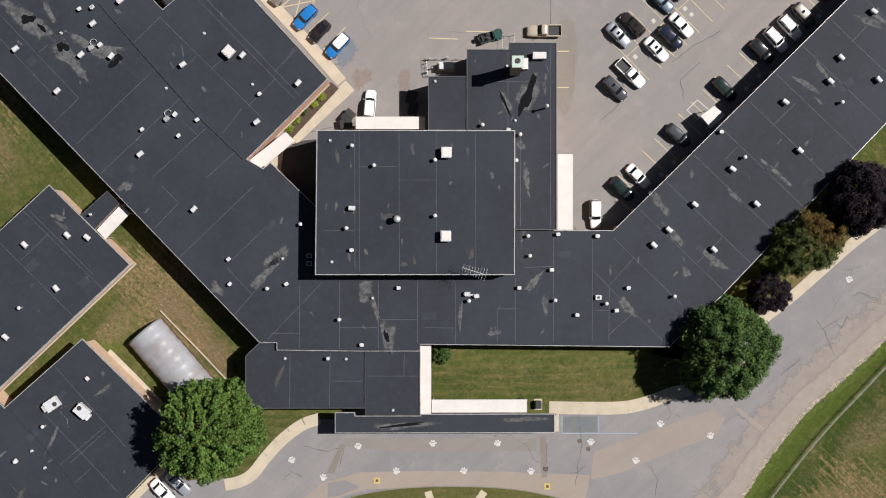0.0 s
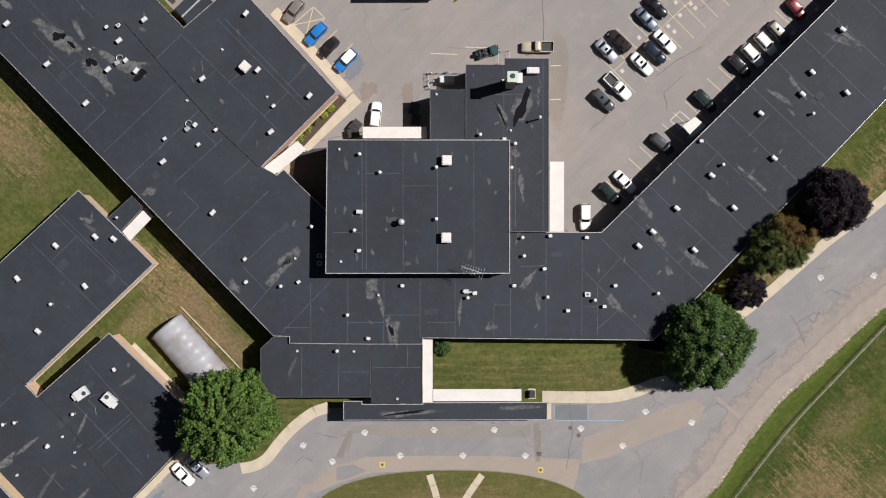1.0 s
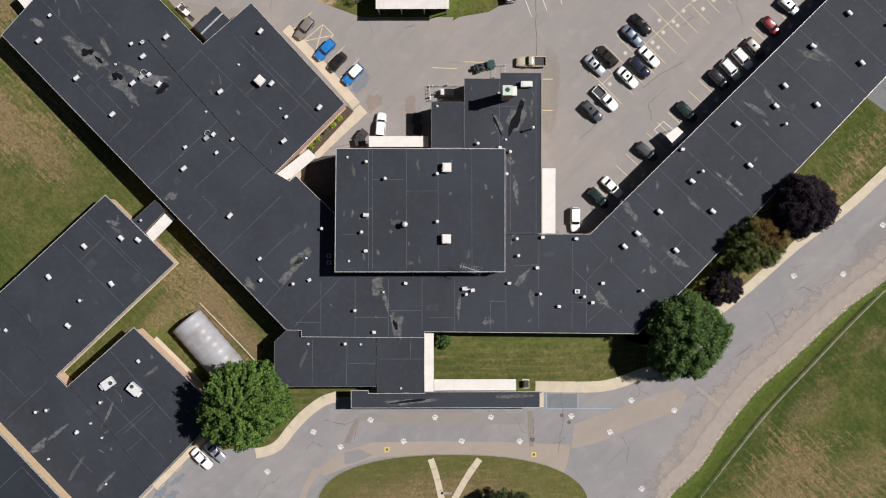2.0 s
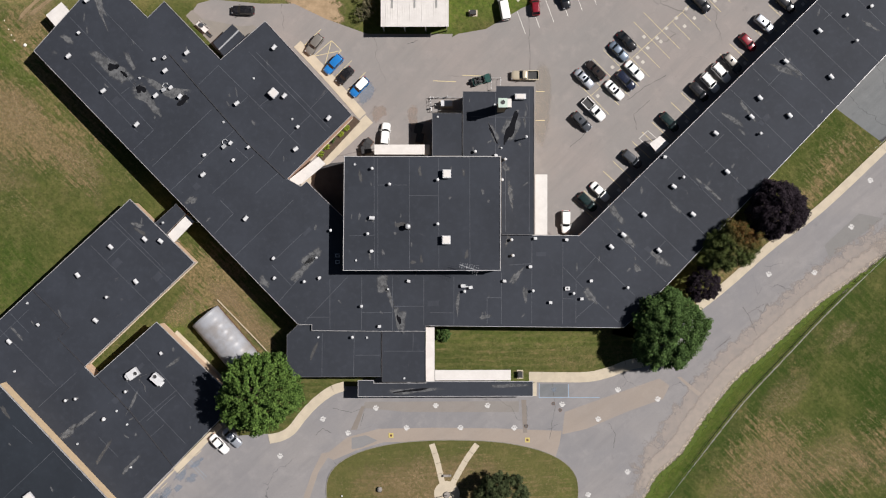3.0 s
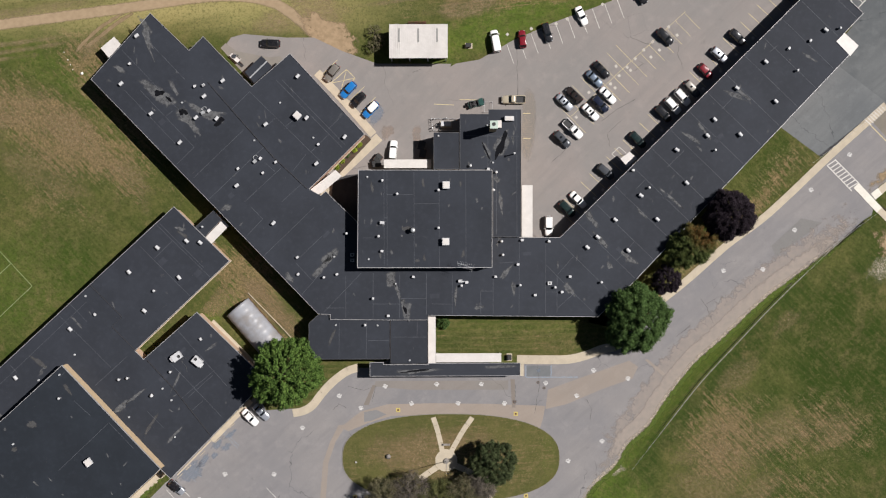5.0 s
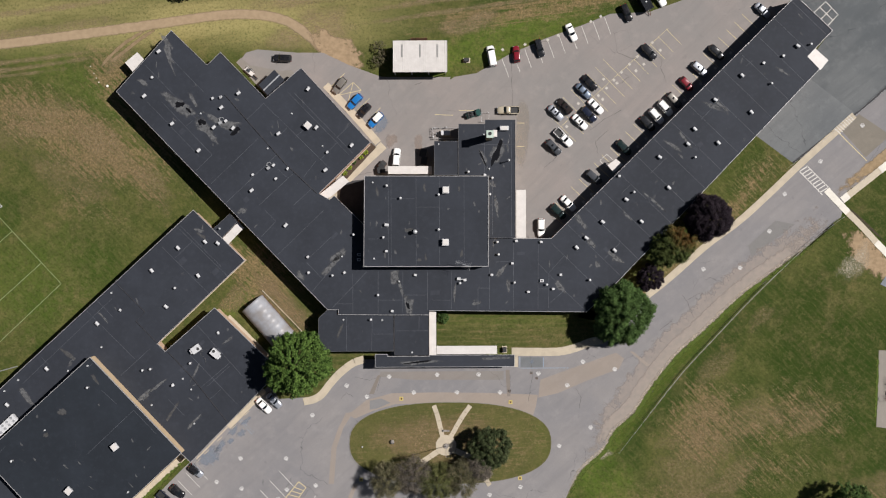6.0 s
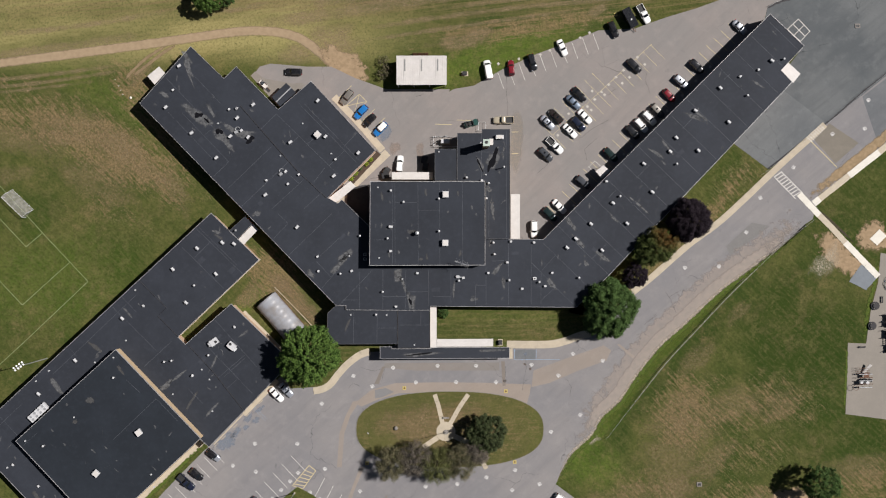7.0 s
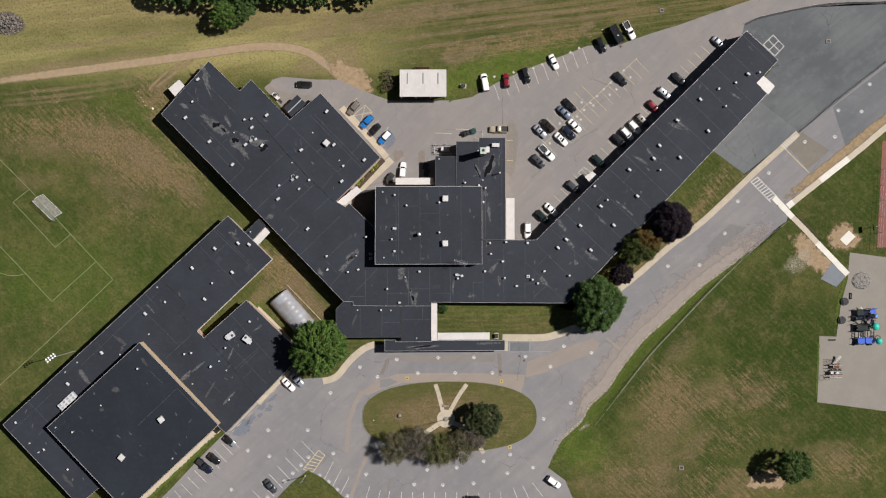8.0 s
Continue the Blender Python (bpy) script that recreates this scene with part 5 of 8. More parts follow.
for i, (x, y, rx, ry, rz) in enumerate([
        (*(-61.87, 4.38), 1.6, 0.4, -35), (*(-62.52, 5.74), 1.2, 0.5, -20), (*(-86.76, -15.87), 1.8, 0.3, -45), (*(-95.54, -25.24), 2.6, 0.5, -40),
        (*(-105.81, -36.10), 3.4, 0.7, -50), (*(-76.14, -35.68), 2.4, 0.6, 40), (*(-69.24, -39.82), 2.8, 0.4, 60), (*(-63.81, -42.31), 2.4, 0.4, 45),
        (*(-72.83, -33.22), 2.4, 0.4, 40), (*(-36.11, -21.76), 0.2, 0.2, 0), (*(-55.14, -21.81), 1.6, 0.4, 35), (*(-63.28, -29.49), 3.0, 0.25, 65),
        (*(-110.91, -66.12), 2.4, 0.6, -50)]):
    stain(west, Z_WEST, x, y, rx, ry, rz, 90 + i, SILT_THIN if i % 3 == 0 else SILT)
for i, (x, y, rx, ry, rz) in enumerate([(*(-17.39, 14.99), 1.3, 0.3, -75), (*(-5.75, 16.02), 0.9, 0.3, 90), (*(3.41, -0.14), 1.0, 0.35, 90), (*(-7.06, -1.71), 0.6, 0.35, 0),
                                        (*(-5.48, -1.19), 0.9, 0.25, 90), (*(2.80, 15.74), 0.9, 0.25, 90), (*(-9.24, 5.53), 1.6, 0.5, 0)]):
    stain(gym, Z_GYM, x, y, rx, ry, rz, 120 + i, SILT_THIN)
for i, (x, y, rx, ry, rz) in enumerate([(*(12.51, 25.30), 3.3, 1.35, 65), (*(8.85, 23.97), 2.5, 0.6, -65), (*(12.14, 11.90), 3.2, 0.4, -80), (*(11.17, 16.99), 0.9, 0.6, 80)]):
    stain(mech, Z_MECH, x, y, rx, ry, rz, 140 + i)
for i, (x, y, rx, ry, rz) in enumerate([(*(-69.77, 38.93), 0.1, 0.1, 0), (*(-95.62, -39.25), 1.4, 0.7, -30), (*(-99.72, -44.95), 0.9, 0.4, 40), (*(-87.44, -31.13), 1.6, 0.4, -60)][1:]):
    stain(big, Z_BIG, x, y, rx, ry, rz, 150 + i, SILT_THIN)
stain(porch, 4.15, *(-7.29, -27.63), 6.0, 0.5, 6, 161)
stain(porch, 4.15, *(12.06, -26.59), 3.6, 0.4, 0, 162)
stain(south, Z_S1, *(-27.08, -19.50), 2.2, 0.3, 70, 163, SILT_THIN)
# short pale scuffs left by foot traffic and dragged hoses
sc_rnd = random.Random(12)
for parent, z, poly, count in ((main, Z_MAIN, inset(MAIN, 1.5), 46), (west, Z_WEST, inset(WEST, 1.5), 26), (gym, Z_GYM, inset(GYM, 1.5), 16), (big, Z_BIG, inset(BIG, 1.5), 14), (mech, Z_MECH, inset(MECH, 1.0), 10)):
    xs, ys = [p[0] for p in poly], [p[1] for p in poly]
    done = 0
    while done < count:
        x, y = sc_rnd.uniform(min(xs), max(xs)), sc_rnd.uniform(min(ys), max(ys))
        if not inside(poly, x, y):
            continue
        done += 1
        ang = sc_rnd.choice((45, -50, 85, 95, 60, -60)) + sc_rnd.uniform(-15, 15) if parent is not gym else 90 + sc_rnd.uniform(-6, 6)
        stain(parent, z, x, y, sc_rnd.uniform(0.25, 0.9), sc_rnd.uniform(0.1, 0.28), ang, 400 + done, SCUFF, 0.4, 0.005)
# fans of silt that point at the roof drains
for parent, z, outline in [(main, Z_MAIN, [(-72.23, 40.31), (-71.05, 40.66), (-66.92, 38.42), (-64.33, 36.30), (-63.26, 35.00), (-65.15, 34.18), (-67.27, 35.13), (-69.51, 37.48)]), (main, Z_MAIN, [(-62.79, 33.47), (-61.03, 33.70), (-59.61, 31.59), (-57.96, 28.65), (-57.49, 27.47), (-59.02, 28.06), (-60.55, 30.18), (-63.03, 31.12)]),
                           (main, Z_MAIN, [(-61.14, 35.47), (-59.26, 34.76), (-56.67, 33.23), (-51.96, 32.75), (-52.90, 30.63), (-55.73, 31.11), (-58.79, 32.99)]), (main, Z_MAIN, [(-71.17, 53.25), (-69.76, 53.25), (-69.17, 49.25), (-68.34, 47.24), (-69.52, 48.31), (-70.70, 50.66)]),
                           (main, Z_MAIN, [(-65.15, 40.30), (-64.09, 40.06), (-62.56, 36.88), (-63.03, 36.53), (-64.44, 38.41)]), (main, Z_MAIN, [(-11.10, -10.45), (-8.76, -12.09), (-9.11, -15.72), (-10.16, -15.37), (-10.63, -13.73)]),
                           (main, Z_MAIN, [(-12.97, -6.94), (-12.03, -6.94), (-10.75, -10.69), (-11.45, -10.69)]), (main, Z_MAIN, [(-14.38, -4.60), (-12.27, -4.60), (-12.39, -7.41), (-14.14, -7.64)])]:
    c = (sum(q[0] for q in outline) / len(outline), sum(q[1] for q in outline) / len(outline))
    big_o = [(c[0] + (x - c[0]) * 1.35, c[1] + (y - c[1]) * 1.35) for x, y in outline]
    part("pond_stain", soft_patch(big_o, z + 0.008, c), SILT, parent)
# standing water left in the ponds
for parent, z, x, y, rx, ry, rz in [(main, Z_MAIN, *(-67.19, 37.30), 1.1, 0.7, -10), (main, Z_MAIN, *(-64.91, 35.84), 0.7, 0.4, -40), (main, Z_MAIN, *(-61.62, 32.84), 0.9, 0.8, -50),
                                    (main, Z_MAIN, *(-53.16, 30.55), 1.2, 0.7, 35), (main, Z_MAIN, *(-55.18, -13.47), 0.1, 0.1, 0), (main, Z_MAIN, *(-10.03, -13.23), 1.0, 0.35, -75),
                                    (mech, Z_MECH, *(12.24, 24.85), 2.7, 0.85, 66), (mech, Z_MECH, *(8.67, 23.79), 1.8, 0.25, -65), (porch, 4.15, *(-7.56, -27.54), 3.6, 0.22, 6)]:
    if rx > 0.2:
        stain(parent, z, x, y, rx, ry, rz, int(abs(x * 7)), PUDDLE, 0.6, 0.012)

# ---------------------------------------------------------------- roof plant
def hood_vent():
    v = thing("roof_vent", "white metal hooded exhaust vent on a roof curb", "vent", "hooded vents on the roofs")
    part("curb", boxed(0, 0, 0.21, 0.8, 0.6, 0.42, 0, 0.02), DARK_COPING, v)
    bm = bmesh.new()
    N = 9
    rows = []
    for x in (-0.5, 0.5):
        rows.append([bm.verts.new((x, -0.38 * math.cos(math.pi * j / N), 0.44 + 0.46 * math.sin(math.pi * j / N) ** 0.6)) for j in range(N + 1)])
    for j in range(N):
        bm.faces.new((rows[0][j], rows[0][j + 1], rows[1][j + 1], rows[1][j]))
    bm.faces.new(rows[0][::-1])
    bm.faces.new(rows[1])
    bmesh.ops.recalc_face_normals(bm, faces=bm.faces)
    part("hood", bm, VENT_WHITE, v, "white sheet metal hood")
    part("grille", boxed(0, 0, 0.43, 0.84, 0.66, 0.06), VENT_DARK, v)
    return v


def small_vent():
    v = thing("box_vent", "small white box vent on the roof", "vent", "small box vents on the roofs")
    part("curb", boxed(0, 0, 0.2, 0.55, 0.5, 0.4, 0, 0.02), DARK_COPING, v)
    bm = boxed(0, 0, 0.57, 0.68, 0.54, 0.34, 0, 0.07)
    part("hood", bm, VENT_WHITE, v)
    return v


def round_vent():
    v = thing("mushroom_vent", "round white mushroom vent on the roof", "vent", "mushroom vents on the roofs")
    part("flashing", tube(bmesh.new(), 0, 0, 0.0, 0.08, 0.34, 0.2), DARK_COPING, v)
    part("pipe", tube(bmesh.new(), 0, 0, 0.0, 0.78, 0.17), GALV, v)
    bm = bmesh.new()
    bmesh.ops.create_uvsphere(bm, u_segments=16, v_segments=8, radius=0.31, matrix=Matrix.Translation((0, 0, 0.82)) @ Matrix.Diagonal((1, 1, 0.6, 1)))
    part("cap", bm, VENT_WHITE, v, "", True)
    return v


def pipe_vent():
    v = thing("vent_pipe", "short pale plumbing vent pipe on the roof", "pipe", "vent pipes on the roofs")
    part("boot", tube(bmesh.new(), 0, 0, 0.0, 0.12, 0.26, 0.15), GALV, v)
    part("pipe", tube(bmesh.new(), 0, 0, 0.0, 0.35, 0.14), VENT_WHITE, v)
    return v


def big_unit():
    v = thing("roof_ventilator", "large square white roof ventilator", "ventilator", "large roof ventilators")
    part("curb", boxed(0, 0, 0.3, 1.3, 1.3, 0.6, 0, 0.02), DARK_COPING, v)
    part("cabinet", boxed(0, 0, 0.9, 1.65, 1.65, 0.62, 0, 0.06), VENT_WHITE, v)
    part("cover", boxed(0, 0, 1.24, 1.35, 1.35, 0.08, 0, 0.03), WHITE_METAL, v)
    return v


def ac_unit():
    v = thing("rooftop_air_conditioner", "pale grey packaged air conditioner on the roof", "air conditioner", "rooftop air conditioners")
    part("base_frame", boxed(0, 0, 0.12, 2.2, 1.6, 0.24), DARK_COPING, v)
    part("cabinet", boxed(0, 0, 0.72, 2.3, 1.7, 1.0, 0, 0.05), VENT_WHITE, v)
    part("hood", boxed(-1.35, 0.1, 0.75, 0.5, 1.1, 0.6, 0, 0.04, 0, -12), VENT_WHITE, v)
    f = part("fan_shroud", tube(bmesh.new(), 0.55, -0.25, 1.2, 1.3, 0.45), VENT_WHITE, v)
    part("fan", tube(bmesh.new(), 0.55, -0.25, 1.28, 1.312, 0.38), VENT_DARK, f)
    return v


def scatter(make, spots, z):
    first = None
    for x, y, rz in spots:
        if first is None:
            first = make() if make not in BUILT else BUILT[make]
            if make not in BUILT:
                BUILT[make] = first
                first.matrix_basis = pose(x, y, z, 0, 0, rz)
                continue
        copy_thing(first, pose(x, y, z, 0, 0, rz))


BUILT = {}
turned = lambda spots, rz: [(x, y, rz + 7 * math.sin(x * 12.9 + y * 4.1)) for x, y in spots]
scatter(hood_vent, turned([(-68.90, 32.47), (-62.25, 25.77), (-56.59, 36.48), (-58.47, 31.53), (-53.67, 31.33), (-49.02, 15.75), (-42.29, 29.94), (-32.83, 31.44), (-24.01, 27.01), (-30.56, 20.83), (-40.52, 7.03), (-52.26, 40.07)], 43), Z_MAIN)
scatter(hood_vent, turned([(-72.21, 50.54), (-75.86, 39.42), (-34.88, 41.10)], 43), Z_MAIN)
scatter(hood_vent, turned([(32.21, 1.28), (34.61, 3.68), (41.68, 0.57), (38.69, 7.68), (48.42, 7.76), (44.64, 13.28), (55.25, 16.20), (52.98, 23.85), (60.06, 27.13), (61.75, 30.86), (67.65, 27.37), (66.90, 38.14)], -43), Z_MAIN)
scatter(hood_vent, turned([(75.87, 35.05), (73.59, 44.22), (87.52, 51.55)], -43), Z_MAIN)
scatter(hood_vent, turned([(-67.60, 1.30), (-60.80, 2.83), (-57.63, 2.47), (-62.58, -5.64), (-70.62, -13.39)], -46), Z_WEST)
scatter(hood_vent, turned([(-74.20, -4.36), (-87.90, -17.64), (-100.61, -28.95), (-110.53, -37.98)], -46), Z_WEST)
scatter(hood_vent, turned([(-15.04, 6.91)], 0), Z_GYM)
scatter(small_vent, turned([(-48.76, 19.62), (-42.98, 18.62), (-40.01, 21.13), (-30.12, 25.23), (-35.01, -0.95), (-34.82, -4.89), (-25.84, -4.88), (-58.77, 38.75), (-56.78, 39.01)], 40), Z_MAIN)
scatter(small_vent, turned([(-73.87, 44.00), (-56.68, 39.04), (79.00, 47.32), (83.92, 49.10)], 40), Z_MAIN)
scatter(small_vent, turned([(-8.11, -5.50), (-13.92, -14.52), (17.12, 2.98), (16.13, -2.64), (10.97, -5.49), (20.12, -9.75), (26.33, -9.04), (28.20, -5.48), (42.88, 19.16), (23.34, 2.71), (2.60, -6.47)], 0), Z_MAIN)
scatter(small_vent, turned([(-15.12, 0.47)], 0), Z_GYM)
scatter(small_vent, turned([(9.26, 19.42)], 0), Z_MECH)
scatter(small_vent, turned([(-57.55, -19.93), (-68.90, -32.98)], -46), Z_WEST)
scatter(small_vent, turned([(-82.13, -14.20), (-125.72, -49.13), (-117.53, -57.05), (-110.65, -62.84)], -46), Z_WEST)
scatter(round_vent, turned([(-28.86, -5.60), (-17.48, -10.50), (-23.59, 4.59), (3.04, -7.54), (12.39, 2.71), (12.65, -0.41), (16.64, -7.44), (24.72, -7.96), (35.43, -6.80), (46.54, 15.13), (61.84, 23.81)], 0), Z_MAIN)
scatter(round_vent, turned([(80.91, 42.22), (90.75, 52.00)], 0), Z_MAIN)
scatter(round_vent, turned([(-15.89, 3.86), (-2.25, 5.76), (-2.25, 14.36), (-11.64, 13.51), (-15.03, 16.56)], 0), Z_GYM)
scatter(round_vent, turned([(5.17, 20.21), (11.11, 18.68), (10.49, 14.60)], 0), Z_MECH)
scatter(round_vent, turned([(-19.32, -16.70)], 0), Z_S1)
scatter(round_vent, turned([(-68.40, -8.70), (-64.60, -27.55)], 0), Z_WEST)
scatter(round_vent, turned([(-76.57, -29.33), (-74.59, -29.01), (-69.02, -33.13)], 0), Z_WEST)
scatter(round_vent, turned([(-89.16, -33.15), (-107.93, -51.30)], 0), Z_BIG)
scatter(pipe_vent, turned([(-45.08, 26.23), (-39.04, 34.95), (-31.35, 26.82), (-61.87, 35.04), (-12.25, -7.12), (-26.53, -0.86)], 0), Z_MAIN)
scatter(pipe_vent, turned([(-18.49, 17.40), (-18.21, -1.36)], 0), Z_GYM)
scatter(pipe_vent, turned([(10.35, 20.97), (9.02, 29.54)], 0), Z_MECH)
scatter(pipe_vent, turned([(-16.50, -16.84), (-26.22, -16.76)], 0), Z_S1)
scatter(pipe_vent, turned([(-9.03, -24.95)], 0), 5.4)
scatter(pipe_vent, turned([(-2.31, 27.19)], 0), 6.15)
scatter(pipe_vent, turned([(-66.60, -31.51), (-64.50, -34.20), (-57.31, 6.17)], 0), Z_WEST)
scatter(pipe_vent, turned([(-95.46, -29.49), (-74.42, -38.12), (-63.74, -42.76), (-121.93, -55.29), (-84.51, -9.94), (-87.04, -23.59), (-107.98, -31.77), (-111.45, -34.56), (-119.31, -57.94)], 0), Z_WEST)
scatter(pipe_vent, turned([(-89.28, -27.83), (-78.54, -62.38), (-79.34, -59.12), (-112.98, -50.07), (-99.93, -43.76)], 0), Z_BIG)
scatter(big_unit, turned([(-34.94, 31.86)], 45), Z_MAIN)
scatter(big_unit, [(x, y, 0) for x, y in [(-0.51, 15.46), (-0.60, 2.63)]], Z_GYM)
scatter(big_unit, turned([(-82.32, -47.74), (-93.73, -58.59)], 43), Z_BIG)
scatter(ac_unit, [(*(-58.29, -25.04), 140), (*(-63.07, -23.98), 35)], Z_WEST)

# round turbine on the gymnasium
x, y = (-8.05, 5.23)
turb = thing("turbine_ventilator", "round white fan housing on the gymnasium roof", "ventilator", at=(x, y, Z_GYM))
part("curb", boxed(0, 0, 0.2, 1.1, 1.1, 0.4, 0, 0.03), DARK_COPING, turb)
part("drum", tube(bmesh.new(), 0, 0, 0.4, 1.5, 0.46, 0.44, 24), GALV, turb)
bm = bmesh.new()
bmesh.ops.create_uvsphere(bm, u_segments=24, v_segments=8, radius=0.55, matrix=Matrix.Translation((0, 0, 1.55)) @ Matrix.Diagonal((1, 1, 0.6, 1)))
part("dome", bm, GALV, turb, "", True)

# chimney, boiler plant and pipe on the boiler house
x, y = (9.73, 28.59)
chim = thing("chimney", "square pale green capped chimney of the boiler house", "chimney", at=(x + 0.5, y + 0.2, Z_MECH))
CHIM = mottled("pale_green_cap", (0.42, 0.5, 0.44), (0.36, 0.43, 0.38), 1.0, 0.8)
part("shaft", boxed(0, 0, 3.6, 1.5, 1.5, 7.2), BUFF, chim)
part("cap", boxed(0, 0, 7.3, 1.8, 1.8, 0.25, 0, 0.04), CHIM, chim, "pale green chimney cap")
part("flue", tube(bmesh.new(), 0, 0.1, 7.3, 7.52, 0.42), VENT_DARK, chim)
x, y = (11.80, 29.71)
duct = thing("exhaust_duct", "white square exhaust duct beside the chimney", "duct", at=(x, y, Z_MECH))
part("duct_body", boxed(0, 0, 0.6, 0.9, 1.6, 1.2, 0, 0.04), VENT_WHITE, duct)
part("duct_cap", boxed(0, 0, 1.25, 1.0, 1.7, 0.1, 0, 0.02), WHITE_METAL, duct)
x, y = (14.10, 31.04)
hv = thing("air_handler", "long white air handling unit on the boiler house", "air handler", at=(x, y, Z_MECH))
part("base_frame", boxed(0, 0, 0.1, 2.0, 0.9, 0.2), DARK_COPING, hv)
part("cabinet", boxed(0, 0, 0.65, 2.15, 1.05, 0.95, 0, 0.05), VENT_WHITE, hv)
part("access_panel", boxed(0, 0, 1.14, 1.5, 0.85, 0.05), WHITE_METAL, hv)
x, y = (15.35, 22.90)
pip = thing("flue_pipe", "tall thin white flue pipe with cap", "pipe", at=(x - 0.2, y, Z_MECH))
part("pipe", tube(bmesh.new(), 0, 0, 0, 2.5, 0.13), GALV, pip)
part("cap", tube(bmesh.new(), 0, 0, 2.5, 2.7, 0.28, 0.08), VENT_WHITE, pip)

# eight-fan condenser on the low roof beside the large gymnasium
x, y = (-110.46, -42.91)
cond = thing("condenser_bank", "long white condenser with eight round fans", "condenser", at=(x, y, Z_WEST), rz=43)
part("base_frame", boxed(0, 0, 0.15, 5.8, 1.9, 0.3), DARK_COPING, cond)
part("cabinet", boxed(0, 0, 0.75, 6.0, 2.1, 0.95, 0, 0.05), VENT_WHITE, cond)
for i in range(4):
    for j in (-0.5, 0.5):
        f = part("fan_shroud", tube(bmesh.new(), (i - 1.5) * 1.4, j, 1.2, 1.3, 0.42), VENT_WHITE, cond)
        part("fan", tube(bmesh.new(), (i - 1.5) * 1.4, j, 1.28, 1.31, 0.34), GALV, f)

# loose rooftop equipment: duct clusters, antenna, conduits
def duct_cluster(x, y, z, rz, label, bend=True):
    d = thing("duct_cluster", label, "duct", at=(x, y, z), rz=rz)
    part("fan_box", boxed(-0.7, 0, 0.4, 0.9, 0.7, 0.6, 0, 0.05), GALV, d)
    part("fan_box", boxed(0.75, -0.3, 0.4, 0.8, 0.6, 0.55, 10, 0.05), VENT_WHITE, d)
    if not bend:
        part("duct_run", boxed(0, -0.15, 0.3, 0.7, 0.25, 0.25, 0, 0.03), GALV, d)
        return
    bm = bmesh.new()
    loops = []
    for k in range(10):
        a = k * 0.45 - 0.4
        c = Vector((0.55 * math.cos(a), 0.62 + 0.5 * math.sin(a), 0.3))
        o = Vector((math.cos(a), math.sin(a), 0))
        loops.append([bm.verts.new(c + (o * math.cos(q) + Vector((0, 0, 1)) * math.sin(q)) * 0.075) for q in [j * math.pi / 4 for j in range(8)]])
    for a, b in zip(loops, loops[1:]):
        for j in range(8):
            bm.faces.new((a[j], a[(j + 1) % 8], b[(j + 1) % 8], b[j]))
    bm.faces.new(loops[0])
    bm.faces.new(loops[-1][::-1])
    part("duct_bend", bm, GALV, d, "", True)


duct_cluster(*(-44.34, 21.76), Z_MAIN, 40, "galvanised duct bend and two fan boxes")
duct_cluster(*(-56.30, 32.96), Z_MAIN, 30, "galvanised duct bend and two fan boxes")
duct_cluster(*(3.49, -6.47), Z_MAIN, 0, "two small fan boxes joined by a short duct", False)
x, y = (3.64, -3.08)
ant = thing("tv_antenna", "aluminium aerial on a mast at the gymnasium edge", "aerial", at=(x, y, Z_GYM), rz=-18)
part("mast", tube(bmesh.new(), 0.6, 0.35, 0.0, 2.7, 0.03), GALV, ant)
part("boom", boxed(0, 0.35, 2.65, 3.9, 0.06, 0.06), GALV, ant)
for k in range(9):
    ln = 0.9 + 0.09 * k
    part("element", boxed(-1.8 + k * 0.45, 0.35, 2.68, 0.03, ln * 1.2, 0.03), GALV, ant)
for k, (xx, yy) in enumerate([(-22.31, -0.41), (-22.30, -1.67)]):
    fr = thing("roof_hatch", "low square roof drain frame in the gymnasium shade", "drain", "roof drains", at=(xx, yy, Z_MAIN))
    part("rim", ring(bmesh.new(), [(-0.4, -0.35), (0.4, -0.35), (0.4, 0.35), (-0.4, 0.35)], 0.1, 0.0, 0.14), GALV, fr)
    part("strainer", boxed(0, 0, 0.03, 0.5, 0.4, 0.06), VENT_DARK, fr)
x, y = (23.50, -6.99)
sk = thing("roof_skylight", "small white framed skylight with dark dome", "skylight", at=(x, y, Z_MAIN))
part("curb", boxed(0, 0, 0.25, 0.95, 0.75, 0.5, 0, 0.03), VENT_WHITE, sk)
part("dome", boxed(0, 0, 0.52, 0.4, 0.36, 0.08, 0, 0.03), VENT_DARK, sk)

# square repair patches welded onto the membrane
REPAIR = membrane("repair_patch_membrane", (0.027, 0.03, 0.038), 0.6)
rp_rnd = random.Random(3)
for parent, z, spots, ang in ((main, Z_MAIN, [(-50.47, 13.38), (-66.52, 30.59), (-28.39, 4.35)], 44), (main, Z_MAIN, [(39.63, 0.75), (50.32, 13.24), (62.78, 26.60)], 46),
                              (main, Z_MAIN, [(-3.21, -10.00), (18.25, -0.14)], 0),
                              (west, Z_WEST, [(-66.58, -1.95), (-58.38, -4.66), (-61.95, -22.72), (-66.47, -29.05)], 44)):
    for x, y in spots:
        part("repair_patch", boxed(x, y, z + 0.006, rp_rnd.uniform(0.9, 2.6), rp_rnd.uniform(0.7, 1.5), 0.012, ang), REPAIR, parent)
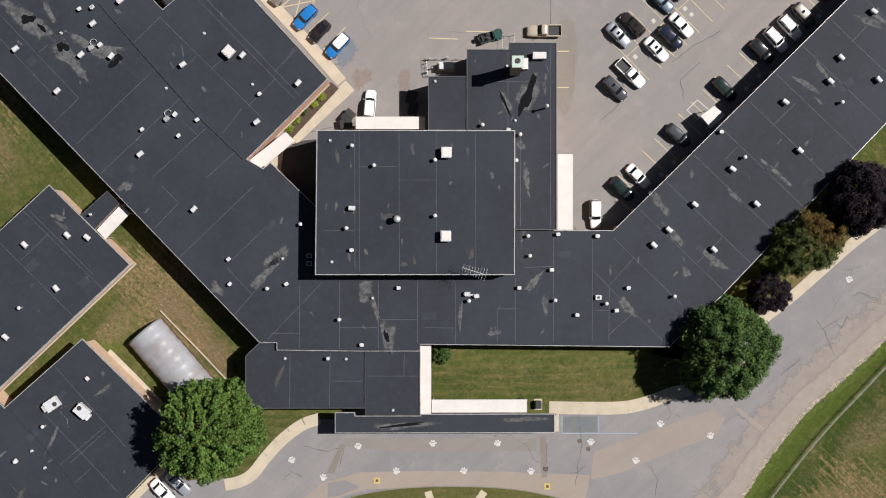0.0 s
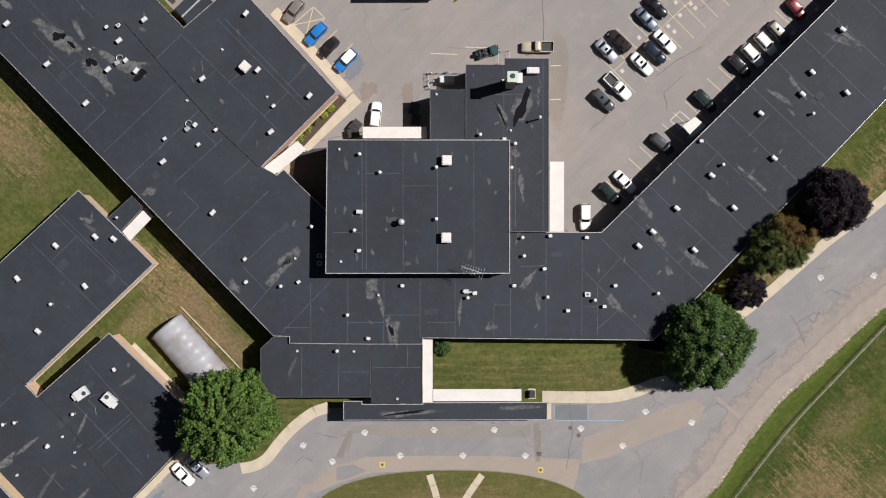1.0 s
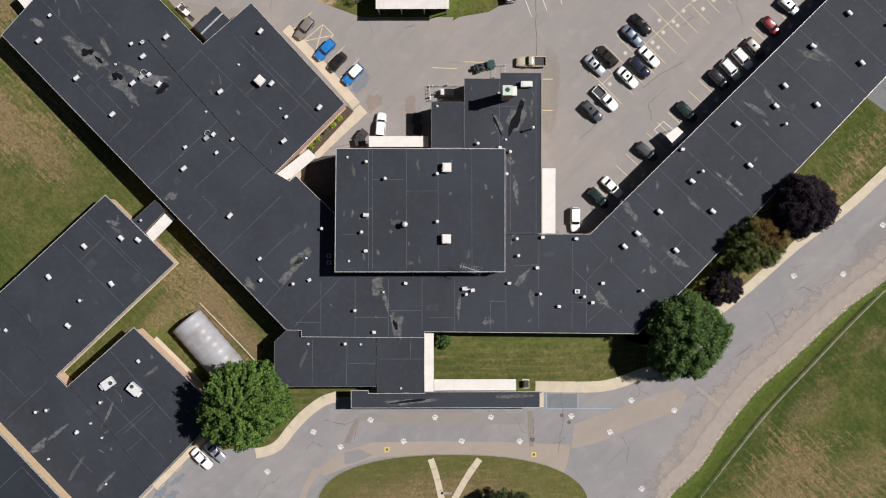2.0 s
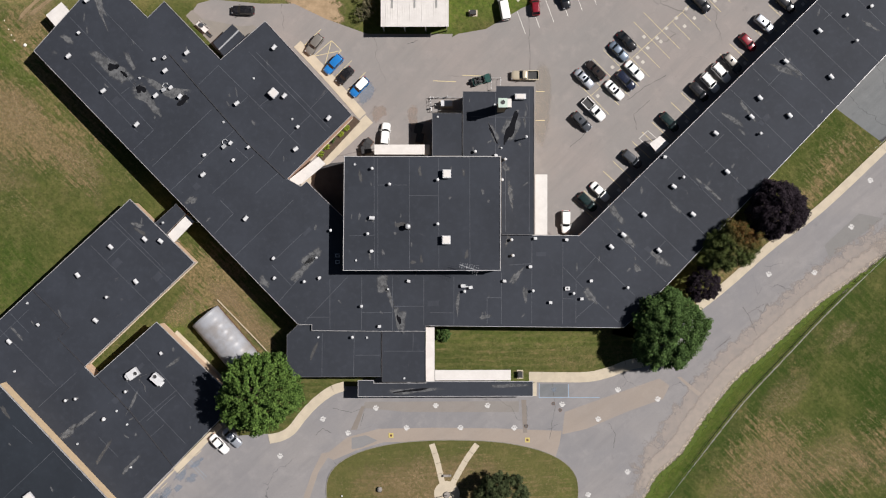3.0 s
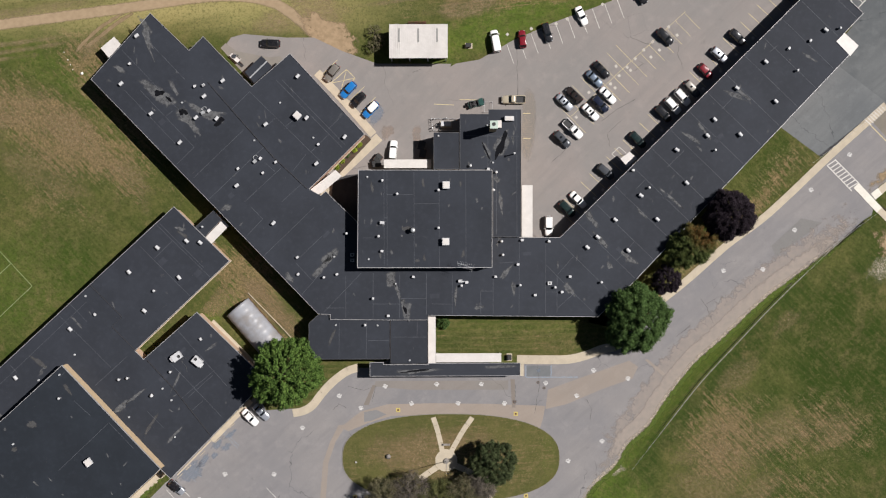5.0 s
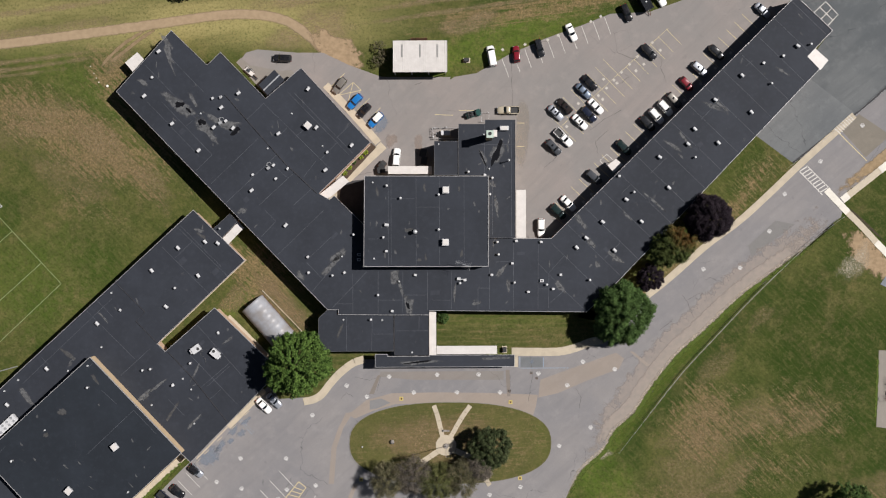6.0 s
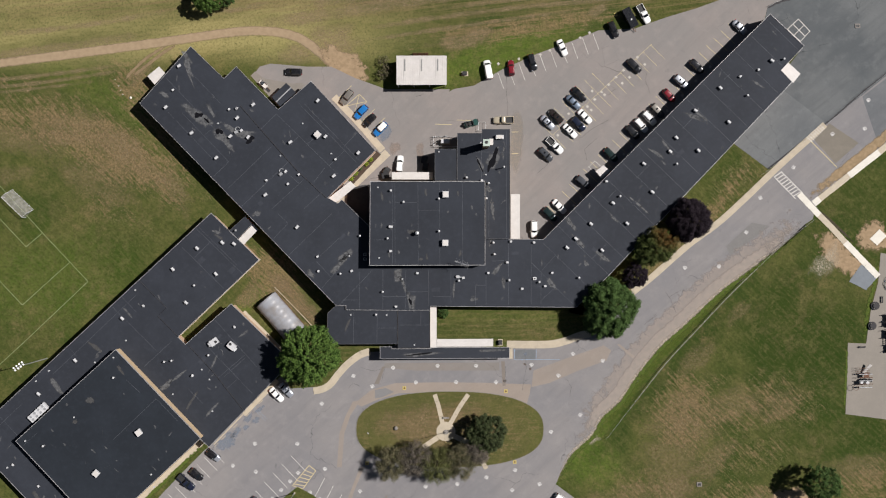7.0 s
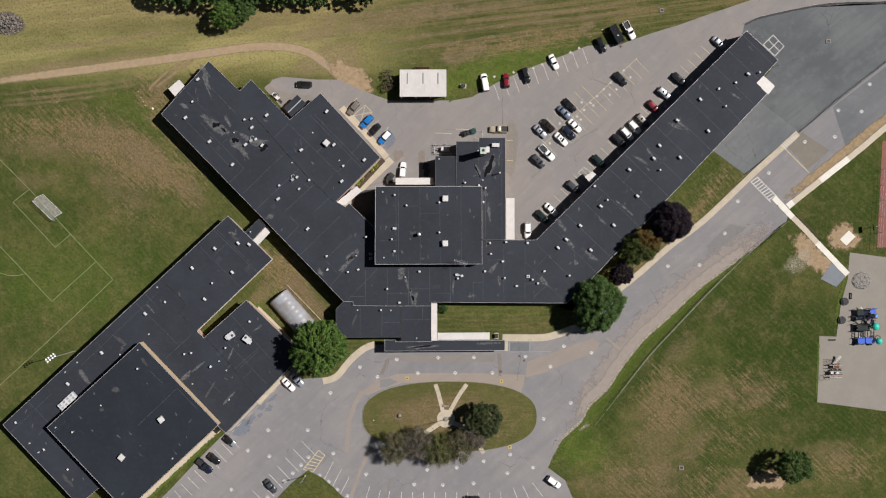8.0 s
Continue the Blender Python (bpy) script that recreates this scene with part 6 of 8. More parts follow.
# thin conduits between the packaged units
for a, b in (((-62.06, -25.22), (-60.96, -26.48)), ((-60.96, -26.48), (-60.78, -27.74)), ((-61.88, -24.68), (-60.43, -24.14))):
    c = thing("conduit", "thin grey conduit lying on the roof", "conduit", "roof conduits")
    part("pipe", rod(bmesh.new(), (*a, Z_WEST + 0.08), (*b, Z_WEST + 0.08), 0.035, 6), EDGE, c)
    part("block", boxed(a[0], a[1], Z_WEST + 0.03, 0.25, 0.25, 0.06), SLATE, c)


# ---------------------------------------------------------------- painted lines on the paving
def marking(parent_name, segments, width, z, material, label):
    t = thing(parent_name, label, "road marking", kind="structure")
    for a, b in segments:
        part("line", line(bmesh.new(), a, b, width, z, 0.006), material, t)
    return t


def comb(a, b, gap, way, length, both=False):
    """Parallel bay lines that start along a-b and run in the direction way (degrees)."""
    a, b = Vector(a), Vector(b)
    d = (b - a)
    n = int(d.length / gap)
    w = Vector((math.cos(radians(way)), math.sin(radians(way))))
    out = []
    for i in range(n + 1):
        q = a + d.normalized() * gap * i
        out.append((tuple(q - (w * length if both else w * 0)), tuple(q + w * length)))
    return out


SP0, SP1 = (29.07, 32.31), (56.56, 57.47)
SPD = Vector(SP1) - Vector(SP0)
spine_ang = math.degrees(math.atan2(SPD.y, SPD.x))
marking("bay_lines", [(SP0, SP1)] + comb(SP0, SP1, 2.83, spine_ang - 88, 5.3) + comb(SP0, SP1, 2.83, spine_ang + 92, 5.3)[:8], 0.09, 0.03, YELLOW, "faded yellow bay lines of the centre rows")
W0, W1 = (27.46, 3.38), (83.69, 59.90)
wd = (Vector(W1) - Vector(W0)).normalized()
wn_ = Vector((-wd.y, wd.x))
w_ang = math.degrees(math.atan2(wd.y, wd.x))
marking("bay_lines", comb(tuple(Vector(W0) + wn_ * 1.4 + wd * 4.2), tuple(Vector(W1) + wn_ * 1.4), 2.83, w_ang + 92, 5.2), 0.11, 0.03, YELLOW, "faded yellow bay lines along the school wing")
marking("bay_lines", comb((13.99, 49.73), (40.98, 60.70), 3.15, -70, 4.9), 0.1, 0.03, WHITE_LINE, "faded pale bay lines along the grass edge")
marking("bay_lines", comb((-65.21, -54.41), (-84.11, -73.20), 2.85, -46, 5.0), 0.1, 0.04, WHITE_LINE, "white bay lines along the gymnasium")
DRIVE_BAYS = [((-23.19, -69.37), (-24.49, -73.73)), ((-20.01, -70.50), (-21.03, -74.86)), ((-17.32, -70.95), (-17.90, -75.43)), ((-13.69, -71.13), (-14.09, -76.00)), ((22.27, -69.39), (24.57, -74.28)), ((19.44, -69.98), (21.31, -74.87)), ((25.18, -68.54), (28.17, -72.58))]
marking("bay_lines", DRIVE_BAYS + comb((-10.5, -71.2), (16.1, -71.4), 3.28, -89, 5.1), 0.12, 0.04, WHITE_LINE, "white bay lines along the drive loop")
marking("bay_lines", comb((-33.97, -62.12), (-29.0, -66.9), 3.28, -117.5, 6.3), 0.12, 0.04, WHITE_LINE, "white bay lines round the grass island")
marking("bay_lines", comb((-43.35, -55.94), (-58.2, -70.8), 3.45, -46.3, 5.8), 0.12, 0.04, WHITE_LINE, "white bay lines round the grass island")
H = [(-38.32, -58.69), (-36.48, -60.15), (-40.02, -65.18), (-42.93, -64.28)]
marking("hatched_bay", [(H[i], H[(i + 1) % 4]) for i in range(4)] + [(lerp(H[0], H[3], k / 6 + 0.08), lerp(H[1], H[2], k / 6)) for k in range(1, 6)], 0.2, 0.04, YELLOW, "yellow hatched no-parking bay")
X = [(-27.93, 40.51), (-24.19, 43.76), (-22.13, 41.71), (-25.64, 38.21)]
marking("hatched_bay", [(X[i], X[(i + 1) % 4]) for i in range(4)] + [(X[0], X[2]), (X[1], X[3])], 0.13, 0.03, YELLOW, "yellow crossed loading bay by the brick wing")
marking("bay_lines", [tuple([(-30.11, 42.45), (-26.36, 46.07)]), tuple([(-23.70, 36.03), (-19.96, 39.65)]), tuple([(-20.80, 33.61), (-17.18, 37.23)])], 0.11, 0.03, YELLOW, "faded yellow bay lines by the brick wing")
marking("bay_lines", [tuple([(-3.34, 35.46), (1.41, 35.26)]), tuple([(2.72, 36.56), (6.91, 36.45)]), tuple([(17.78, 33.24), (19.64, 33.24)]), tuple([(17.77, 27.28), (19.63, 27.28)])], 0.13, 0.03, YELLOW, "short faded yellow lines by the boiler house")
Q = [(38.97, 23.51), (40.73, 25.17), (42.48, 23.68), (40.81, 21.92)]
marking("bay_lines", [(Q[0], Q[1]), (Q[1], Q[2]), (Q[3], Q[0])], 0.1, 0.032, WHITE_LINE, "pale square outline beside the door canopy")
G = [(93.91, 61.38), (96.93, 64.21), (100.11, 60.86), (97.43, 58.02)]
marking("game_grid", [(G[i], G[(i + 1) % 4]) for i in range(4)] + [(lerp(G[0], G[1], 0.5), lerp(G[3], G[2], 0.5)), (lerp(G[0], G[3], 0.5), lerp(G[1], G[2], 0.5))], 0.16, 0.036, WHITE_LINE, "white painted game squares on the play yard")
marking("bay_lines", [tuple([(18.45, -26.74), (18.44, -29.61)]), tuple([(18.44, -29.61), (30.91, -29.57)]), tuple([(24.46, -26.82), (24.45, -29.59)])], 0.1, 0.046, BLUE_LINE, "blue accessible bay outline by the porch")
# crossing on the road
C = [(90.19, 20.70), (92.03, 22.20), (98.06, 16.15), (96.05, 14.65)]
marking("crossing", [(C[0], C[3]), (C[1], C[2])] + [(lerp(C[0], C[3], k / 9), lerp(C[1], C[2], k / 9 + 0.03)) for k in range(9)], 0.22, 0.047, WHITE_LINE, "white ladder crossing over the road")
C = [(99.08, 31.73), (100.76, 33.40), (102.77, 35.07), (104.11, 33.73)]
marking("crossing", [(lerp(C[0], C[2], k / 7), lerp((C[0][0] + 1.6, C[0][1] - 1.4), C[3], k / 7)) for k in range(8)], 0.2, 0.125, WHITE_LINE, "pale ladder marking at the yard gate")
marking("stop_line", [tuple([(100.08, 30.72), (107.45, 23.33)])], 0.2, 0.05, YELLOW, "faded yellow line across the road")

# lines on the sports field
FL = [(-132.64, 27.87), (-123.97, 19.13), (-111.78, 5.68), (-104.27, -2.40), (-99.26, -7.78), (-116.97, -24.52), (-133.01, -39.10)]
field = [(FL[0], FL[1]), (FL[1], FL[2]), (FL[2], FL[3]), (FL[3], FL[4]), (FL[4], FL[5]), (FL[5], FL[6])]
FB = [(-123.97, 19.13), (-128.85, 15.29), (-116.34, 1.83), (-111.78, 5.68)]
field += [(FB[i], FB[i + 1]) for i in range(3)]
FP = [(-104.27, -2.40), (-117.42, -14.28), (-142.79, 12.98)]
field += [(FP[i], FP[i + 1]) for i in range(2)]
FA = [(-125.44, -6.03), (-127.79, -6.53), (-130.31, -6.52), (-132.83, -5.68)]
field += list(zip(FA, FA[1:]))
marking("pitch_lines", field, 0.16, 0.0, CHALK_LINE, "faint chalk lines of a soccer pitch on the grass")

# paw prints painted on the drive
def paw(x, y, z, rz, size):
    p = thing("painted_paw", "white paw print painted on the asphalt", "road marking", "painted paw prints", "structure", (x, y, z), rz)
    part("pad", prism(bmesh.new(), patch_outline(0, -0.12 * size, 0.36 * size, 0.3 * size, 0, 5, 14, 0.1), 0.0, 0.007), PAW_PAINT, p)
    for k, (tx, ty) in enumerate(((-0.42, 0.12), (-0.16, 0.4), (0.16, 0.4), (0.42, 0.12))):
        part("toe", prism(bmesh.new(), patch_outline(tx * size, ty * size, 0.145 * size, 0.19 * size, -25 * tx, k, 10, 0.05), 0.0, 0.007), PAW_PAINT, p)
    return p


PAW_PAINT = mottled("worn_white_paint", (0.5, 0.49, 0.48), (0.36, 0.35, 0.34), 2.0, 0.8)
paws = [(-15.05, -31.84), (-2.78, -31.34), (7.89, -31.31), (-8.81, -35.90), (2.33, -35.86), (13.35, -35.91), (30.53, -34.10), (42.79, -30.00), (34.60, -28.08), (23.16, -31.07), (-25.95, -34.11), (-20.82, -36.97)] + \
    [(36.58, -44.93), (28.51, -49.62), (25.29, -64.07), (10.68, -62.18), (2.62, -64.01), (-10.00, -69.02), (-1.43, -69.21), (7.64, -68.73), (-34.76, -41.72), (-41.52, -52.79), (-53.28, -52.76), (-59.35, -58.80), (-52.97, -60.50), (-33.99, -59.71), (-38.04, -66.25), (-35.36, -68.11), (-32.85, -70.47), (-29.83, -72.33), (-24.26, -65.95), (17.73, -65.73), (18.58, -60.18)] + \
    [(65.51, -4.38), (74.90, -4.07), (82.46, 5.30), (86.33, 14.84), (95.55, 23.20), (116.17, 41.73), (123.04, 41.37), (125.56, 49.40), (115.16, 33.86), (106.28, 32.38), (-70.29, -63.98), (-64.27, -70.39), (-6.12, -64.66), (-41.35, -60.81), (-43.60, -63.16), (-46.01, -65.56), (-48.53, -67.96), (-53.59, -72.70)]
first_paw = paw(*paws[0], 0.046, 10, 1.1)
for i, (x, y) in enumerate(paws[1:]):
    copy_thing(first_paw, pose(x, y, 0.052, 0, 0, 20 * math.sin(i * 2.3)))
# bay numbers, too worn to read, as plain bars
NUMBER_COAT = mottled("worn_number_ground", (0.5, 0.47, 0.42), (0.36, 0.33, 0.29), 3.0, 0.85)
NUMBER_BAR = mottled("worn_number_bar", (0.4, 0.37, 0.34), (0.32, 0.3, 0.27), 3.0, 0.85)
for i, (x, y) in enumerate([(40.02, 44.45), (42.67, 44.21), (40.74, 42.16), (38.70, 40.24), (44.59, 46.25), (46.63, 48.29), (48.68, 50.21), (52.53, 53.81), (33.53, 38.20), (30.52, 32.31)] + [(48.33, 46.61), (50.34, 48.28), (52.69, 50.12), (54.54, 51.79), (14.16, 52.07), (19.86, 53.39), (25.73, 54.55), (28.41, 55.71), (36.79, 59.20), (39.31, 60.53), (43.46, 43.45), (39.77, 39.27)] + [(48.74, 27.07), (50.82, 29.22), (60.71, 39.02), (64.87, 43.19), (68.64, 47.22), (72.6, 51.11), (36.84, 14.97), (34.82, 12.96)]):
    n = thing("bay_number", "worn pale bay number painted on the asphalt", "road marking", "bay numbers", "structure", (x, y, 0.03), spine_ang)
    part("ground_coat", boxed(0, 0, 0.003, 0.62, 0.64, 0.006), NUMBER_COAT, n)
    for k in (-0.12, 0.12):
        part("bar", boxed(k, 0, 0.006, 0.1, 0.4, 0.008), NUMBER_BAR, n)
# yellow drain covers
for x, y in [(-11.97, -37.40), (16.03, -38.31)] + [(18.45, -57.82), (-22.31, -58.13), (46.52, 65.53)]:
    d = thing("drain_inlet", "square drain inlet ringed in yellow paint", "drain", "yellow drain inlets", at=(x, y, 0.045))
    part("frame", ring(bmesh.new(), [(-0.5, -0.5), (0.5, -0.5), (0.5, 0.5), (-0.5, 0.5)], 0.28, 0.0, 0.03), BRIGHT_YELLOW, d)
    part("grate", boxed(0, 0, 0.012, 0.48, 0.48, 0.024), RUST, d)

# ---------------------------------------------------------------- vehicles
def loft(bm, stations):
    """Skin through cross-sections of equal point count, closed at both ends."""
    rings = [[bm.verts.new(p) for p in s] for s in stations]
    for a, b in zip(rings, rings[1:]):
        for i in range(len(a)):
            j = (i + 1) % len(a)
            bm.faces.new((a[i], a[j], b[j], b[i]))
    bm.faces.new(rings[0][::-1])
    bm.faces.new(rings[-1])
    bmesh.ops.recalc_face_normals(bm, faces=bm.faces)
    return bm


def body_section(x, w, zt, zb=0.24):
    half = [(0.0, zt + 0.03), (w * 0.55, zt + 0.02), (w * 0.86, zt - 0.04), (w * 0.97, zt - 0.16), (w, zt - 0.34), (w * 0.97, zb + 0.12), (w * 0.9, zb)]
    return [(x, y, z) for y, z in half] + [(x, -y, z) for y, z in half[::-1] if y > 0]


SHAPES = {
    # length, half width, hood z, belt z, tail z, roof z, glass base front/back, roof front/back (fractions of half length)
    "sedan": dict(L=4.75, w=0.91, hood=0.92, belt=0.98, tail=1.02, roof=1.43, gf=0.33, gb=-0.68, rf=0.08, rb=-0.44),
    "suv": dict(L=4.7, w=0.94, hood=1.08, belt=1.14, tail=1.16, roof=1.70, gf=0.40, gb=-0.95, rf=0.17, rb=-0.84),
    "hatchback": dict(L=4.25, w=0.89, hood=0.98, belt=1.04, tail=1.06, roof=1.52, gf=0.41, gb=-0.94, rf=0.15, rb=-0.76),
    "van": dict(L=5.3, w=1.0, hood=1.2, belt=1.3, tail=1.3, roof=2.05, gf=0.66, gb=-0.97, rf=0.42, rb=-0.95),
    "pickup": dict(L=5.7, w=0.98, hood=1.12, belt=1.18, tail=1.12, roof=1.82, gf=0.40, gb=-0.16, rf=0.16, rb=-0.10),
}


def vehicle(kind, colour, label, roof_colour=None, sunroof=False, rack=False):
    s = SHAPES[kind]
    L, w = s["L"], s["w"]
    h = L / 2
    category = {"pickup": "pickup truck", "van": "van"}.get(kind, "car")
    v = thing({"pickup": "pickup_truck", "van": "van", "suv": "suv", "hatchback": "hatchback"}.get(kind, "sedan"), label, category, "parked vehicles")
    st = [body_section(-h, w * 0.62, s["tail"] - 0.26, 0.4), body_section(-h + 0.1, w * 0.83, s["tail"] - 0.1, 0.34), body_section(-h + 0.26, w * 0.93, s["tail"] - 0.03, 0.3), body_section(-h * 0.82, w * 0.985, s["tail"]),
          body_section(s["gb"] * h * 0.8, w, s["belt"] + 0.01), body_section(0.0, w, s["belt"]), body_section(s["gf"] * h, w * 0.99, s["hood"] + 0.05),
          body_section(h * 0.72, w * 0.97, s["hood"] - 0.03), body_section(h - 0.28, w * 0.9, s["hood"] - 0.13, 0.28), body_section(h - 0.06, w * 0.74, s["hood"] - 0.27, 0.34), body_section(h, w * 0.58, s["hood"] - 0.38, 0.4)]
    if kind == "pickup":
        st = [body_section(s["rb"] * h - 0.25, w, s["belt"])] + st[5:]
    body = part("body", loft(bmesh.new(), st), colour, v, "", True)
    # glass house
    zb, zr, g = s["belt"] - 0.03, s["roof"], bmesh.new()
    wb, wr = w * 0.93, w * 0.79
    lo = [(s["gb"] * h, -wb * 0.88), (s["gb"] * h + 0.25, -wb), (s["gf"] * h - 0.3, -wb), (s["gf"] * h, -wb * 0.8), (s["gf"] * h + 0.08, 0)]
    hi = [(s["rb"] * h, -wr * 0.88), (s["rb"] * h + 0.2, -wr), (s["rf"] * h - 0.2, -wr), (s["rf"] * h, -wr * 0.85), (s["rf"] * h + 0.05, 0)]
    full = lambda q: q + [(x, -y) for x, y in q[::-1] if y < 0]
    loft(g, [[(x, y, zb) for x, y in full(lo)], [(x, y, zr - 0.03) for x, y in full(hi)]])
    part("glasshouse", g, CAR_GLASS, v, "dark tinted car windows")
    r = bmesh.new()
    grow = lambda q, k: [(x + (0.03 if x > (s["rf"] + s["rb"]) * h / 2 else -0.03), y * k) for x, y in full(q)]
    loft(r, [[(x, y, zr - 0.05) for x, y in grow(hi, 1.05)], [(x, y, zr - 0.01) for x, y in grow(hi, 1.02)], [(x * 0.98 + 0.02 * (s["rf"] + s["rb"]) * h / 2, y * 0.8, zr + 0.025) for x, y in full(hi)]])
    part("roof_panel", r, roof_colour or colour, v, "", True)
    for sx in (-1, 1):
        b = bmesh.new()
        rod(b, (s["gf"] * h - 0.05, sx * wb * 0.86, zb), (s["rf"] * h - 0.02, sx * wr * 0.92, zr - 0.03), 0.045, 6)
        part("pillar", b, colour, v)
        b = bmesh.new()
        mx = (s["gf"] + s["gb"]) * h / 2
        rod(b, (mx, sx * (wb + 0.01), zb), (mx - 0.02, sx * (wr + 0.015), zr - 0.04), 0.04, 6)
        part("pillar", b, colour, v)
        b = bmesh.new()
        rod(b, (s["gb"] * h + 0.1, sx * wb * 0.93, zb), (s["rb"] * h + 0.08, sx * wr * 0.94, zr - 0.04), 0.07, 6)
        part("pillar", b, colour, v)
        part("mirror", boxed(s["gf"] * h - 0.3, sx * (w + 0.1), s["belt"] + 0.03, 0.12, 0.22, 0.14, 0, 0.03), colour, v)
        part("headlight", boxed(h - 0.2, sx * w * 0.66, s["hood"] - 0.22, 0.2, 0.3, 0.1, sx * -25, 0.03), LAMP_CLEAR, v)
        part("tail_light", boxed(-h + 0.05, sx * w * 0.7, s["tail"] - 0.24, 0.1, 0.26, 0.14, 0, 0.02), LAMP_RED, v)
        for wx in (h * 0.62, -h * 0.58):
            m = pose(wx, sx * (w - 0.1), 0.34, 90, 0, 0)
            b = bmesh.new()
            bmesh.ops.create_cone(b, cap_ends=True, segments=18, radius1=0.34, radius2=0.34, depth=0.22, matrix=m)
            t = part("wheel", b, TYRE, v)
            b = bmesh.new()
            bmesh.ops.create_cone(b, cap_ends=True, segments=12, radius1=0.21, radius2=0.21, depth=0.235, matrix=m)
            part("rim", b, RIM, t)
        if rack:
            b = bmesh.new()
            rod(b, (s["rf"] * h - 0.1, sx * wr * 0.86, zr + 0.07), (s["rb"] * h + 0.2, sx * wr * 0.86, zr + 0.07), 0.03, 6)
            part("roof_rail", b, PLASTIC, v)
    part("bumper", boxed(-h + 0.02, 0, 0.5, 0.12, w * 1.5, 0.22, 0, 0.04), PLASTIC, v)
    part("bumper", boxed(h - 0.1, 0, 0.46, 0.16, w * 1.25, 0.2, 0, 0.05), PLASTIC, v)
    if sunroof:
        part("sunroof", boxed((s["rf"] + s["rb"]) * h / 2 + 0.2, 0, zr + 0.02, 0.45, 0.66, 0.025, 0, 0.01), CAR_GLASS, v)
    if kind == "pickup":
        x0, x1 = -h + 0.05, s["rb"] * h - 0.28
        part("bed_floor", boxed((x0 + x1) / 2, 0, 0.62, x1 - x0, w * 1.8, 0.2), PLASTIC, v)
        for sx in (-1, 1):
            part("bed_side", boxed((x0 + x1) / 2, sx * (w - 0.08), 0.82, x1 - x0, 0.16, 0.62, 0, 0.05), colour, v)
        part("tailgate", boxed(x0 + 0.03, 0, 0.82, 0.09, w * 1.85, 0.6, 0, 0.03), colour, v)
        part("headboard", boxed(x1 - 0.02, 0, 0.85, 0.08, w * 1.8, 0.6), colour, v)
    return v


COL = {
    "white": paint("white_car_paint", (0.72, 0.72, 0.7)), "silver": paint("silver_car_paint", (0.36, 0.38, 0.42), 0.3, 0.5), "grey": paint("grey_car_paint", (0.048, 0.052, 0.06), 0.18, 0.1),
    "dark": paint("charcoal_car_paint", (0.014, 0.015, 0.018), 0.15, 0.05), "black": paint("black_car_paint", (0.01, 0.01, 0.012), 0.15), "blue": paint("bright_blue_car_paint", (0.012, 0.14, 0.4)),
    "navy": paint("navy_car_paint", (0.01, 0.014, 0.03), 0.15, 0.05), "red": paint("red_car_paint", (0.15, 0.008, 0.016)), "brown": paint("brown_car_paint", (0.022, 0.017, 0.016), 0.15, 0.05),
    "green": paint("dark_green_car_paint", (0.009, 0.02, 0.02), 0.15, 0.05), "steel": paint("steel_blue_car_paint", (0.11, 0.14, 0.185), 0.3, 0.3), "tan": paint("tan_car_paint", (0.42, 0.37, 0.28), 0.35, 0.2),
    "beige": paint("warm_grey_car_paint", (0.2, 0.185, 0.165), 0.3, 0.3),
}
MADE = {}
NAMES = {"dark": "charcoal", "steel": "steel blue", "beige": "warm grey", "green": "dark green", "blue": "bright blue"}


def park(kind, colour, place, heading, roof=None, sunroof=False, rack=False, z=0.03):
    key = (kind, colour, roof, sunroof, rack)
    if key in MADE:
        return copy_thing(MADE[key], pose(*place, z, 0, 0, heading))
    extra = " with white roof" if roof == "white" else " with sunroof" if sunroof else " with roof rails" if rack else ""
    kindword = {"suv": "sport utility car", "pickup": "pickup truck with open bed"}.get(kind, kind)
    v = vehicle(kind, COL[colour], f"{NAMES.get(colour, colour)} {kindword}{extra} parked on the asphalt", COL[roof] if roof else None, sunroof, rack)
    v.matrix_basis = pose(*place, z, 0, 0, heading)
    MADE[key] = v
    return v


# bays by the brick wing
park("suv", "blue", (-23.69, 38.71), 226)
park("hatchback", "black", (-21.36, 36.37), 226)
park("suv", "blue", (-18.38, 34.04), 226, "white")
park("suv", "beige", (-27.60, 42.79), 232)
park("suv", "black", (-42.26, 49.82), 178, rack=True)
# behind the gymnasium and boiler house
park("suv", "white", (-13.06, 24.44), 85)
jeep = thing("jeep", "dark green open-topped jeep parked behind the boiler house", "car", at=(6.6, 35.5, 0.03), rz=16)
JEEP_GREEN = paint("jeep_green", (0.01, 0.05, 0.043), 0.4)
bm = boxed(-0.55, 0, 0.72, 2.5, 1.5, 0.5, 0, 0.06)
part("tub", bm, JEEP_GREEN, jeep)
part("cabin_floor", boxed(-0.5, 0, 0.985, 2.1, 1.3, 0.02), PLASTIC, jeep)
part("bonnet", boxed(1.25, 0, 0.93, 1.25, 1.15, 0.35, 0, 0.1), JEEP_GREEN, jeep)
part("grille", boxed(1.9, 0, 0.75, 0.08, 1.2, 0.5, 0, 0.02), SLATE, jeep)
part("front_bumper", boxed(2.05, 0, 0.55, 0.16, 1.6, 0.16, 0, 0.03), PLASTIC, jeep)
part("windscreen_frame", boxed(0.52, 0, 1.35, 0.07, 1.4, 0.6, 0, 0.02, 0, -12), PLASTIC, jeep)
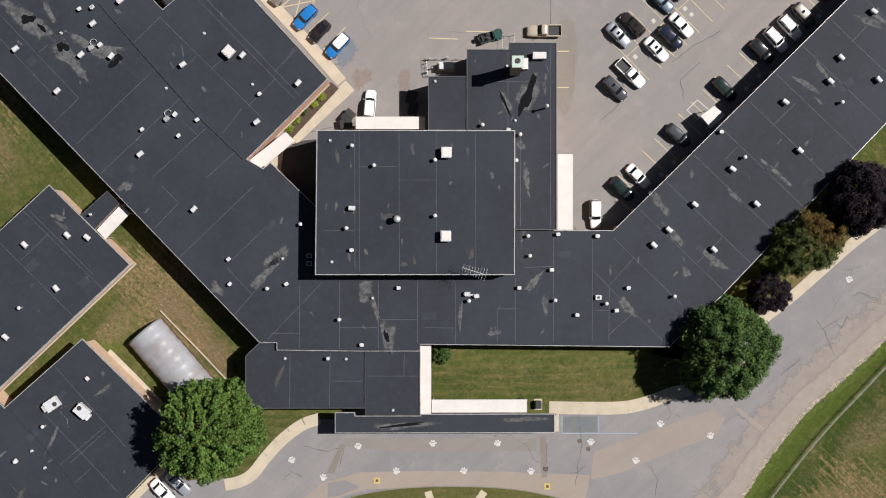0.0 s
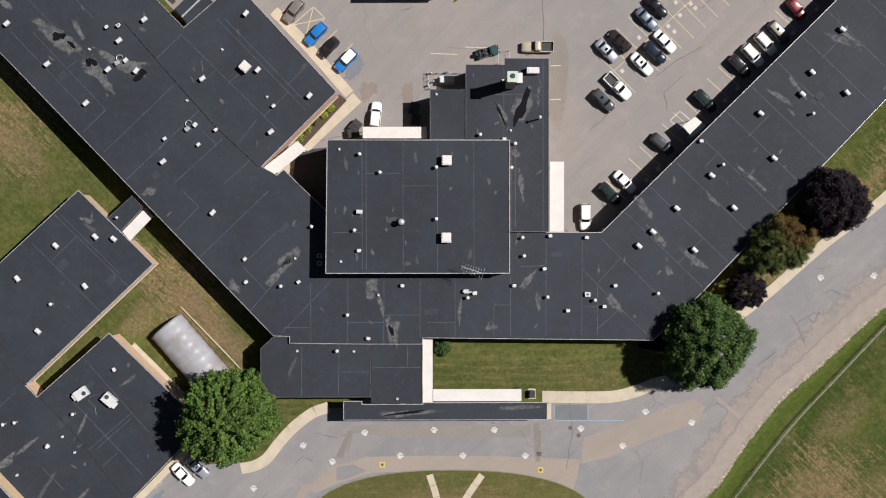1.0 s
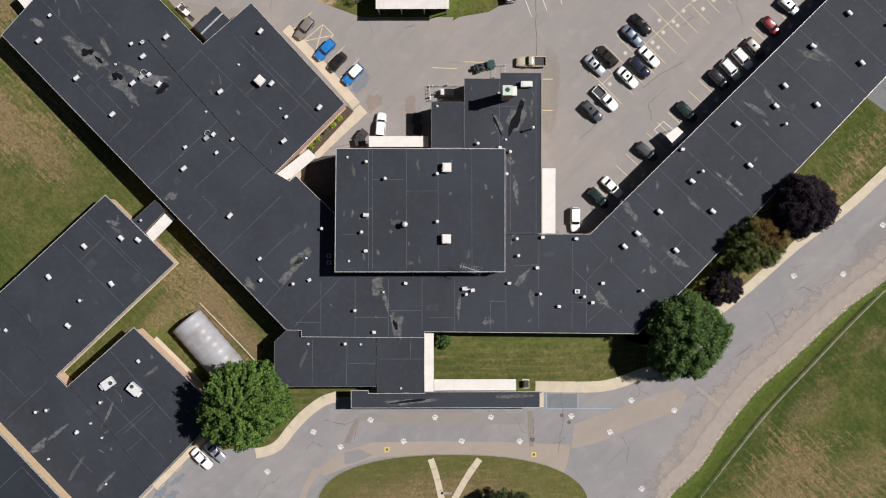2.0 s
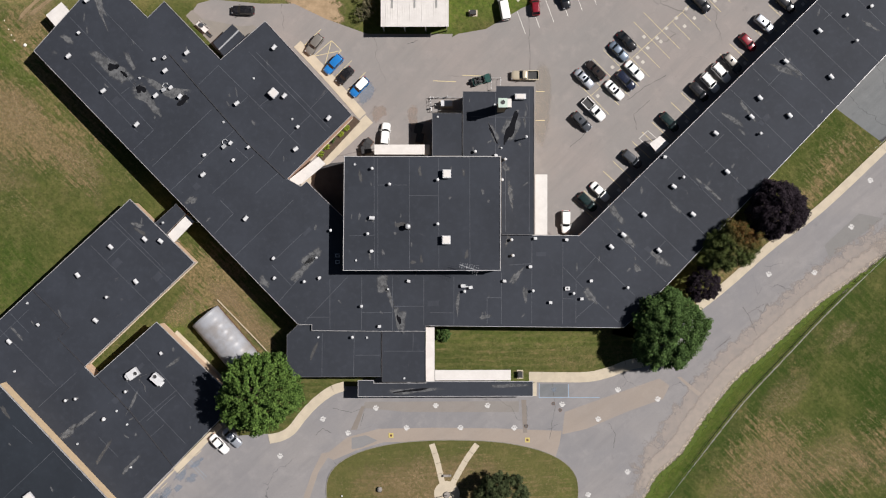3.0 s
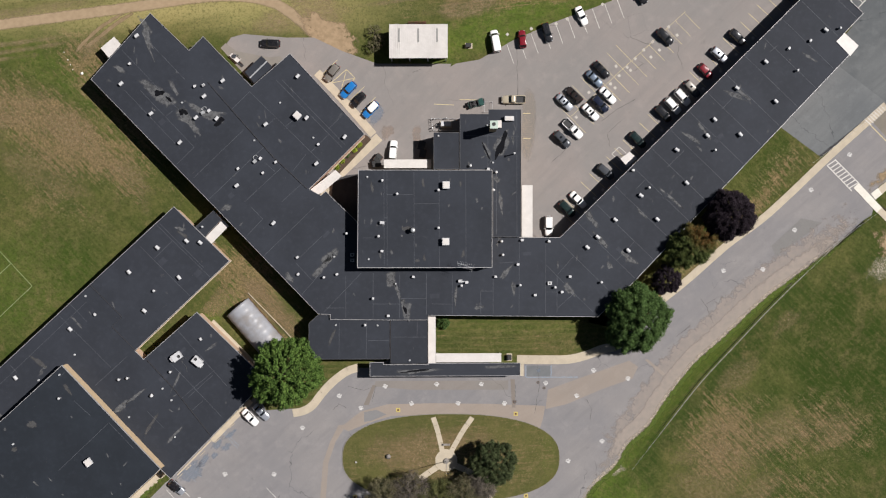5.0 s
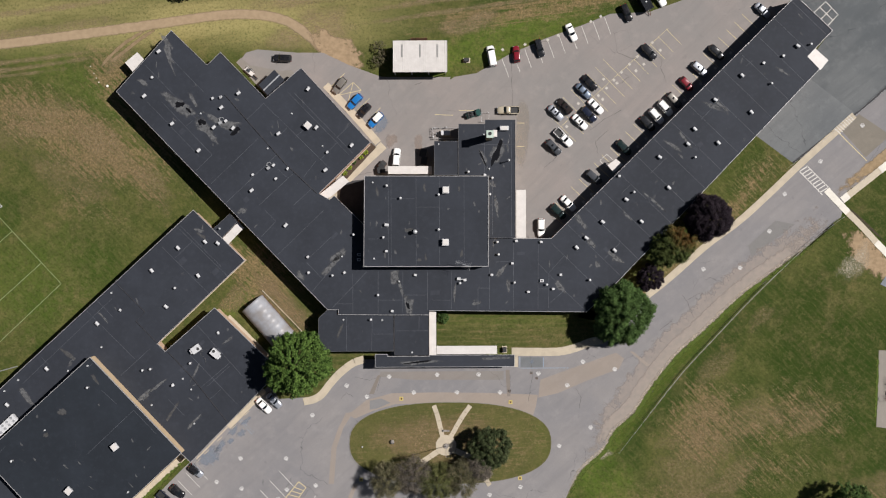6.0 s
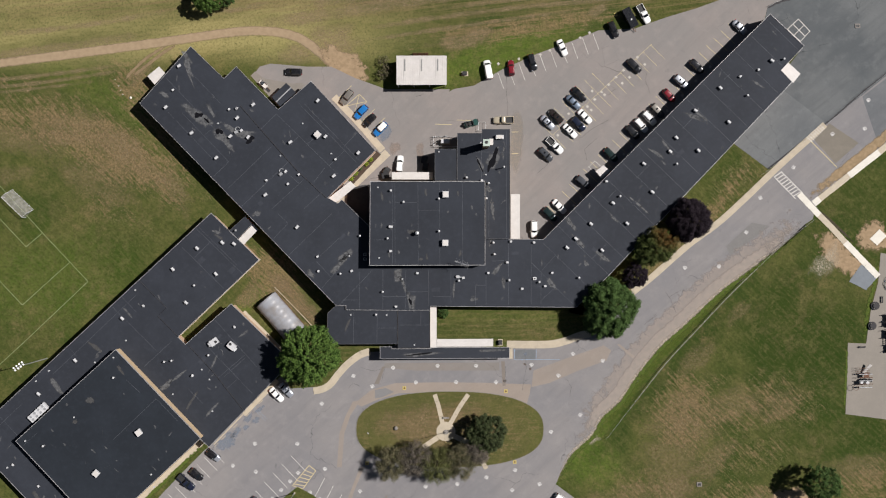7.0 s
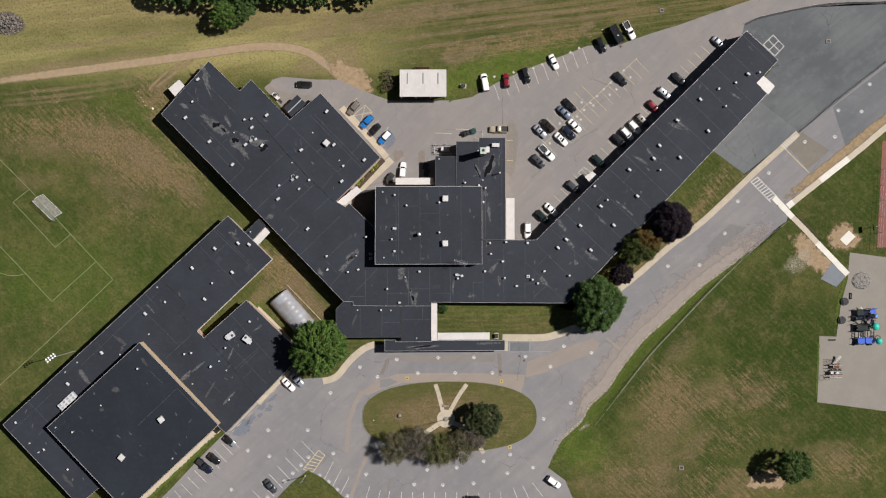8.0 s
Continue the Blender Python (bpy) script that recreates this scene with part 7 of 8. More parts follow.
for sy in (-1, 1):
    for sx in (-1.35, 1.35):
        part("mudguard", boxed(sx, 0.72 * sy, 0.86, 0.95, 0.3, 0.1, 0, 0.03), PLASTIC if sx < 0 else JEEP_GREEN, jeep)
        wh = part("wheel", rod(bmesh.new(), (sx, 0.6 * sy, 0.37), (sx, 0.84 * sy, 0.37), 0.37, 18), PLASTIC, jeep)
        part("rim", rod(bmesh.new(), (sx, 0.8 * sy, 0.37), (sx, 0.86 * sy, 0.37), 0.2, 14), GALV, wh)
    part("seat", boxed(-0.15, 0.36 * sy, 1.12, 0.5, 0.48, 0.25, 0, 0.06), SLATE, jeep)
    part("backrest", boxed(-0.45, 0.36 * sy, 1.35, 0.16, 0.46, 0.6, 0, 0.06), SLATE, jeep)
    part("roll_bar", rod(bmesh.new(), (-0.65, 0.62 * sy, 1.0), (-0.65, 0.55 * sy, 1.75), 0.05, 8), SLATE, jeep)
    part("roll_bar", rod(bmesh.new(), (-0.65, 0.55 * sy, 1.75), (-1.7, 0.6 * sy, 1.05), 0.05, 8), SLATE, jeep)
part("roll_bar", rod(bmesh.new(), (-0.65, -0.55, 1.75), (-0.65, 0.55, 1.75), 0.05, 8), SLATE, jeep)
part("rear_seat", boxed(-1.25, 0, 1.1, 0.5, 1.0, 0.3, 0, 0.06), PLASTIC, jeep)
part("spare_wheel", rod(bmesh.new(), (-1.85, 0.1, 0.95), (-2.08, 0.1, 0.95), 0.37, 18), PLASTIC, jeep)
park("pickup", "tan", (15.47, 36.42), 180)
# centre rows
park("sedan", "silver", (27.66, 35.73), -45, sunroof=True)
park("suv", "brown", (29.88, 37.48), 135, sunroof=True)
park("sedan", "white", (33.83, 33.39), -45, sunroof=True)
park("suv", "navy", (36.13, 35.32), -45)
park("sedan", "white", (37.89, 37.36), -45)
park("pickup", "white", (29.59, 29.43), -45)
park("suv", "grey", (27.09, 26.93), -45, sunroof=True)
park("sedan", "steel", (34.73, 41.32), -45)
park("sedan", "black", (36.41, 43.47), -45)
park("suv", "dark", (51.50, 51.24), -45)
# row along the school wing
park("suv", "white", (23.83, 6.41), 270)
park("suv", "green", (28.25, 10.47), -45)
park("sedan", "white", (30.84, 12.59), -45)
park("suv", "grey", (37.39, 19.23), -40)
park("suv", "green", (45.03, 26.79), -45)
park("suv", "dark", (51.10, 32.97), -45)
park("suv", "white", (53.32, 34.89), -47, rack=True)
park("suv", "white", (55.61, 36.92), -47, rack=True)
park("suv", "grey", (57.91, 38.85), -47, "beige", sunroof=True)
park("hatchback", "red", (61.06, 43.05), -47)
park("suv", "silver", (64.41, 46.88), -40, sunroof=True)
park("suv", "dark", (68.72, 51.07), -42)
park("sedan", "silver", (80.54, 61.82), -44)
# row along the grass
park("van", "white", (11.27, 50.28), 100)
park("hatchback", "red", (17.64, 50.81), 95)
park("suv", "dark", (23.50, 52.30), -74)
park("sedan", "white", (31.70, 56.29), -65)
park("suv", "black", (45.76, 61.26), -65)
park("pickup", "white", (54.10, 65.54), -62)
# by the western wing
park("sedan", "white", (-47.1, -39.05), -46, z=0.04)
park("sedan", "silver", (-44.5, -37.75), -46, z=0.04)
park("hatchback", "silver", (-64.5, -55.65), -42, "black", z=0.04)
park("hatchback", "black", (-69.2, -60.95), -42, z=0.04)
park("pickup", "navy", (-72.1, -63.05), -42, z=0.04)
park("sedan", "grey", (-52.5, -69.15), -50, z=0.04)
park("suv", "dark", (7.11, -73.14), 180, z=0.04)
park("suv", "white", (31.42, -68.13), -38, z=0.04)

# blue paint worn off the accessible bays
for k, (x, y, rx, ry) in enumerate([(*(-17.16, 32.99), 3.0, 2.0), (*(-61.2, -52.2), 3.6, 2.6), (*(-58.4, -49.6), 2.2, 1.2), (*(-55.8, -48.2), 1.1, 0.9), (*(-55.1, -45.3), 2.4, 1.1), (*(-53.0, -46.2), 1.6, 1.0), (*(-52.0, -43.2), 1.6, 0.8), (*(21.50, -27.94), 0.7, 0.5)]):
    tagged(part("worn_paint", soft_patch(patch_outline(x, y, rx, ry, 43, 70 + k, 30, 0.5), 0.054, (x, y)), OVERSPRAY), "worn blue paint on the asphalt", "road marking", kind="structure")
FADED_BLUE = mottled("faded_blue_line", (0.2, 0.255, 0.32), (0.2, 0.215, 0.235), 1.2, 0.85)
marking("bay_lines", [tuple([(-61.91, -50.49), (-58.89, -53.37)]), tuple([(-63.16, -51.49), (-60.15, -54.49)]), tuple([(-53.75, -42.73), (-50.24, -46.48)]), tuple([(-53.38, -42.35), (-49.86, -45.97)])], 0.09, 0.046, FADED_BLUE, "faded blue accessible bay lines by the western wing")
for x, y in [(-61.9, -51.0), (-58.6, -47.7), (-55.0, -44.6), (-51.6, -41.1), (-64.0, -53.1)]:
    ws = thing("wheel_stop", "pale concrete wheel stop at the bay end", "wheel stop", "wheel stops", at=(x, y, 0.04), rz=43)
    part("stop_block", boxed(0, 0, 0.07, 1.7, 0.16, 0.14, 0, 0.03), CONCRETE, ws)
# rust and sand washed onto the lot
RUSTY = soft("rust_wash", (0.3, 0.205, 0.15), (0.25, 0.205, 0.17), 0.3, 0.5, 1.8)
PALE_SAND = soft("pale_sand_film", (0.29, 0.255, 0.21), (0.25, 0.222, 0.195), 0.45, 0.3, 0.5)
for k, (x, y, rx, ry, rz) in enumerate([(*(-14.54, 28.77), 3.0, 1.4, 60), (*(-7.54, 27.82), 1.6, 3.0, 0), (*(18.96, 11.00), 1.5, 3.5, 0)]):
    tagged(part("rust_stain", soft_patch(patch_outline(x, y, rx, ry, rz, 170 + k, 30, 0.4), 0.034, (x, y)), RUSTY), "reddish rust wash on the asphalt", "stain", kind="structure")
tagged(part("sand_film", soft_strip([(18.81, 39.86), (19.36, 34.26), (18.98, 28.67), (18.60, 21.23)], 4.5, 0.033), PALE_SAND), "pale sand washed along the boiler house", "stain", kind="structure")


# ---------------------------------------------------------------- trees and shrubs
def leaves_mesh(name, centres, count, spread, stretch, size, seed, up=0.35):
    """Many small leaf faces round clump centres; each clump reaches outwards by stretch and its leaves face away from its middle."""
    rng = np.random.default_rng(seed)
    c = np.asarray(centres)
    pick = rng.integers(0, len(c), count)
    out = c * np.array([1, 1, 0])
    out /= np.maximum(0.2, np.linalg.norm(out, axis=1))[:, None]
    out[:, 2] = -0.15
    off = rng.normal(0, 1, (count, 3))
    off /= np.maximum(1.0, np.linalg.norm(off, axis=1) / 1.7)[:, None]
    p = c[pick] + off * spread * np.array([1, 1, 0.8]) + out[pick] * rng.uniform(-1, 1, (count, 1)) * spread * stretch
    n = off * 0.5 + rng.normal(0, 0.6, (count, 3))
    n[:, 2] = np.abs(n[:, 2]) * 0.7 + up
    n /= np.linalg.norm(n, axis=1)[:, None]
    t = np.cross(n, rng.normal(0, 1, (count, 3)))
    t /= np.linalg.norm(t, axis=1)[:, None]
    b = np.cross(n, t)
    s = size * rng.uniform(0.6, 1.3, (count, 1))
    v = np.stack([p - t * s, p - b * s * 0.6, p + t * s, p + b * s * 0.6], 1).reshape(-1, 3)
    me = bpy.data.meshes.new(name)
    me.from_pydata(v.tolist(), [], np.arange(count * 4).reshape(-1, 4).tolist())
    return me


def tree(name, x, y, r, height, material, label, seed, count=7000, size=0.28, squash=0.75, clumps=0, base=None, ry=None, turn=0.0, spread=0.0, stretch=0.7, depth=(1.0, 0.98, 0.92, 0.84, 0.7)):
    if r > 2.0:  # grown crowns stand taller than they are wide
        height, squash = 1.5 * height, 1.5 * squash
    rnd = random.Random(seed)
    spread = spread or r * 0.036 + 0.1
    clumps = clumps or int(2.3 * (r / (spread * 2.1)) ** 2 * 2)
    t = thing(name, label, "tree", at=(x, y, 0), rz=turn)
    ry = ry or r
    bm = bmesh.new()
    zc = height - r * squash if base is None else base
    path = [Vector((0, 0, -0.1)), Vector((0.08, 0.05, zc * 0.5)), Vector((-0.05, 0.1, zc)), Vector((0.05, 0, height * 0.85))]
    rad = [r * 0.055 + 0.08, r * 0.045 + 0.06, r * 0.035 + 0.04, 0.04]
    for i in range(3):
        rod(bm, path[i], path[i + 1], rad[i], 9, rad[i + 1])
    part("trunk", bm, BARK, t)
    centres = []
    lobes = [(rnd.uniform(0, 6.28), w * rnd.uniform(0.7, 1.3), k) for w, k in ((0.05, 3), (0.055, 5), (0.05, 9))]
    for k in range(clumps):
        # spiral over the dome, each clump set at its own depth
        h = 1.0 - 1.3 * (k + 0.5) / clumps
        a = k * 2.39996 + rnd.uniform(-0.35, 0.35)
        el = math.asin(max(-0.3, min(1.0, h + rnd.uniform(-0.04, 0.04))))
        rr = rnd.choice(depth) * rnd.uniform(0.93, 1.02) * (1 + sum(w * math.sin(m * a + ph) for ph, w, m in lobes) + 0.05 * math.sin(3 * el + 2 * a))
        centres.append((r * rr * math.cos(el) * math.cos(a) * 0.95, ry * rr * math.cos(el) * math.sin(a) * 0.95, zc + r * squash * rr * math.sin(el) * 0.95))
    for k in range(10 if r > 3 else 4):
        c = Vector(centres[k * 7 % len(centres)])
        part("limb", rod(bmesh.new(), Vector((0, 0, zc * rnd.uniform(0.45, 0.95))), c * 0.72, r * 0.022 + 0.03, 6, 0.02), BARK, t)
    me = leaves_mesh("crown", centres, int(count * (2.5 if "edge" in name else 4.5)), spread, stretch, size * (0.6 if "edge" in name else 0.5), seed)
    me.materials.append(material)
    crown = new("crown", me)
    crown.parent = t
    return t


def half_turned(x, y, r):
    """Green leaves with one side of the crown already orange."""
    n = Nodes("turning_leaves", 0.8, 0.0, 0.12)
    c = n.mix(n.band(n.noise(0.9, 3), 0.36, 0.64), (0.03, 0.046, 0.012), (0.064, 0.084, 0.024))
    warm = n.mix(n.band(n.noise(1.3, 3), 0.36, 0.64), (0.05, 0.042, 0.012), (0.14, 0.058, 0.018))
    c = n.mix(n.math("MULTIPLY", n.blob(x, y, r, r, 0.0, 0.9), 0.85), c, warm)
    n.colour(n.mix(n.math("MULTIPLY", n.island(), 0.3), c, (0.08, 0.075, 0.025)))
    return n.mat


MAPLE = leaf("bright_maple_leaves", (0.027, 0.058, 0.011), (0.076, 0.124, 0.027))
DEEP = leaf("deep_green_leaves", (0.027, 0.055, 0.0145), (0.06, 0.099, 0.029))
PURPLE = leaf("dark_purple_leaves", (0.012, 0.009, 0.012), (0.021, 0.015, 0.02))
TURNING = half_turned(*(58.54, 4.56), 3.7)
DUSK = leaf("dull_dark_leaves", (0.02, 0.032, 0.011), (0.05, 0.06, 0.026))
OLIVE = leaf("dusty_brown_green_leaves", (0.046, 0.052, 0.024), (0.125, 0.108, 0.064))
MAUVE = leaf("dusty_mauve_leaves", (0.042, 0.038, 0.034), (0.126, 0.108, 0.086))
MOSS = leaf("dusty_moss_leaves", (0.036, 0.046, 0.014), (0.098, 0.1, 0.038))
LIME = leaf("lime_shrub_leaves", (0.14, 0.2, 0.02), (0.22, 0.26, 0.03))
tree("maple_tree", *(-37.05, -27.19), 8.0, 12.2, MAPLE, "large bright green maple beside the front walk", 3, 9000, 0.42, 0.72, 820, None, None, 0.0, 0.26, 2.4, (1.0, 0.96, 0.88, 0.78))
tree("maple_tree", *(43.5, -15.2), 7.3, 8.9, DEEP, "large deep green tree at the wing corner", 8, 13000, 0.36, 0.7, 560, None, 8.2, 0.0, 0.4, 0.8)
tree("purple_tree", *(65.01, 8.65), 5.5, 8.2, PURPLE, "round dark purple ornamental tree", 7, 13000, 0.34, 0.75, 420, None, None, 0.0, 0.42, 0.8, (1.0, 0.98, 0.95, 0.9))
tree("turning_tree", *(56.1, 1.6), 6.0, 7.8, TURNING, "green tree turning orange along the walk", 9, 8000, 0.25, 0.7, 300, None, 5.0, 15)
tree("purple_tree", *(50.83, -6.43), 3.4, 5.2, PURPLE, "small dark purple ornamental tree", 11, 5500, 0.22, 0.7)
tree("field_tree", *(100.48, -62.37), 5.0, 8.0, DEEP, "dark green tree alone in the field", 13, 5000, 0.26)
tree("island_tree", *(10.4, -49.2), 5.4, 6.0, DUSK, "dark green tree on the oval lawn", 15, 7500, 0.28, 0.5)
for i, (x, y, r, h) in enumerate([(*(-15.1, -57.0), 4.6, 6.0), (*(-8.99, -55.81), 4.6, 6.2), (*(-2.88, -57.48), 4.8, 6.4), (*(3.23, -56.67), 4.6, 6.2), (*(7.54, -54.20), 3.4, 5.4)]):
    tree("crabapple_tree", x, y, r, h, (OLIVE, MAUVE, MOSS, OLIVE, MAUVE)[i % 5], "sparse dusty brown-green ornamental tree on the oval lawn", 21 + i, 3000, 0.22, 0.6, 190, None, None, 0.0, 0.36, 1.6)
tree("bush", *(-1.19, -16.56), 1.5, 1.9, DEEP, "round green bush in the lawn corner", 31, 1500, 0.13, 0.7, 60)
for i, (x, y) in enumerate([(-21.07, 25.77), (-22.28, 24.56), (-24.05, 23.36), (-25.17, 21.87), (-26.37, 20.48)]):
    tree("shrub", x, y, 0.62, 0.9, LIME if i != 2 else DEEP, "small clipped lime green shrub in mulch", 41 + i, 420, 0.09, 0.7, 30)
for i, (x, y) in enumerate([(-17.42, 52.56), (-16.43, 50.23), (-17.77, 48.90)]):
    tree("brush", x, y, 1.7, 2.6, OLIVE, "tangled brown brush beside the shed", 51 + i, 500, 0.12, 0.7, 40)
# wood edge at the far side of the field
for i in range(17):
    x0, y0 = (-84.62, 76.46)
    x, y = x0 + 3.9 * i + random.Random(i).uniform(-1, 1), y0 + 0.6 + random.Random(i + 9).uniform(-1.5, 1.5) + 0.012 * i
    tree("wood_edge_tree", x, y, 4.2 + 1.2 * ((i * 7) % 3) / 2, 6.4 + (i * 5) % 3, DEEP, "dark green tree at the wood edge", 60 + i, 3200, 0.27, 0.8, 80)
tree("wood_edge_tree", *(-64.6, 69.4), 4.2, 6.4, MAPLE, "bright green tree standing out of the wood edge", 81, 4500, 0.28)
tree("wood_edge_tree", *(-59.57, 71.2), 3.6, 5.6, DEEP, "dark green tree standing out of the wood edge", 82, 3500, 0.26)

# ---------------------------------------------------------------- yard things
# flagpole with its round base
x, y = (-0.53, -49.54)
fp = thing("flagpole", "tall white flagpole with round base and furled flag", "flagpole", at=(x, y, 0.16))
part("base", tube(bmesh.new(), 0, 0, 0, 0.3, 0.7, 0.6, 20), STONE, fp)
part("pole", tube(bmesh.new(), 0, 0, 0.3, 13.8, 0.08, 0.04), GALV, fp)
part("finial", tube(bmesh.new(), 0, 0, 13.8, 14.0, 0.09), BRIGHT_YELLOW, fp)
bm = bmesh.new()
cl = [[bm.verts.new((0.08 + 0.13 * i, 0.07 * math.sin(i * 1.7 + j), 13.6 - 0.22 * j - 0.11 * i)) for j in range(7)] for i in range(7)]
for i in range(6):
    for j in range(6):
        bm.faces.new((cl[i][j], cl[i + 1][j], cl[i + 1][j + 1], cl[i][j + 1]))
part("flag", bm, COL["navy"], fp, "drooping dark flag")
# bench, boulder and signs on the oval lawn
x, y = (-0.46, -45.56)
bench = thing("stone_bench", "pale stone bench at the path fork", "bench", at=(x, y, 0.13))
part("seat", boxed(0, 0, 0.42, 1.7, 0.5, 0.12, 0, 0.03), STONE, bench)
for k in (-0.6, 0.6):
    part("support", boxed(k, 0, 0.18, 0.22, 0.42, 0.36, 0, 0.02), STONE, bench)
x, y = (-14.27, -48.43)
bou = thing("memorial_stone", "pale rough memorial stone with dark plaque on the lawn", "stone", at=(x, y, 0.1))
bm = bmesh.new()
bmesh.ops.create_icosphere(bm, subdivisions=3, radius=0.55)
for vv in bm.verts:
    vv.co *= 1 + 0.25 * noise.noise(vv.co * 2.1)
    vv.co.z = max(-0.05, vv.co.z * 0.9 + 0.3)
part("rock", bm, STONE, bou, "", True)
part("plaque", boxed(0.2, -0.42, 0.42, 0.4, 0.06, 0.3, 0, 0, 25), PLASTIC, bou)
x, y = (-21.99, -49.72)
ls = thing("lawn_light", "small white ground spotlight on the lawn", "lamp", at=(x, y, 0.1))
part("spike", tube(bmesh.new(), 0, 0, 0, 0.2, 0.04), PLASTIC, ls)
part("head", tube(bmesh.new(), 0, 0, 0.2, 0.4, 0.14, 0.18), VENT_WHITE, ls)

# utility box in the front lawn
x, y = (14.51, -24.81)
ub = thing("utility_box", "brown metal utility cabinet on a concrete pad", "utility box", at=(x, y, 0.08))
part("pad", boxed(0, 0, 0.05, 1.3, 1.8, 0.12), CONCRETE, ub)
part("cabinet", boxed(0, 0.05, 0.55, 0.85, 1.2, 0.9, 0, 0.05), RUST, ub)
part("lid", boxed(0, 0.05, 1.03, 0.95, 1.3, 0.07, 0, 0.02), PLASTIC, ub)
x, y = (4.92, 49.32)
copy_thing(ub, pose(x, y, 0.03, 0, 0, 90))
for i, (x, y) in enumerate([(69.38, -64.11), (113.21, 62.26), (63.88, 71.59)]):
    mh = thing("catch_basin", "square concrete catch basin in the ground", "drain", "catch basins", at=(x, y, 0.03))
    part("rim", ring(bmesh.new(), [(-0.7, -0.6), (0.7, -0.6), (0.7, 0.6), (-0.7, 0.6)], 0.25, 0.0, 0.16), STONE, mh)
    part("grate", boxed(0, 0, 0.05, 0.9, 0.7, 0.06), PLASTIC, mh)

# dumpsters and bins behind the gymnasium
def dumpster(x, y, rz, material, label):
    d = thing("dumpster", label, "dumpster", at=(x, y, 0.03), rz=rz)
    bm = bmesh.new()
    prism(bm, [(-1.0, -0.75), (1.0, -0.75), (1.0, 0.75), (-1.0, 0.75)], 0.12, 1.25, False, True)
    part("bin", bm, material, d)
    part("rim", ring(bmesh.new(), [(-1.05, -0.8), (1.05, -0.8), (1.05, 0.8), (-1.05, 0.8)], 0.1, 1.2, 1.3), material, d)
    for k in (-1, 1):
        part("lid", boxed(0.5 * k, 0, 1.36, 0.98, 1.5, 0.06, 0, 0.02, 4 * k), PLASTIC, d)
        for j in (-0.6, 0.6):
            part("caster", tube(bmesh.new(), 0.8 * k, j, 0.0, 0.14, 0.09), TYRE, d)
    return d


dumpster(*(-6.26, 25.51), 75, COL["dark"], "charcoal steel dumpster with plastic lids")
dumpster(*(-5.99, 23.57), 80, RUST, "rust brown steel dumpster with plastic lids")
dumpster(*(-16.62, 22.49), 50, RUST, "rust brown steel dumpster with plastic lids")
dumpster(*(-16.99, 21.19), 10, COL["dark"], "charcoal steel dumpster with plastic lids")

# transformer yard beside the boiler house: white tank inside a pipe rail
x, y = (-0.54, 30.59)
tank = thing("generator", "white standby generator cabinet in a railed yard", "generator", at=(x, y, 0.03))
part("plinth", boxed(0, 0, 0.1, 2.8, 1.6, 0.2), CONCRETE, tank)
part("cabinet", boxed(0, 0, 0.95, 2.4, 1.15, 1.5, 0, 0.06), VENT_WHITE, tank)
part("exhaust", tube(bmesh.new(), 0.9, 0.1, 1.6, 2.1, 0.07), GALV, tank)
R = [(-3.88, 31.95), (2.79, 31.93), (2.79, 29.14), (-3.60, 29.16)]
rail = thing("pipe_railing", "galvanised pipe railing round the generator yard", "railing")
for a, b in zip(R, R[1:] + R[:1]):
    for z in (0.55, 1.1):
        part("bar", rod(bmesh.new(), (*a, z), (*b, z), 0.025, 6), GALV, rail)
    for k in range(4):
        q = lerp(a, b, k / 4)
        part("post", tube(bmesh.new(), *q, 0, 1.12, 0.045), GALV, rail)
for i, (x, y) in enumerate([(-3.32, 31.86), (-0.36, 32.12), (-2.85, 30.37), (-3.78, 29.73)]):
    b = thing("bollard", "thick pale concrete-filled bollard", "bollard", "bollards at the generator", at=(x, y, 0.03))
    part("post", tube(bmesh.new(), 0, 0, 0, 1.1, 0.13), GALV, b)
    part("cap", tube(bmesh.new(), 0, 0, 1.1, 1.2, 0.13, 0.04), VENT_WHITE, b)
R2 = [(8.61, 35.89), (10.55, 35.88), (10.54, 33.57), (8.61, 33.58)]
rail2 = thing("pipe_railing", "galvanised pipe railing round steps at the boiler house", "railing")
for a, b in zip(R2, R2[1:] + R2[:1]):
    part("bar", rod(bmesh.new(), (*a, 1.0), (*b, 1.0), 0.025, 6), GALV, rail2)
    part("post", tube(bmesh.new(), *a, 0, 1.02, 0.05), GALV, rail2)

# box trailer next to the white pickup
x, y = (50.13, 64.18)
tr = thing("box_trailer", "charcoal enclosed box trailer parked on the lot", "trailer", at=(x, y, 0.03), rz=-62)
part("box", boxed(0, 0, 1.45, 5.6, 2.3, 2.1, 0, 0.06), COL["dark"], tr)
part("roof_vent", boxed(0.6, 0, 2.54, 0.4, 0.4, 0.12, 0, 0.02), VENT_WHITE, tr)
rod_bm = bmesh.new()
rod(rod_bm, (2.7, 0.5, 0.5), (4.0, 0, 0.5), 0.06, 6)
rod(rod_bm, (2.7, -0.5, 0.5), (4.0, 0, 0.5), 0.06, 6)
part("hitch", rod_bm, RUST, tr)
for sx in (-1, 1):
    for wx in (-0.4, 0.4):
        b = bmesh.new()
        bmesh.ops.create_cone(b, cap_ends=True, segments=16, radius1=0.33, radius2=0.33, depth=0.22, matrix=pose(wx * 1.0 - 0.3, sx * 1.2, 0.33, 90, 0, 0))
        part("wheel", b, TYRE, tr)

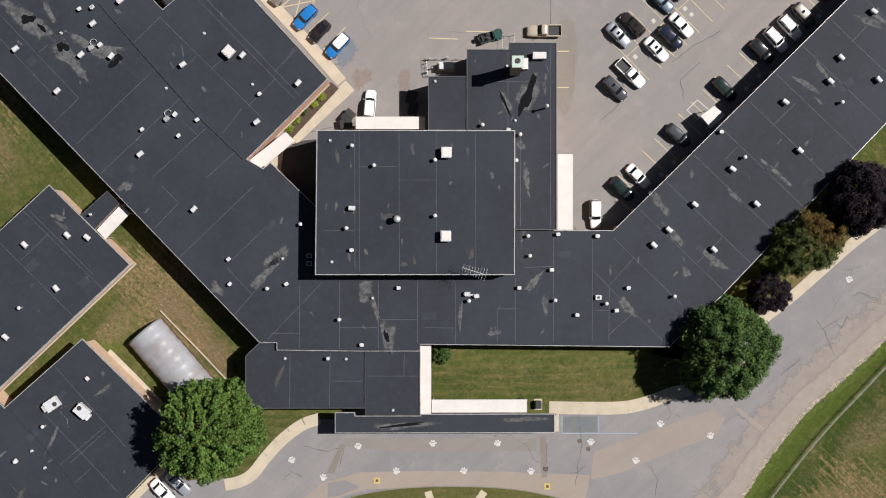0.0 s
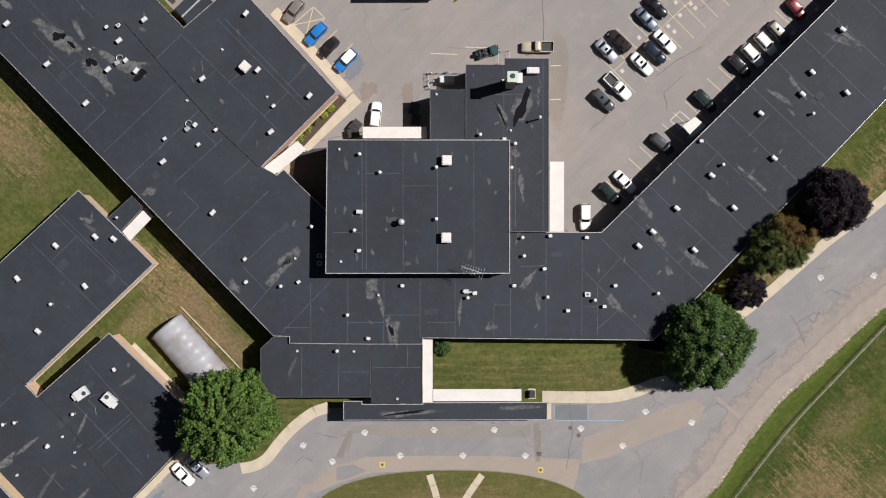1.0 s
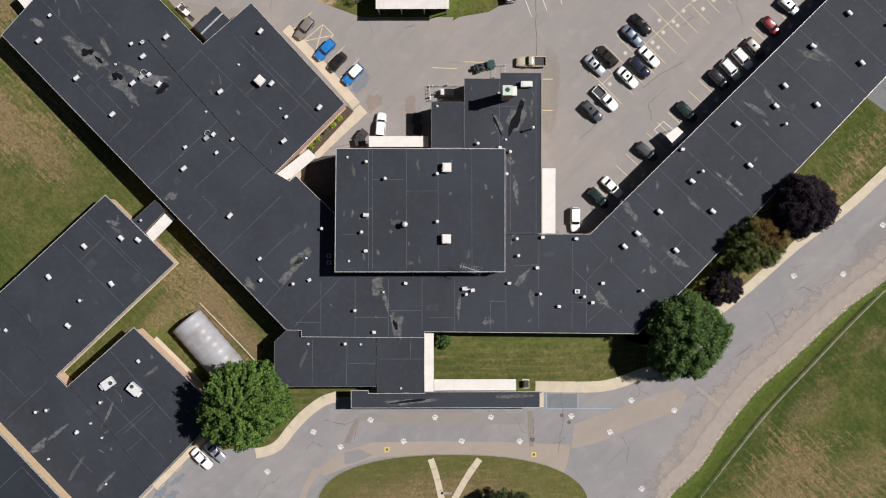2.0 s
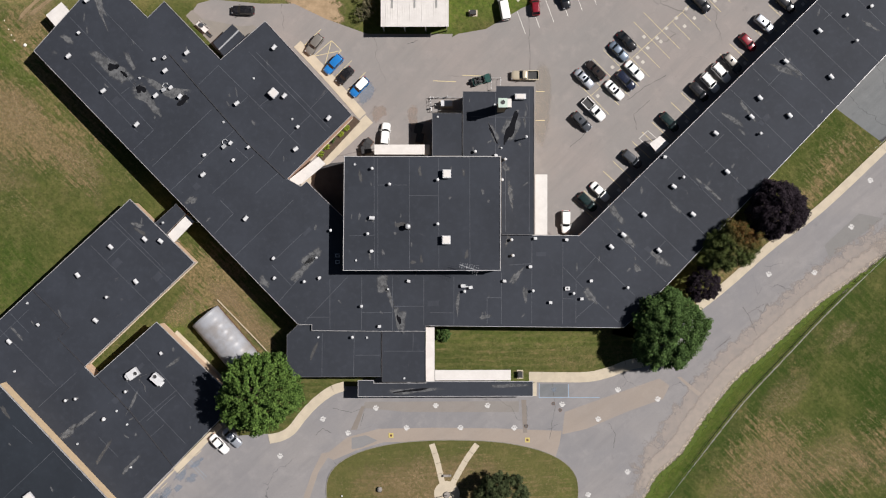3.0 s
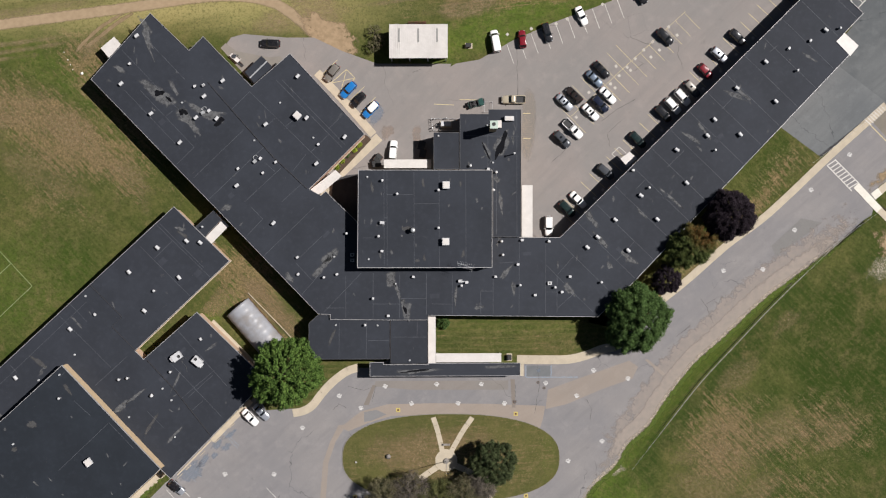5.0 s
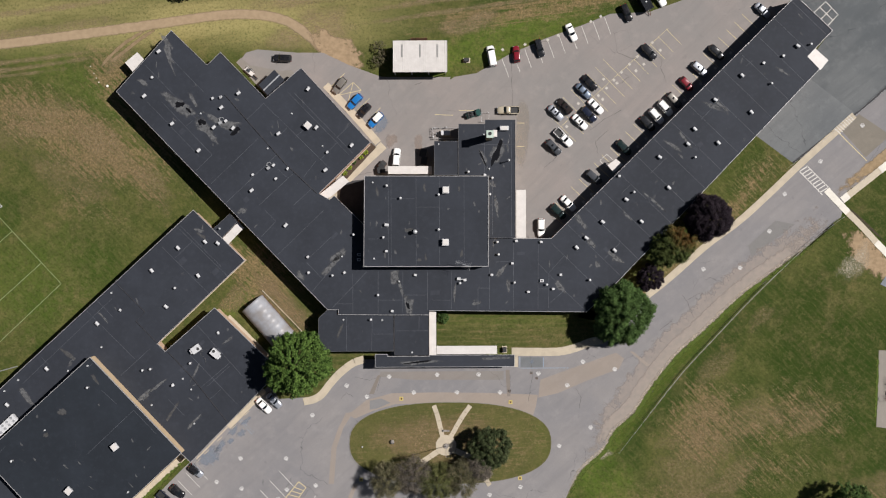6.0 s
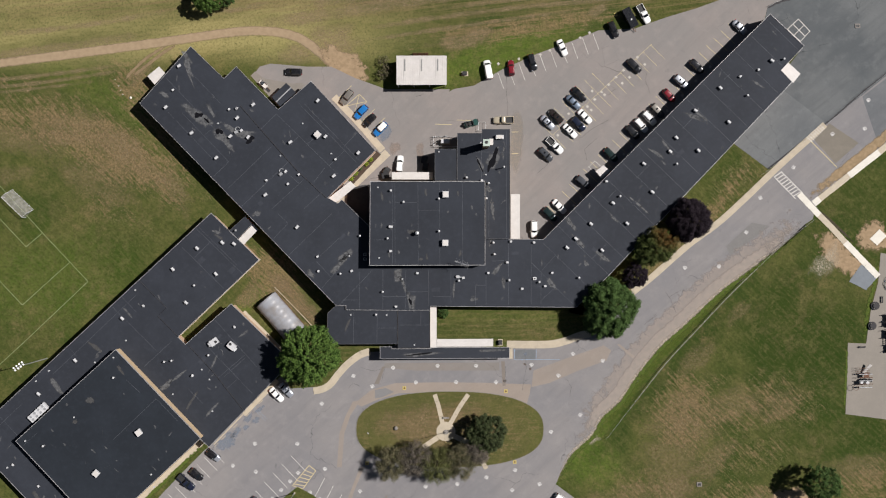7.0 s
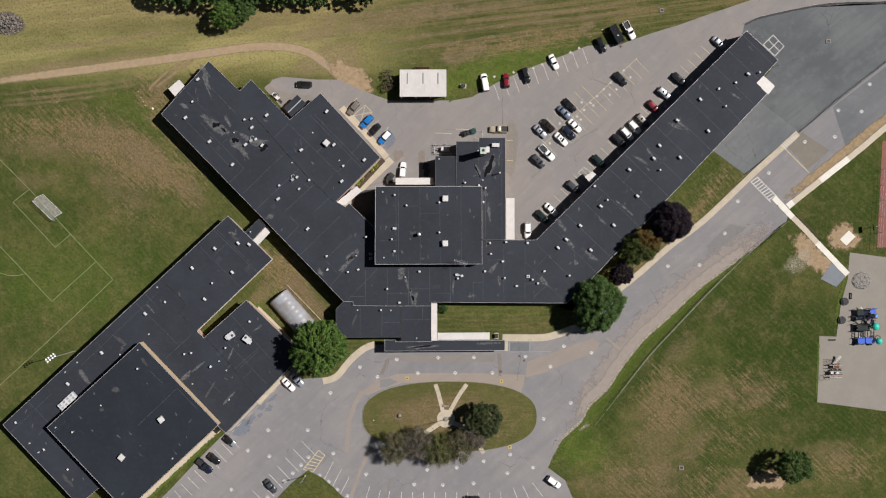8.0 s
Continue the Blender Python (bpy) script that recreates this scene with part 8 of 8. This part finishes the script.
# white flatbed mower trailer in the service yard
x, y = (-50.61, 46.56)
ft = thing("utility_trailer", "small white utility trailer in the service yard", "trailer", at=(x, y, 0.05), rz=-42)
part("bed", boxed(0, 0, 0.5, 2.6, 1.2, 0.12, 0, 0.03), WHITE_METAL, ft)
for k in (-1, 1):
    part("side", boxed(0, 0.6 * k, 0.7, 2.6, 0.06, 0.35), WHITE_METAL, ft)
    b = bmesh.new()
    bmesh.ops.create_cone(b, cap_ends=True, segments=14, radius1=0.28, radius2=0.28, depth=0.18, matrix=pose(0, 0.72 * k, 0.28, 90, 0, 0))
    part("wheel", b, TYRE, ft)
part("hitch", boxed(1.8, 0, 0.45, 1.1, 0.08, 0.08), RUST, ft)
part("load", boxed(-0.3, 0, 0.85, 0.9, 0.7, 0.5, 12, 0.08), COL["grey"], ft)
x, y = (-49.56, 45.14)
ac = thing("timber_stack", "stack of grey boards in the service yard", "timber", at=(x, y, 0.05), rz=-42)
for k in range(5):
    part("board", boxed(0, -0.3 + 0.15 * k, 0.08, 1.8, 0.13, 0.14), SLATE, ac)

# soccer goal on the pitch
a, b = Vector((-122.14, 15.43)), Vector((-116.46, 9.88))
d = (b - a)
gl = thing("soccer_goal", "white soccer goal with pale net on the grass", "goal", at=((a.x + b.x) / 2, (a.y + b.y) / 2, 0), rz=math.degrees(math.atan2(d.y, d.x)))
wd2 = d.length / 2
for k in (-1, 1):
    part("post", tube(bmesh.new(), k * wd2, 0, 0, 2.3, 0.07), VENT_WHITE, gl)
    part("stay", rod(bmesh.new(), (k * wd2, 0, 2.3), (k * wd2, 1.2, 2.3), 0.04, 6), VENT_WHITE, gl)
    part("stay", rod(bmesh.new(), (k * wd2, 1.2, 2.3), (k * wd2, 3.1, 0.05), 0.04, 6), VENT_WHITE, gl)
part("crossbar", rod(bmesh.new(), (-wd2, 0, 2.3), (wd2, 0, 2.3), 0.07, 8), VENT_WHITE, gl)
part("back_bar", rod(bmesh.new(), (-wd2, 3.1, 0.05), (wd2, 3.1, 0.05), 0.04, 8), VENT_WHITE, gl)
net = bmesh.new()
row = []
for i in range(13):
    x = -wd2 + 2 * wd2 * i / 12
    row.append([net.verts.new((x, y, z - 0.12 * math.sin(math.pi * i / 12) * (y > 0.1 and y < 3.0))) for y, z in ((0.03, 2.28), (0.6, 2.24), (1.2, 2.26), (1.8, 1.5), (2.5, 0.75), (3.1, 0.06))])
for p, q in zip(row, row[1:]):
    for j in range(5):
        net.faces.new((p[j], q[j], q[j + 1], p[j + 1]))
for e in (0, 12):
    side = [net.verts.new(v.co) for v in row[e]] + [net.verts.new((row[e][0].co.x, 0.03, 0.05))]
    net.faces.new(side)
mesh_net = Nodes("fine_white_netting", 0.9, 0.0, 0.1)
mesh_net.colour((0.5, 0.48, 0.46))
mesh_net.link(mesh_net.band(mesh_net.noise(1.2, 5), -0.3, 2.1), mesh_net.bsdf.inputs["Alpha"])
part("net", net, mesh_net.mat, gl)

# lamp post at the tip of the grass island
lp = thing("street_lamp", "pale metal lamp post with two lamp heads on the grass", "street lamp", at=(-42.37, -66.3, 0.1), rz=20)
part("footing", tube(bmesh.new(), 0, 0, -0.1, 0.35, 0.3, 0.26, 14), CONCRETE, lp)
part("pole", tube(bmesh.new(), 0, 0, 0.3, 7.0, 0.11, 0.07, 12), GALV, lp)
part("crossarm", boxed(0, 0, 7.0, 1.5, 0.1, 0.1), GALV, lp)
for k in (-0.85, 0.85):
    part("lamp_head", boxed(k, 0, 7.05, 0.7, 0.36, 0.16, 0, 0.04), SLATE, lp)

# floodlight mast at the pitch
x, y = (-110.2, -29.0)
fl = thing("floodlight_mast", "grey floodlight mast with a bank of lamps", "floodlight", at=(x, y, 0))
hx, hy = (-115.13, -28.45)
tall = 17.5
part("mast", rod(bmesh.new(), (-0.4, 0, -0.1), (-0.4, 0, tall), 0.16, 10, 0.09), GALV, fl)
part("crossarm", boxed(-0.4, 0, tall, 3.4, 0.12, 0.12, 36), GALV, fl)
for k in range(8):
    o, e = (k % 4 - 1.5) * 0.85, (k // 4) * 0.75 - 0.35
    hx2, hy2 = o * math.cos(radians(36)) - e * math.sin(radians(36)), o * math.sin(radians(36)) + e * math.cos(radians(36))
    part("lamp_head", boxed(-0.4 + hx2, hy2, tall + 0.1, 0.4, 0.46, 0.3, 36, 0.08, 0, 30), GALV, fl)

# chain-link fence beside the road and play yard
def chain_fence(path, step, label, h=1.2):
    f = thing("chain_link_fence", label, "fence")
    pts = smooth_line(path, 4)
    for a, b in zip(pts, pts[1:]):
        part("rail", rod(bmesh.new(), (*a, h), (*b, h), 0.025, 5), GALV, f)
    acc = 0.0
    for a, b in zip(pts, pts[1:]):
        d = (Vector(b) - Vector(a)).length
        n = max(1, int(d / step))
        for k in range(n):
            part("post", tube(bmesh.new(), *lerp(a, b, k / n), 0, h, 0.04, None, 6), GALV, f)
    return f


chain_fence(FENCE_LINE, 3.0, "low galvanised fence along the field")
chain_fence([(86.67, 21.38), (105.45, 36.07), (115.50, 44.74), (130.25, 56.08), (143.98, 66.41)], 3.0, "galvanised fence along the play yard")
chain_fence([(88.47, 67.64), (92.16, 69.31), (98.87, 70.96), (105.58, 72.29), (112.29, 73.44), (118.99, 73.92), (130.22, 74.06), (145.65, 74.2)], 3.0, "galvanised guard rail at the yard edge", 0.8)
earth([(88.47, 67.3), (92.16, 69.0), (98.87, 70.65), (105.58, 72.0), (112.29, 73.12), (118.99, 73.6), (130.22, 73.74), (145.65, 73.9)], 0.5, "dark seam at the yard edge", 0.042, SLATE, 0.1, 31)
earth([(86.67, 21.38), (105.45, 36.07), (115.50, 44.74), (130.25, 56.08), (143.98, 66.41)], 0.45, "dark seam under the fence", 0.05, SLATE, 0.1, 33)

# rock pile in the far field
rp = thing("rock_pile", "low heap of grey and brown field stones", "rock pile")
cx, cy = (-130.41, 68.23)
rr = random.Random(5)
rock = Nodes("mixed_field_rock", 0.9)
rock.colour(rock.mix(rock.random(), (0.035, 0.031, 0.028), (0.2, 0.175, 0.155)))
bare((cx, cy), 6.4, 4.6, 0, 81, "grey dusty ground under the rock pile", soft("rock_dust", (0.17, 0.145, 0.115), (0.09, 0.08, 0.062), 0.9, 0.6, 0.6), 0.02, 0.15)
shapes = []
for k in range(6):
    bm = bmesh.new()
    bmesh.ops.create_icosphere(bm, subdivisions=1, radius=1.0)
    for v in bm.verts:
        v.co *= rr.uniform(0.75, 1.15)
        v.co.z *= 0.6
    me = bpy.data.meshes.new("stone")
    bm.to_mesh(me)
    bm.free()
    me.materials.append(rock.mat)
    shapes.append(me)
for k in range(280):
    a, r = rr.uniform(0, 6.28), math.sqrt(rr.random())
    st = new("stone", shapes[k % 6])
    sc = rr.uniform(0.14, 0.42) * (0.8 if r > 0.8 else 1.0)
    st.parent = rp
    st.matrix_basis = pose(cx + 5.0 * r * math.cos(a), cy + 3.3 * r * math.sin(a), 0.55 * (1 - r * r) + 0.06, rr.uniform(-25, 25), rr.uniform(-25, 25), rr.uniform(0, 360)) @ Matrix.Diagonal((sc, sc, sc, 1))

# ---------------------------------------------------------------- playground equipment
PB, PG = paint("playground_blue", (0.01, 0.07, 0.42), 0.4), paint("playground_green", (0.01, 0.42, 0.3), 0.4)
x, y = (123.75, -22.3)
pl = thing("play_structure", "blue and green playground climbing structure with slides", "playground")
pl.matrix_basis = pose(x, y, 0.05, 0, 0, 0)
DARK_DECK = paint("playground_dark_green", (0.002, 0.008, 0.007), 0.7)
SKY_PLASTIC = paint("playground_sky_blue", (0.06, 0.25, 0.6), 0.4)
# decks on a grid: place, size, height, tone
DECKS = ((-1.7, 4.3, 2.0, 1.7, 1.5, DARK_DECK), (0.25, 4.2, 1.7, 1.5, 1.2, COL["navy"]), (1.9, 4.7, 1.7, 1.3, 1.6, PB), (-2.0, 2.6, 1.7, 1.1, 1.5, COL["navy"]), (0.9, 3.0, 1.2, 1.0, 1.8, COL["navy"]),
         (2.0, 3.1, 1.4, 1.2, 1.4, COL["navy"]), (-1.8, -0.1, 1.9, 2.0, 1.7, DARK_DECK), (0.1, -0.3, 1.7, 1.8, 1.5, DARK_DECK), (1.7, 1.2, 1.0, 1.6, 1.8, COL["navy"]),
         (-1.4, -4.1, 2.2, 1.7, 1.4, PB), (0.7, -4.0, 2.0, 1.7, 1.6, PB))
for k, (dx, dy, wx, wy, h, tone) in enumerate(DECKS):
    part("deck", boxed(dx, dy, h, wx, wy, 0.12, 0, 0.02), tone, pl)
    for sx in (-wx / 2, wx / 2):
        for sy in (-wy / 2, wy / 2):
            part("post", tube(bmesh.new(), dx + sx, dy + sy, 0, h + 1.0, 0.08, None, 8), PB if tone is PB else COL["navy"], pl)
    for sy in (-wy / 2, wy / 2):
        part("guard", boxed(dx, dy + sy, h + 0.5, wx * 0.9, 0.09, 0.7, 0, 0.02), tone, pl)
# beams that meet in a triangle, a bridge and the ladder between the two halves
for a, b in (((-1.6, 2.4), (0.6, 0.6)), ((0.9, 3.1), (-1.5, 1.9)), ((0.6, 0.6), (1.6, 3.0))):
    part("beam", rod(bmesh.new(), (*a, 2.2), (*b, 2.2), 0.16, 8), COL["navy"], pl)
part("bridge", boxed(1.0, 0.2, 1.5, 0.5, 1.8, 0.1, 40, 0.02), VENT_WHITE, pl, "white bridge plate")
part("climber", boxed(-1.0, 5.2, 1.0, 0.3, 1.6, 0.08, 40, 0.02), VENT_WHITE, pl, "white climbing bar")
for dx in (-2.0, -1.2, 0.0, 1.0, 1.9):
    part("overhead_rail", rod(bmesh.new(), (dx, -1.0, 2.1), (dx, -3.3, 2.1), 0.11, 6), COL["navy"], pl)
for k in range(5):
    part("overhead_bar", rod(bmesh.new(), (-2.0, -1.2 - 0.45 * k, 2.1), (-1.2, -1.2 - 0.45 * k, 2.1), 0.06, 6), COL["navy"], pl)
    part("overhead_bar", rod(bmesh.new(), (1.0, -1.2 - 0.45 * k, 2.1), (1.9, -1.2 - 0.45 * k, 2.1), 0.06, 6), COL["navy"], pl)
part("slide", boxed(3.3, 3.2, 0.75, 1.4, 0.8, 0.12, 0, 0.03, 0, 40), SKY_PLASTIC, pl, "pale blue slide")
part("slide", boxed(-0.4, -3.2, 0.9, 3.4, 0.25, 0.12, -4, 0.03), VENT_WHITE, pl, "white slide rim")
part("slide", boxed(2.6, -4.3, 0.75, 1.8, 0.9, 0.12, 0, 0.03, 0, 35), PB, pl)
for dx, dy in ((-2.6, -5.1), (1.6, -5.1), (-2.7, -0.5)):
    part("play_drum", tube(bmesh.new(), dx, dy, 0.0, 1.0, 0.5, 0.42, 12), DARK_DECK, pl)
for dx, dy, r, tone in ((2.3, 0.1, 1.1, PG), (3.3, -4.2, 1.0, PG)):
    bm = bmesh.new()
    for z0, z1, r0, r1 in ((2.4, 2.75, r, r * 0.86), (2.75, 3.05, r * 0.86, r * 0.55), (3.05, 3.2, r * 0.55, 0.05)):
        tube(bm, dx, dy, z0, z1, r0, r1, 12)
    part("dome_roof", bm, tone, pl, "teal green dome roof")
    part("post", tube(bmesh.new(), dx, dy, 0.0, 2.5, 0.1, None, 8), PB, pl)
part("climbing_net", ring(bmesh.new(), patch_outline(3.3, -3.3, 0.9, 0.8, 0, 3, 20, 0.1), 0.25, 1.4, 1.6), RUST, pl, "brown climbing ring")
x, y = (114.3, -35.6)
cl = thing("climbing_frame", "white and brown metal climbing frame with bars", "climbing frame", at=(x, y, 0.05))
for k in range(5):
    part("bar", rod(bmesh.new(), (-1.4, -1.6 + 0.9 * k, 1.6), (2.2, -1.6 + 0.9 * k, 1.6), 0.1, 6), RUST if k % 2 else VENT_WHITE, cl)
for k in range(4):
    part("net_bar", rod(bmesh.new(), (-2.2, 2.2 + 0.5 * k, 0.9), (1.4, 2.0 + 0.5 * k, 1.8), 0.05, 6), RUST, cl)
    part("panel", boxed(-0.7 + 0.8 * k, -0.4 + 0.7 * (k % 2), 1.1, 0.8, 0.8, 0.9, 20 * k, 0.03), COL["dark"] if k % 2 else VENT_WHITE, cl)
for sx in (-1.4, 0.4, 2.2):
    for sy in (-1.6, 2.0):
        part("post", tube(bmesh.new(), sx, sy, 0, 1.7, 0.06), VENT_WHITE, cl)
part("slide", boxed(1.0, 3.4, 0.9, 0.8, 3.2, 0.1, -35, 0.03, 22), WHITE_METAL, cl)
part("deck", boxed(0.6, 1.8, 1.5, 1.4, 1.2, 0.1), RUST, cl)
part("ring", ring(bmesh.new(), patch_outline(-2.2, -1.7, 0.8, 0.8, 0, 2, 24, 0.0), 0.08, 1.3, 1.38), RUST, cl)
part("ring_post", tube(bmesh.new(), -1.42, -1.7, 0, 1.34, 0.05), RUST, cl)
x, y = (123.03, -8.68)
dm = thing("dome_climber", "grey metal geodesic dome climber", "dome climber", at=(x, y, 0.05))
bm = bmesh.new()
bmesh.ops.create_icosphere(bm, subdivisions=2, radius=2.6)
segs = [(e.verts[0].co.copy(), e.verts[1].co.copy()) for e in bm.edges if min(e.verts[0].co.z, e.verts[1].co.z) > -0.3]
bm.free()
for a, b in segs:
    part("strut", rod(bmesh.new(), (a.x, a.y, max(0, a.z) * 0.75), (b.x, b.y, max(0, b.z) * 0.75), 0.045, 5), GALV, dm)
for i, (x, y) in enumerate([(117.84, -14.88), (117.00, -20.41)]):
    pt = thing("round_table", "round grey picnic table with ring seat", "picnic table", "picnic tables", at=(x, y, 0.05))
    part("tabletop", tube(bmesh.new(), 0, 0, 0.68, 0.76, 0.75, None, 20), SLATE, pt)
    part("pedestal", tube(bmesh.new(), 0, 0, 0, 0.7, 0.12), RUST, pt)
    part("ring_seat", ring(bmesh.new(), patch_outline(0, 0, 1.15, 1.15, 0, 2, 24, 0.0), 0.3, 0.4, 0.46), SLATE, pt)
    for k in range(4):
        a = k * math.pi / 2
        part("arm", rod(bmesh.new(), (0, 0, 0.38), (math.cos(a), math.sin(a), 0.38), 0.03, 6), RUST, pt)
for i, (x, y, rz) in enumerate([(*(119.75, -13.22), 90), (*(114.22, -26.27), 0)]):
    be = thing("bench", "dark slatted metal bench on the terrace", "bench", "terrace benches", at=(x, y, 0.05), rz=rz)
    for j in range(3):
        part("slat", boxed(0, (j - 1) * 0.15, 0.44, 1.9, 0.12, 0.05), SLATE, be)
    for k in (-0.7, 0.7):
        part("leg", boxed(k, 0, 0.21, 0.08, 0.4, 0.42), PLASTIC, be)
# backstop screen at the ball court
a, b = (124.70, 2.16), (128.86, 11.46)
bs = thing("court_fence", "tall dark screen fence beside the ball court", "fence")
for k in range(6):
    q = lerp((127.72, 0.81), (129.23, 24.27), k / 5)
    part("post", tube(bmesh.new(), *q, 0, 3.0, 0.05), GALV, bs)
q0, q1 = (127.72, 0.81), (129.23, 24.27)
for z in (0.1, 1.5, 3.0):
    part("rail", rod(bmesh.new(), (*q0, z), (*q1, z), 0.03, 6), GALV, bs)
x, y = (123.46, 6.78)
bb = thing("basketball_hoop", "basketball backboard on a pole at the court", "basketball hoop", at=(x + 1.5, y, 0))
part("pole", tube(bmesh.new(), 1.2, 0.4, 0, 3.2, 0.08), GALV, bb)
part("backboard", boxed(0.2, 0.2, 3.1, 1.1, 1.8, 0.08, 8, 0.02, 0, 80), PLASTIC, bb)
part("hoop", ring(bmesh.new(), patch_outline(-0.35, 0.1, 0.23, 0.23, 0, 2, 16, 0.0), 0.04, 3.0, 3.04), RUST, bb)

# open cracks in the drive and lot, filled with dark sealant
CRACK = mottled("crack_filler", (0.085, 0.08, 0.078), (0.12, 0.112, 0.105), 1.0, 0.8)
rc = random.Random(17)
for k, path in enumerate([[(60.13, -11.08), (61.47, -12.76), (62.14, -14.77), (63.14, -16.79)], [(54.25, -20.12), (55.76, -18.79), (57.77, -17.45)], [(61.14, -12.42), (62.82, -11.42), (64.50, -10.42)], [(55.33, -19.08), (56.53, -18.16), (57.63, -16.95)],
                          [(63.16, -11.41), (64.26, -12.15), (65.27, -10.30)], [(20.76, -23.31), (21.68, -31.63), (20.56, -38.10)], [(15.67, -30.26), (15.94, -32.58), (15.85, -35.90)], [(32.74, -34.83), (34.12, -37.13), (33.65, -39.90)],
                          [(-23.81, -31.78), (-20.08, -32.70), (-17.28, -31.76), (-18.21, -35.47)], [(-27.53, -37.36), (-26.13, -35.96), (-24.26, -36.89)], [(36.59, 31.41), (40.29, 34.19), (44.46, 36.50)], [(24.72, 21.68), (26.85, 23.53), (29.17, 25.85)], [(38.42, 25.36), (37.97, 28.62), (41.21, 31.40)],
                          [(16.33, 49.72), (16.48, 43.02), (16.63, 36.32)], [(-25.33, 19.69), (-15.26, 21.33)], [(-8.49, 43.10), (-6.48, 43.76)], [(69.41, 26.96), (74.45, 31.13), (78.98, 35.81)]]):
    pts = []
    for a, b in zip(path, path[1:]):
        for j in range(6):
            q = lerp(a, b, j / 6)
            pts.append((q[0] + rc.uniform(-0.12, 0.12), q[1] + rc.uniform(-0.12, 0.12)))
    pts.append(path[-1])
    tagged(part("crack", strip(bmesh.new(), pts, 0.09, 0.03, 0.047, 0.03, k), CRACK), "dark sealed crack in the asphalt", "crack", kind="structure")

ROAD_IRON = mottled("worn_iron", (0.09, 0.085, 0.08), (0.07, 0.066, 0.062), 2.0, 0.6)
# round manhole covers and white marker stones
for x, y in [(21.32, -30.85), (22.76, -32.17), (15.78, -35.55)]:
    m = thing("manhole_cover", "dark round iron manhole cover in the road", "manhole cover", "manhole covers", at=(x, y, 0.04))
    part("frame", tube(bmesh.new(), 0, 0, 0.0, 0.012, 0.36, None, 20), RUST, m)
    part("lid", tube(bmesh.new(), 0, 0, 0.012, 0.02, 0.29, None, 20), ROAD_IRON, m)
for k, (x, y) in enumerate([(-87.29, 42.89), (-89.47, 43.86), (-90.08, 44.95), (-90.69, 46.16), (-91.54, 47.98)]):
    m = thing("marker_stone", "white painted marker stone in the grass", "stone", "marker stones", at=(x, y, 0.0))
    bm = bmesh.new()
    bmesh.ops.create_icosphere(bm, subdivisions=2, radius=0.36 if k == 0 else 0.14)
    for vv in bm.verts:
        vv.co *= 1 + 0.3 * noise.noise(vv.co * 3 + Vector((k, 0, 0)))
        vv.co.z = max(-0.05, vv.co.z * 0.7 + 0.1)
    part("rock", bm, NEW_CONCRETE, m, "", True)
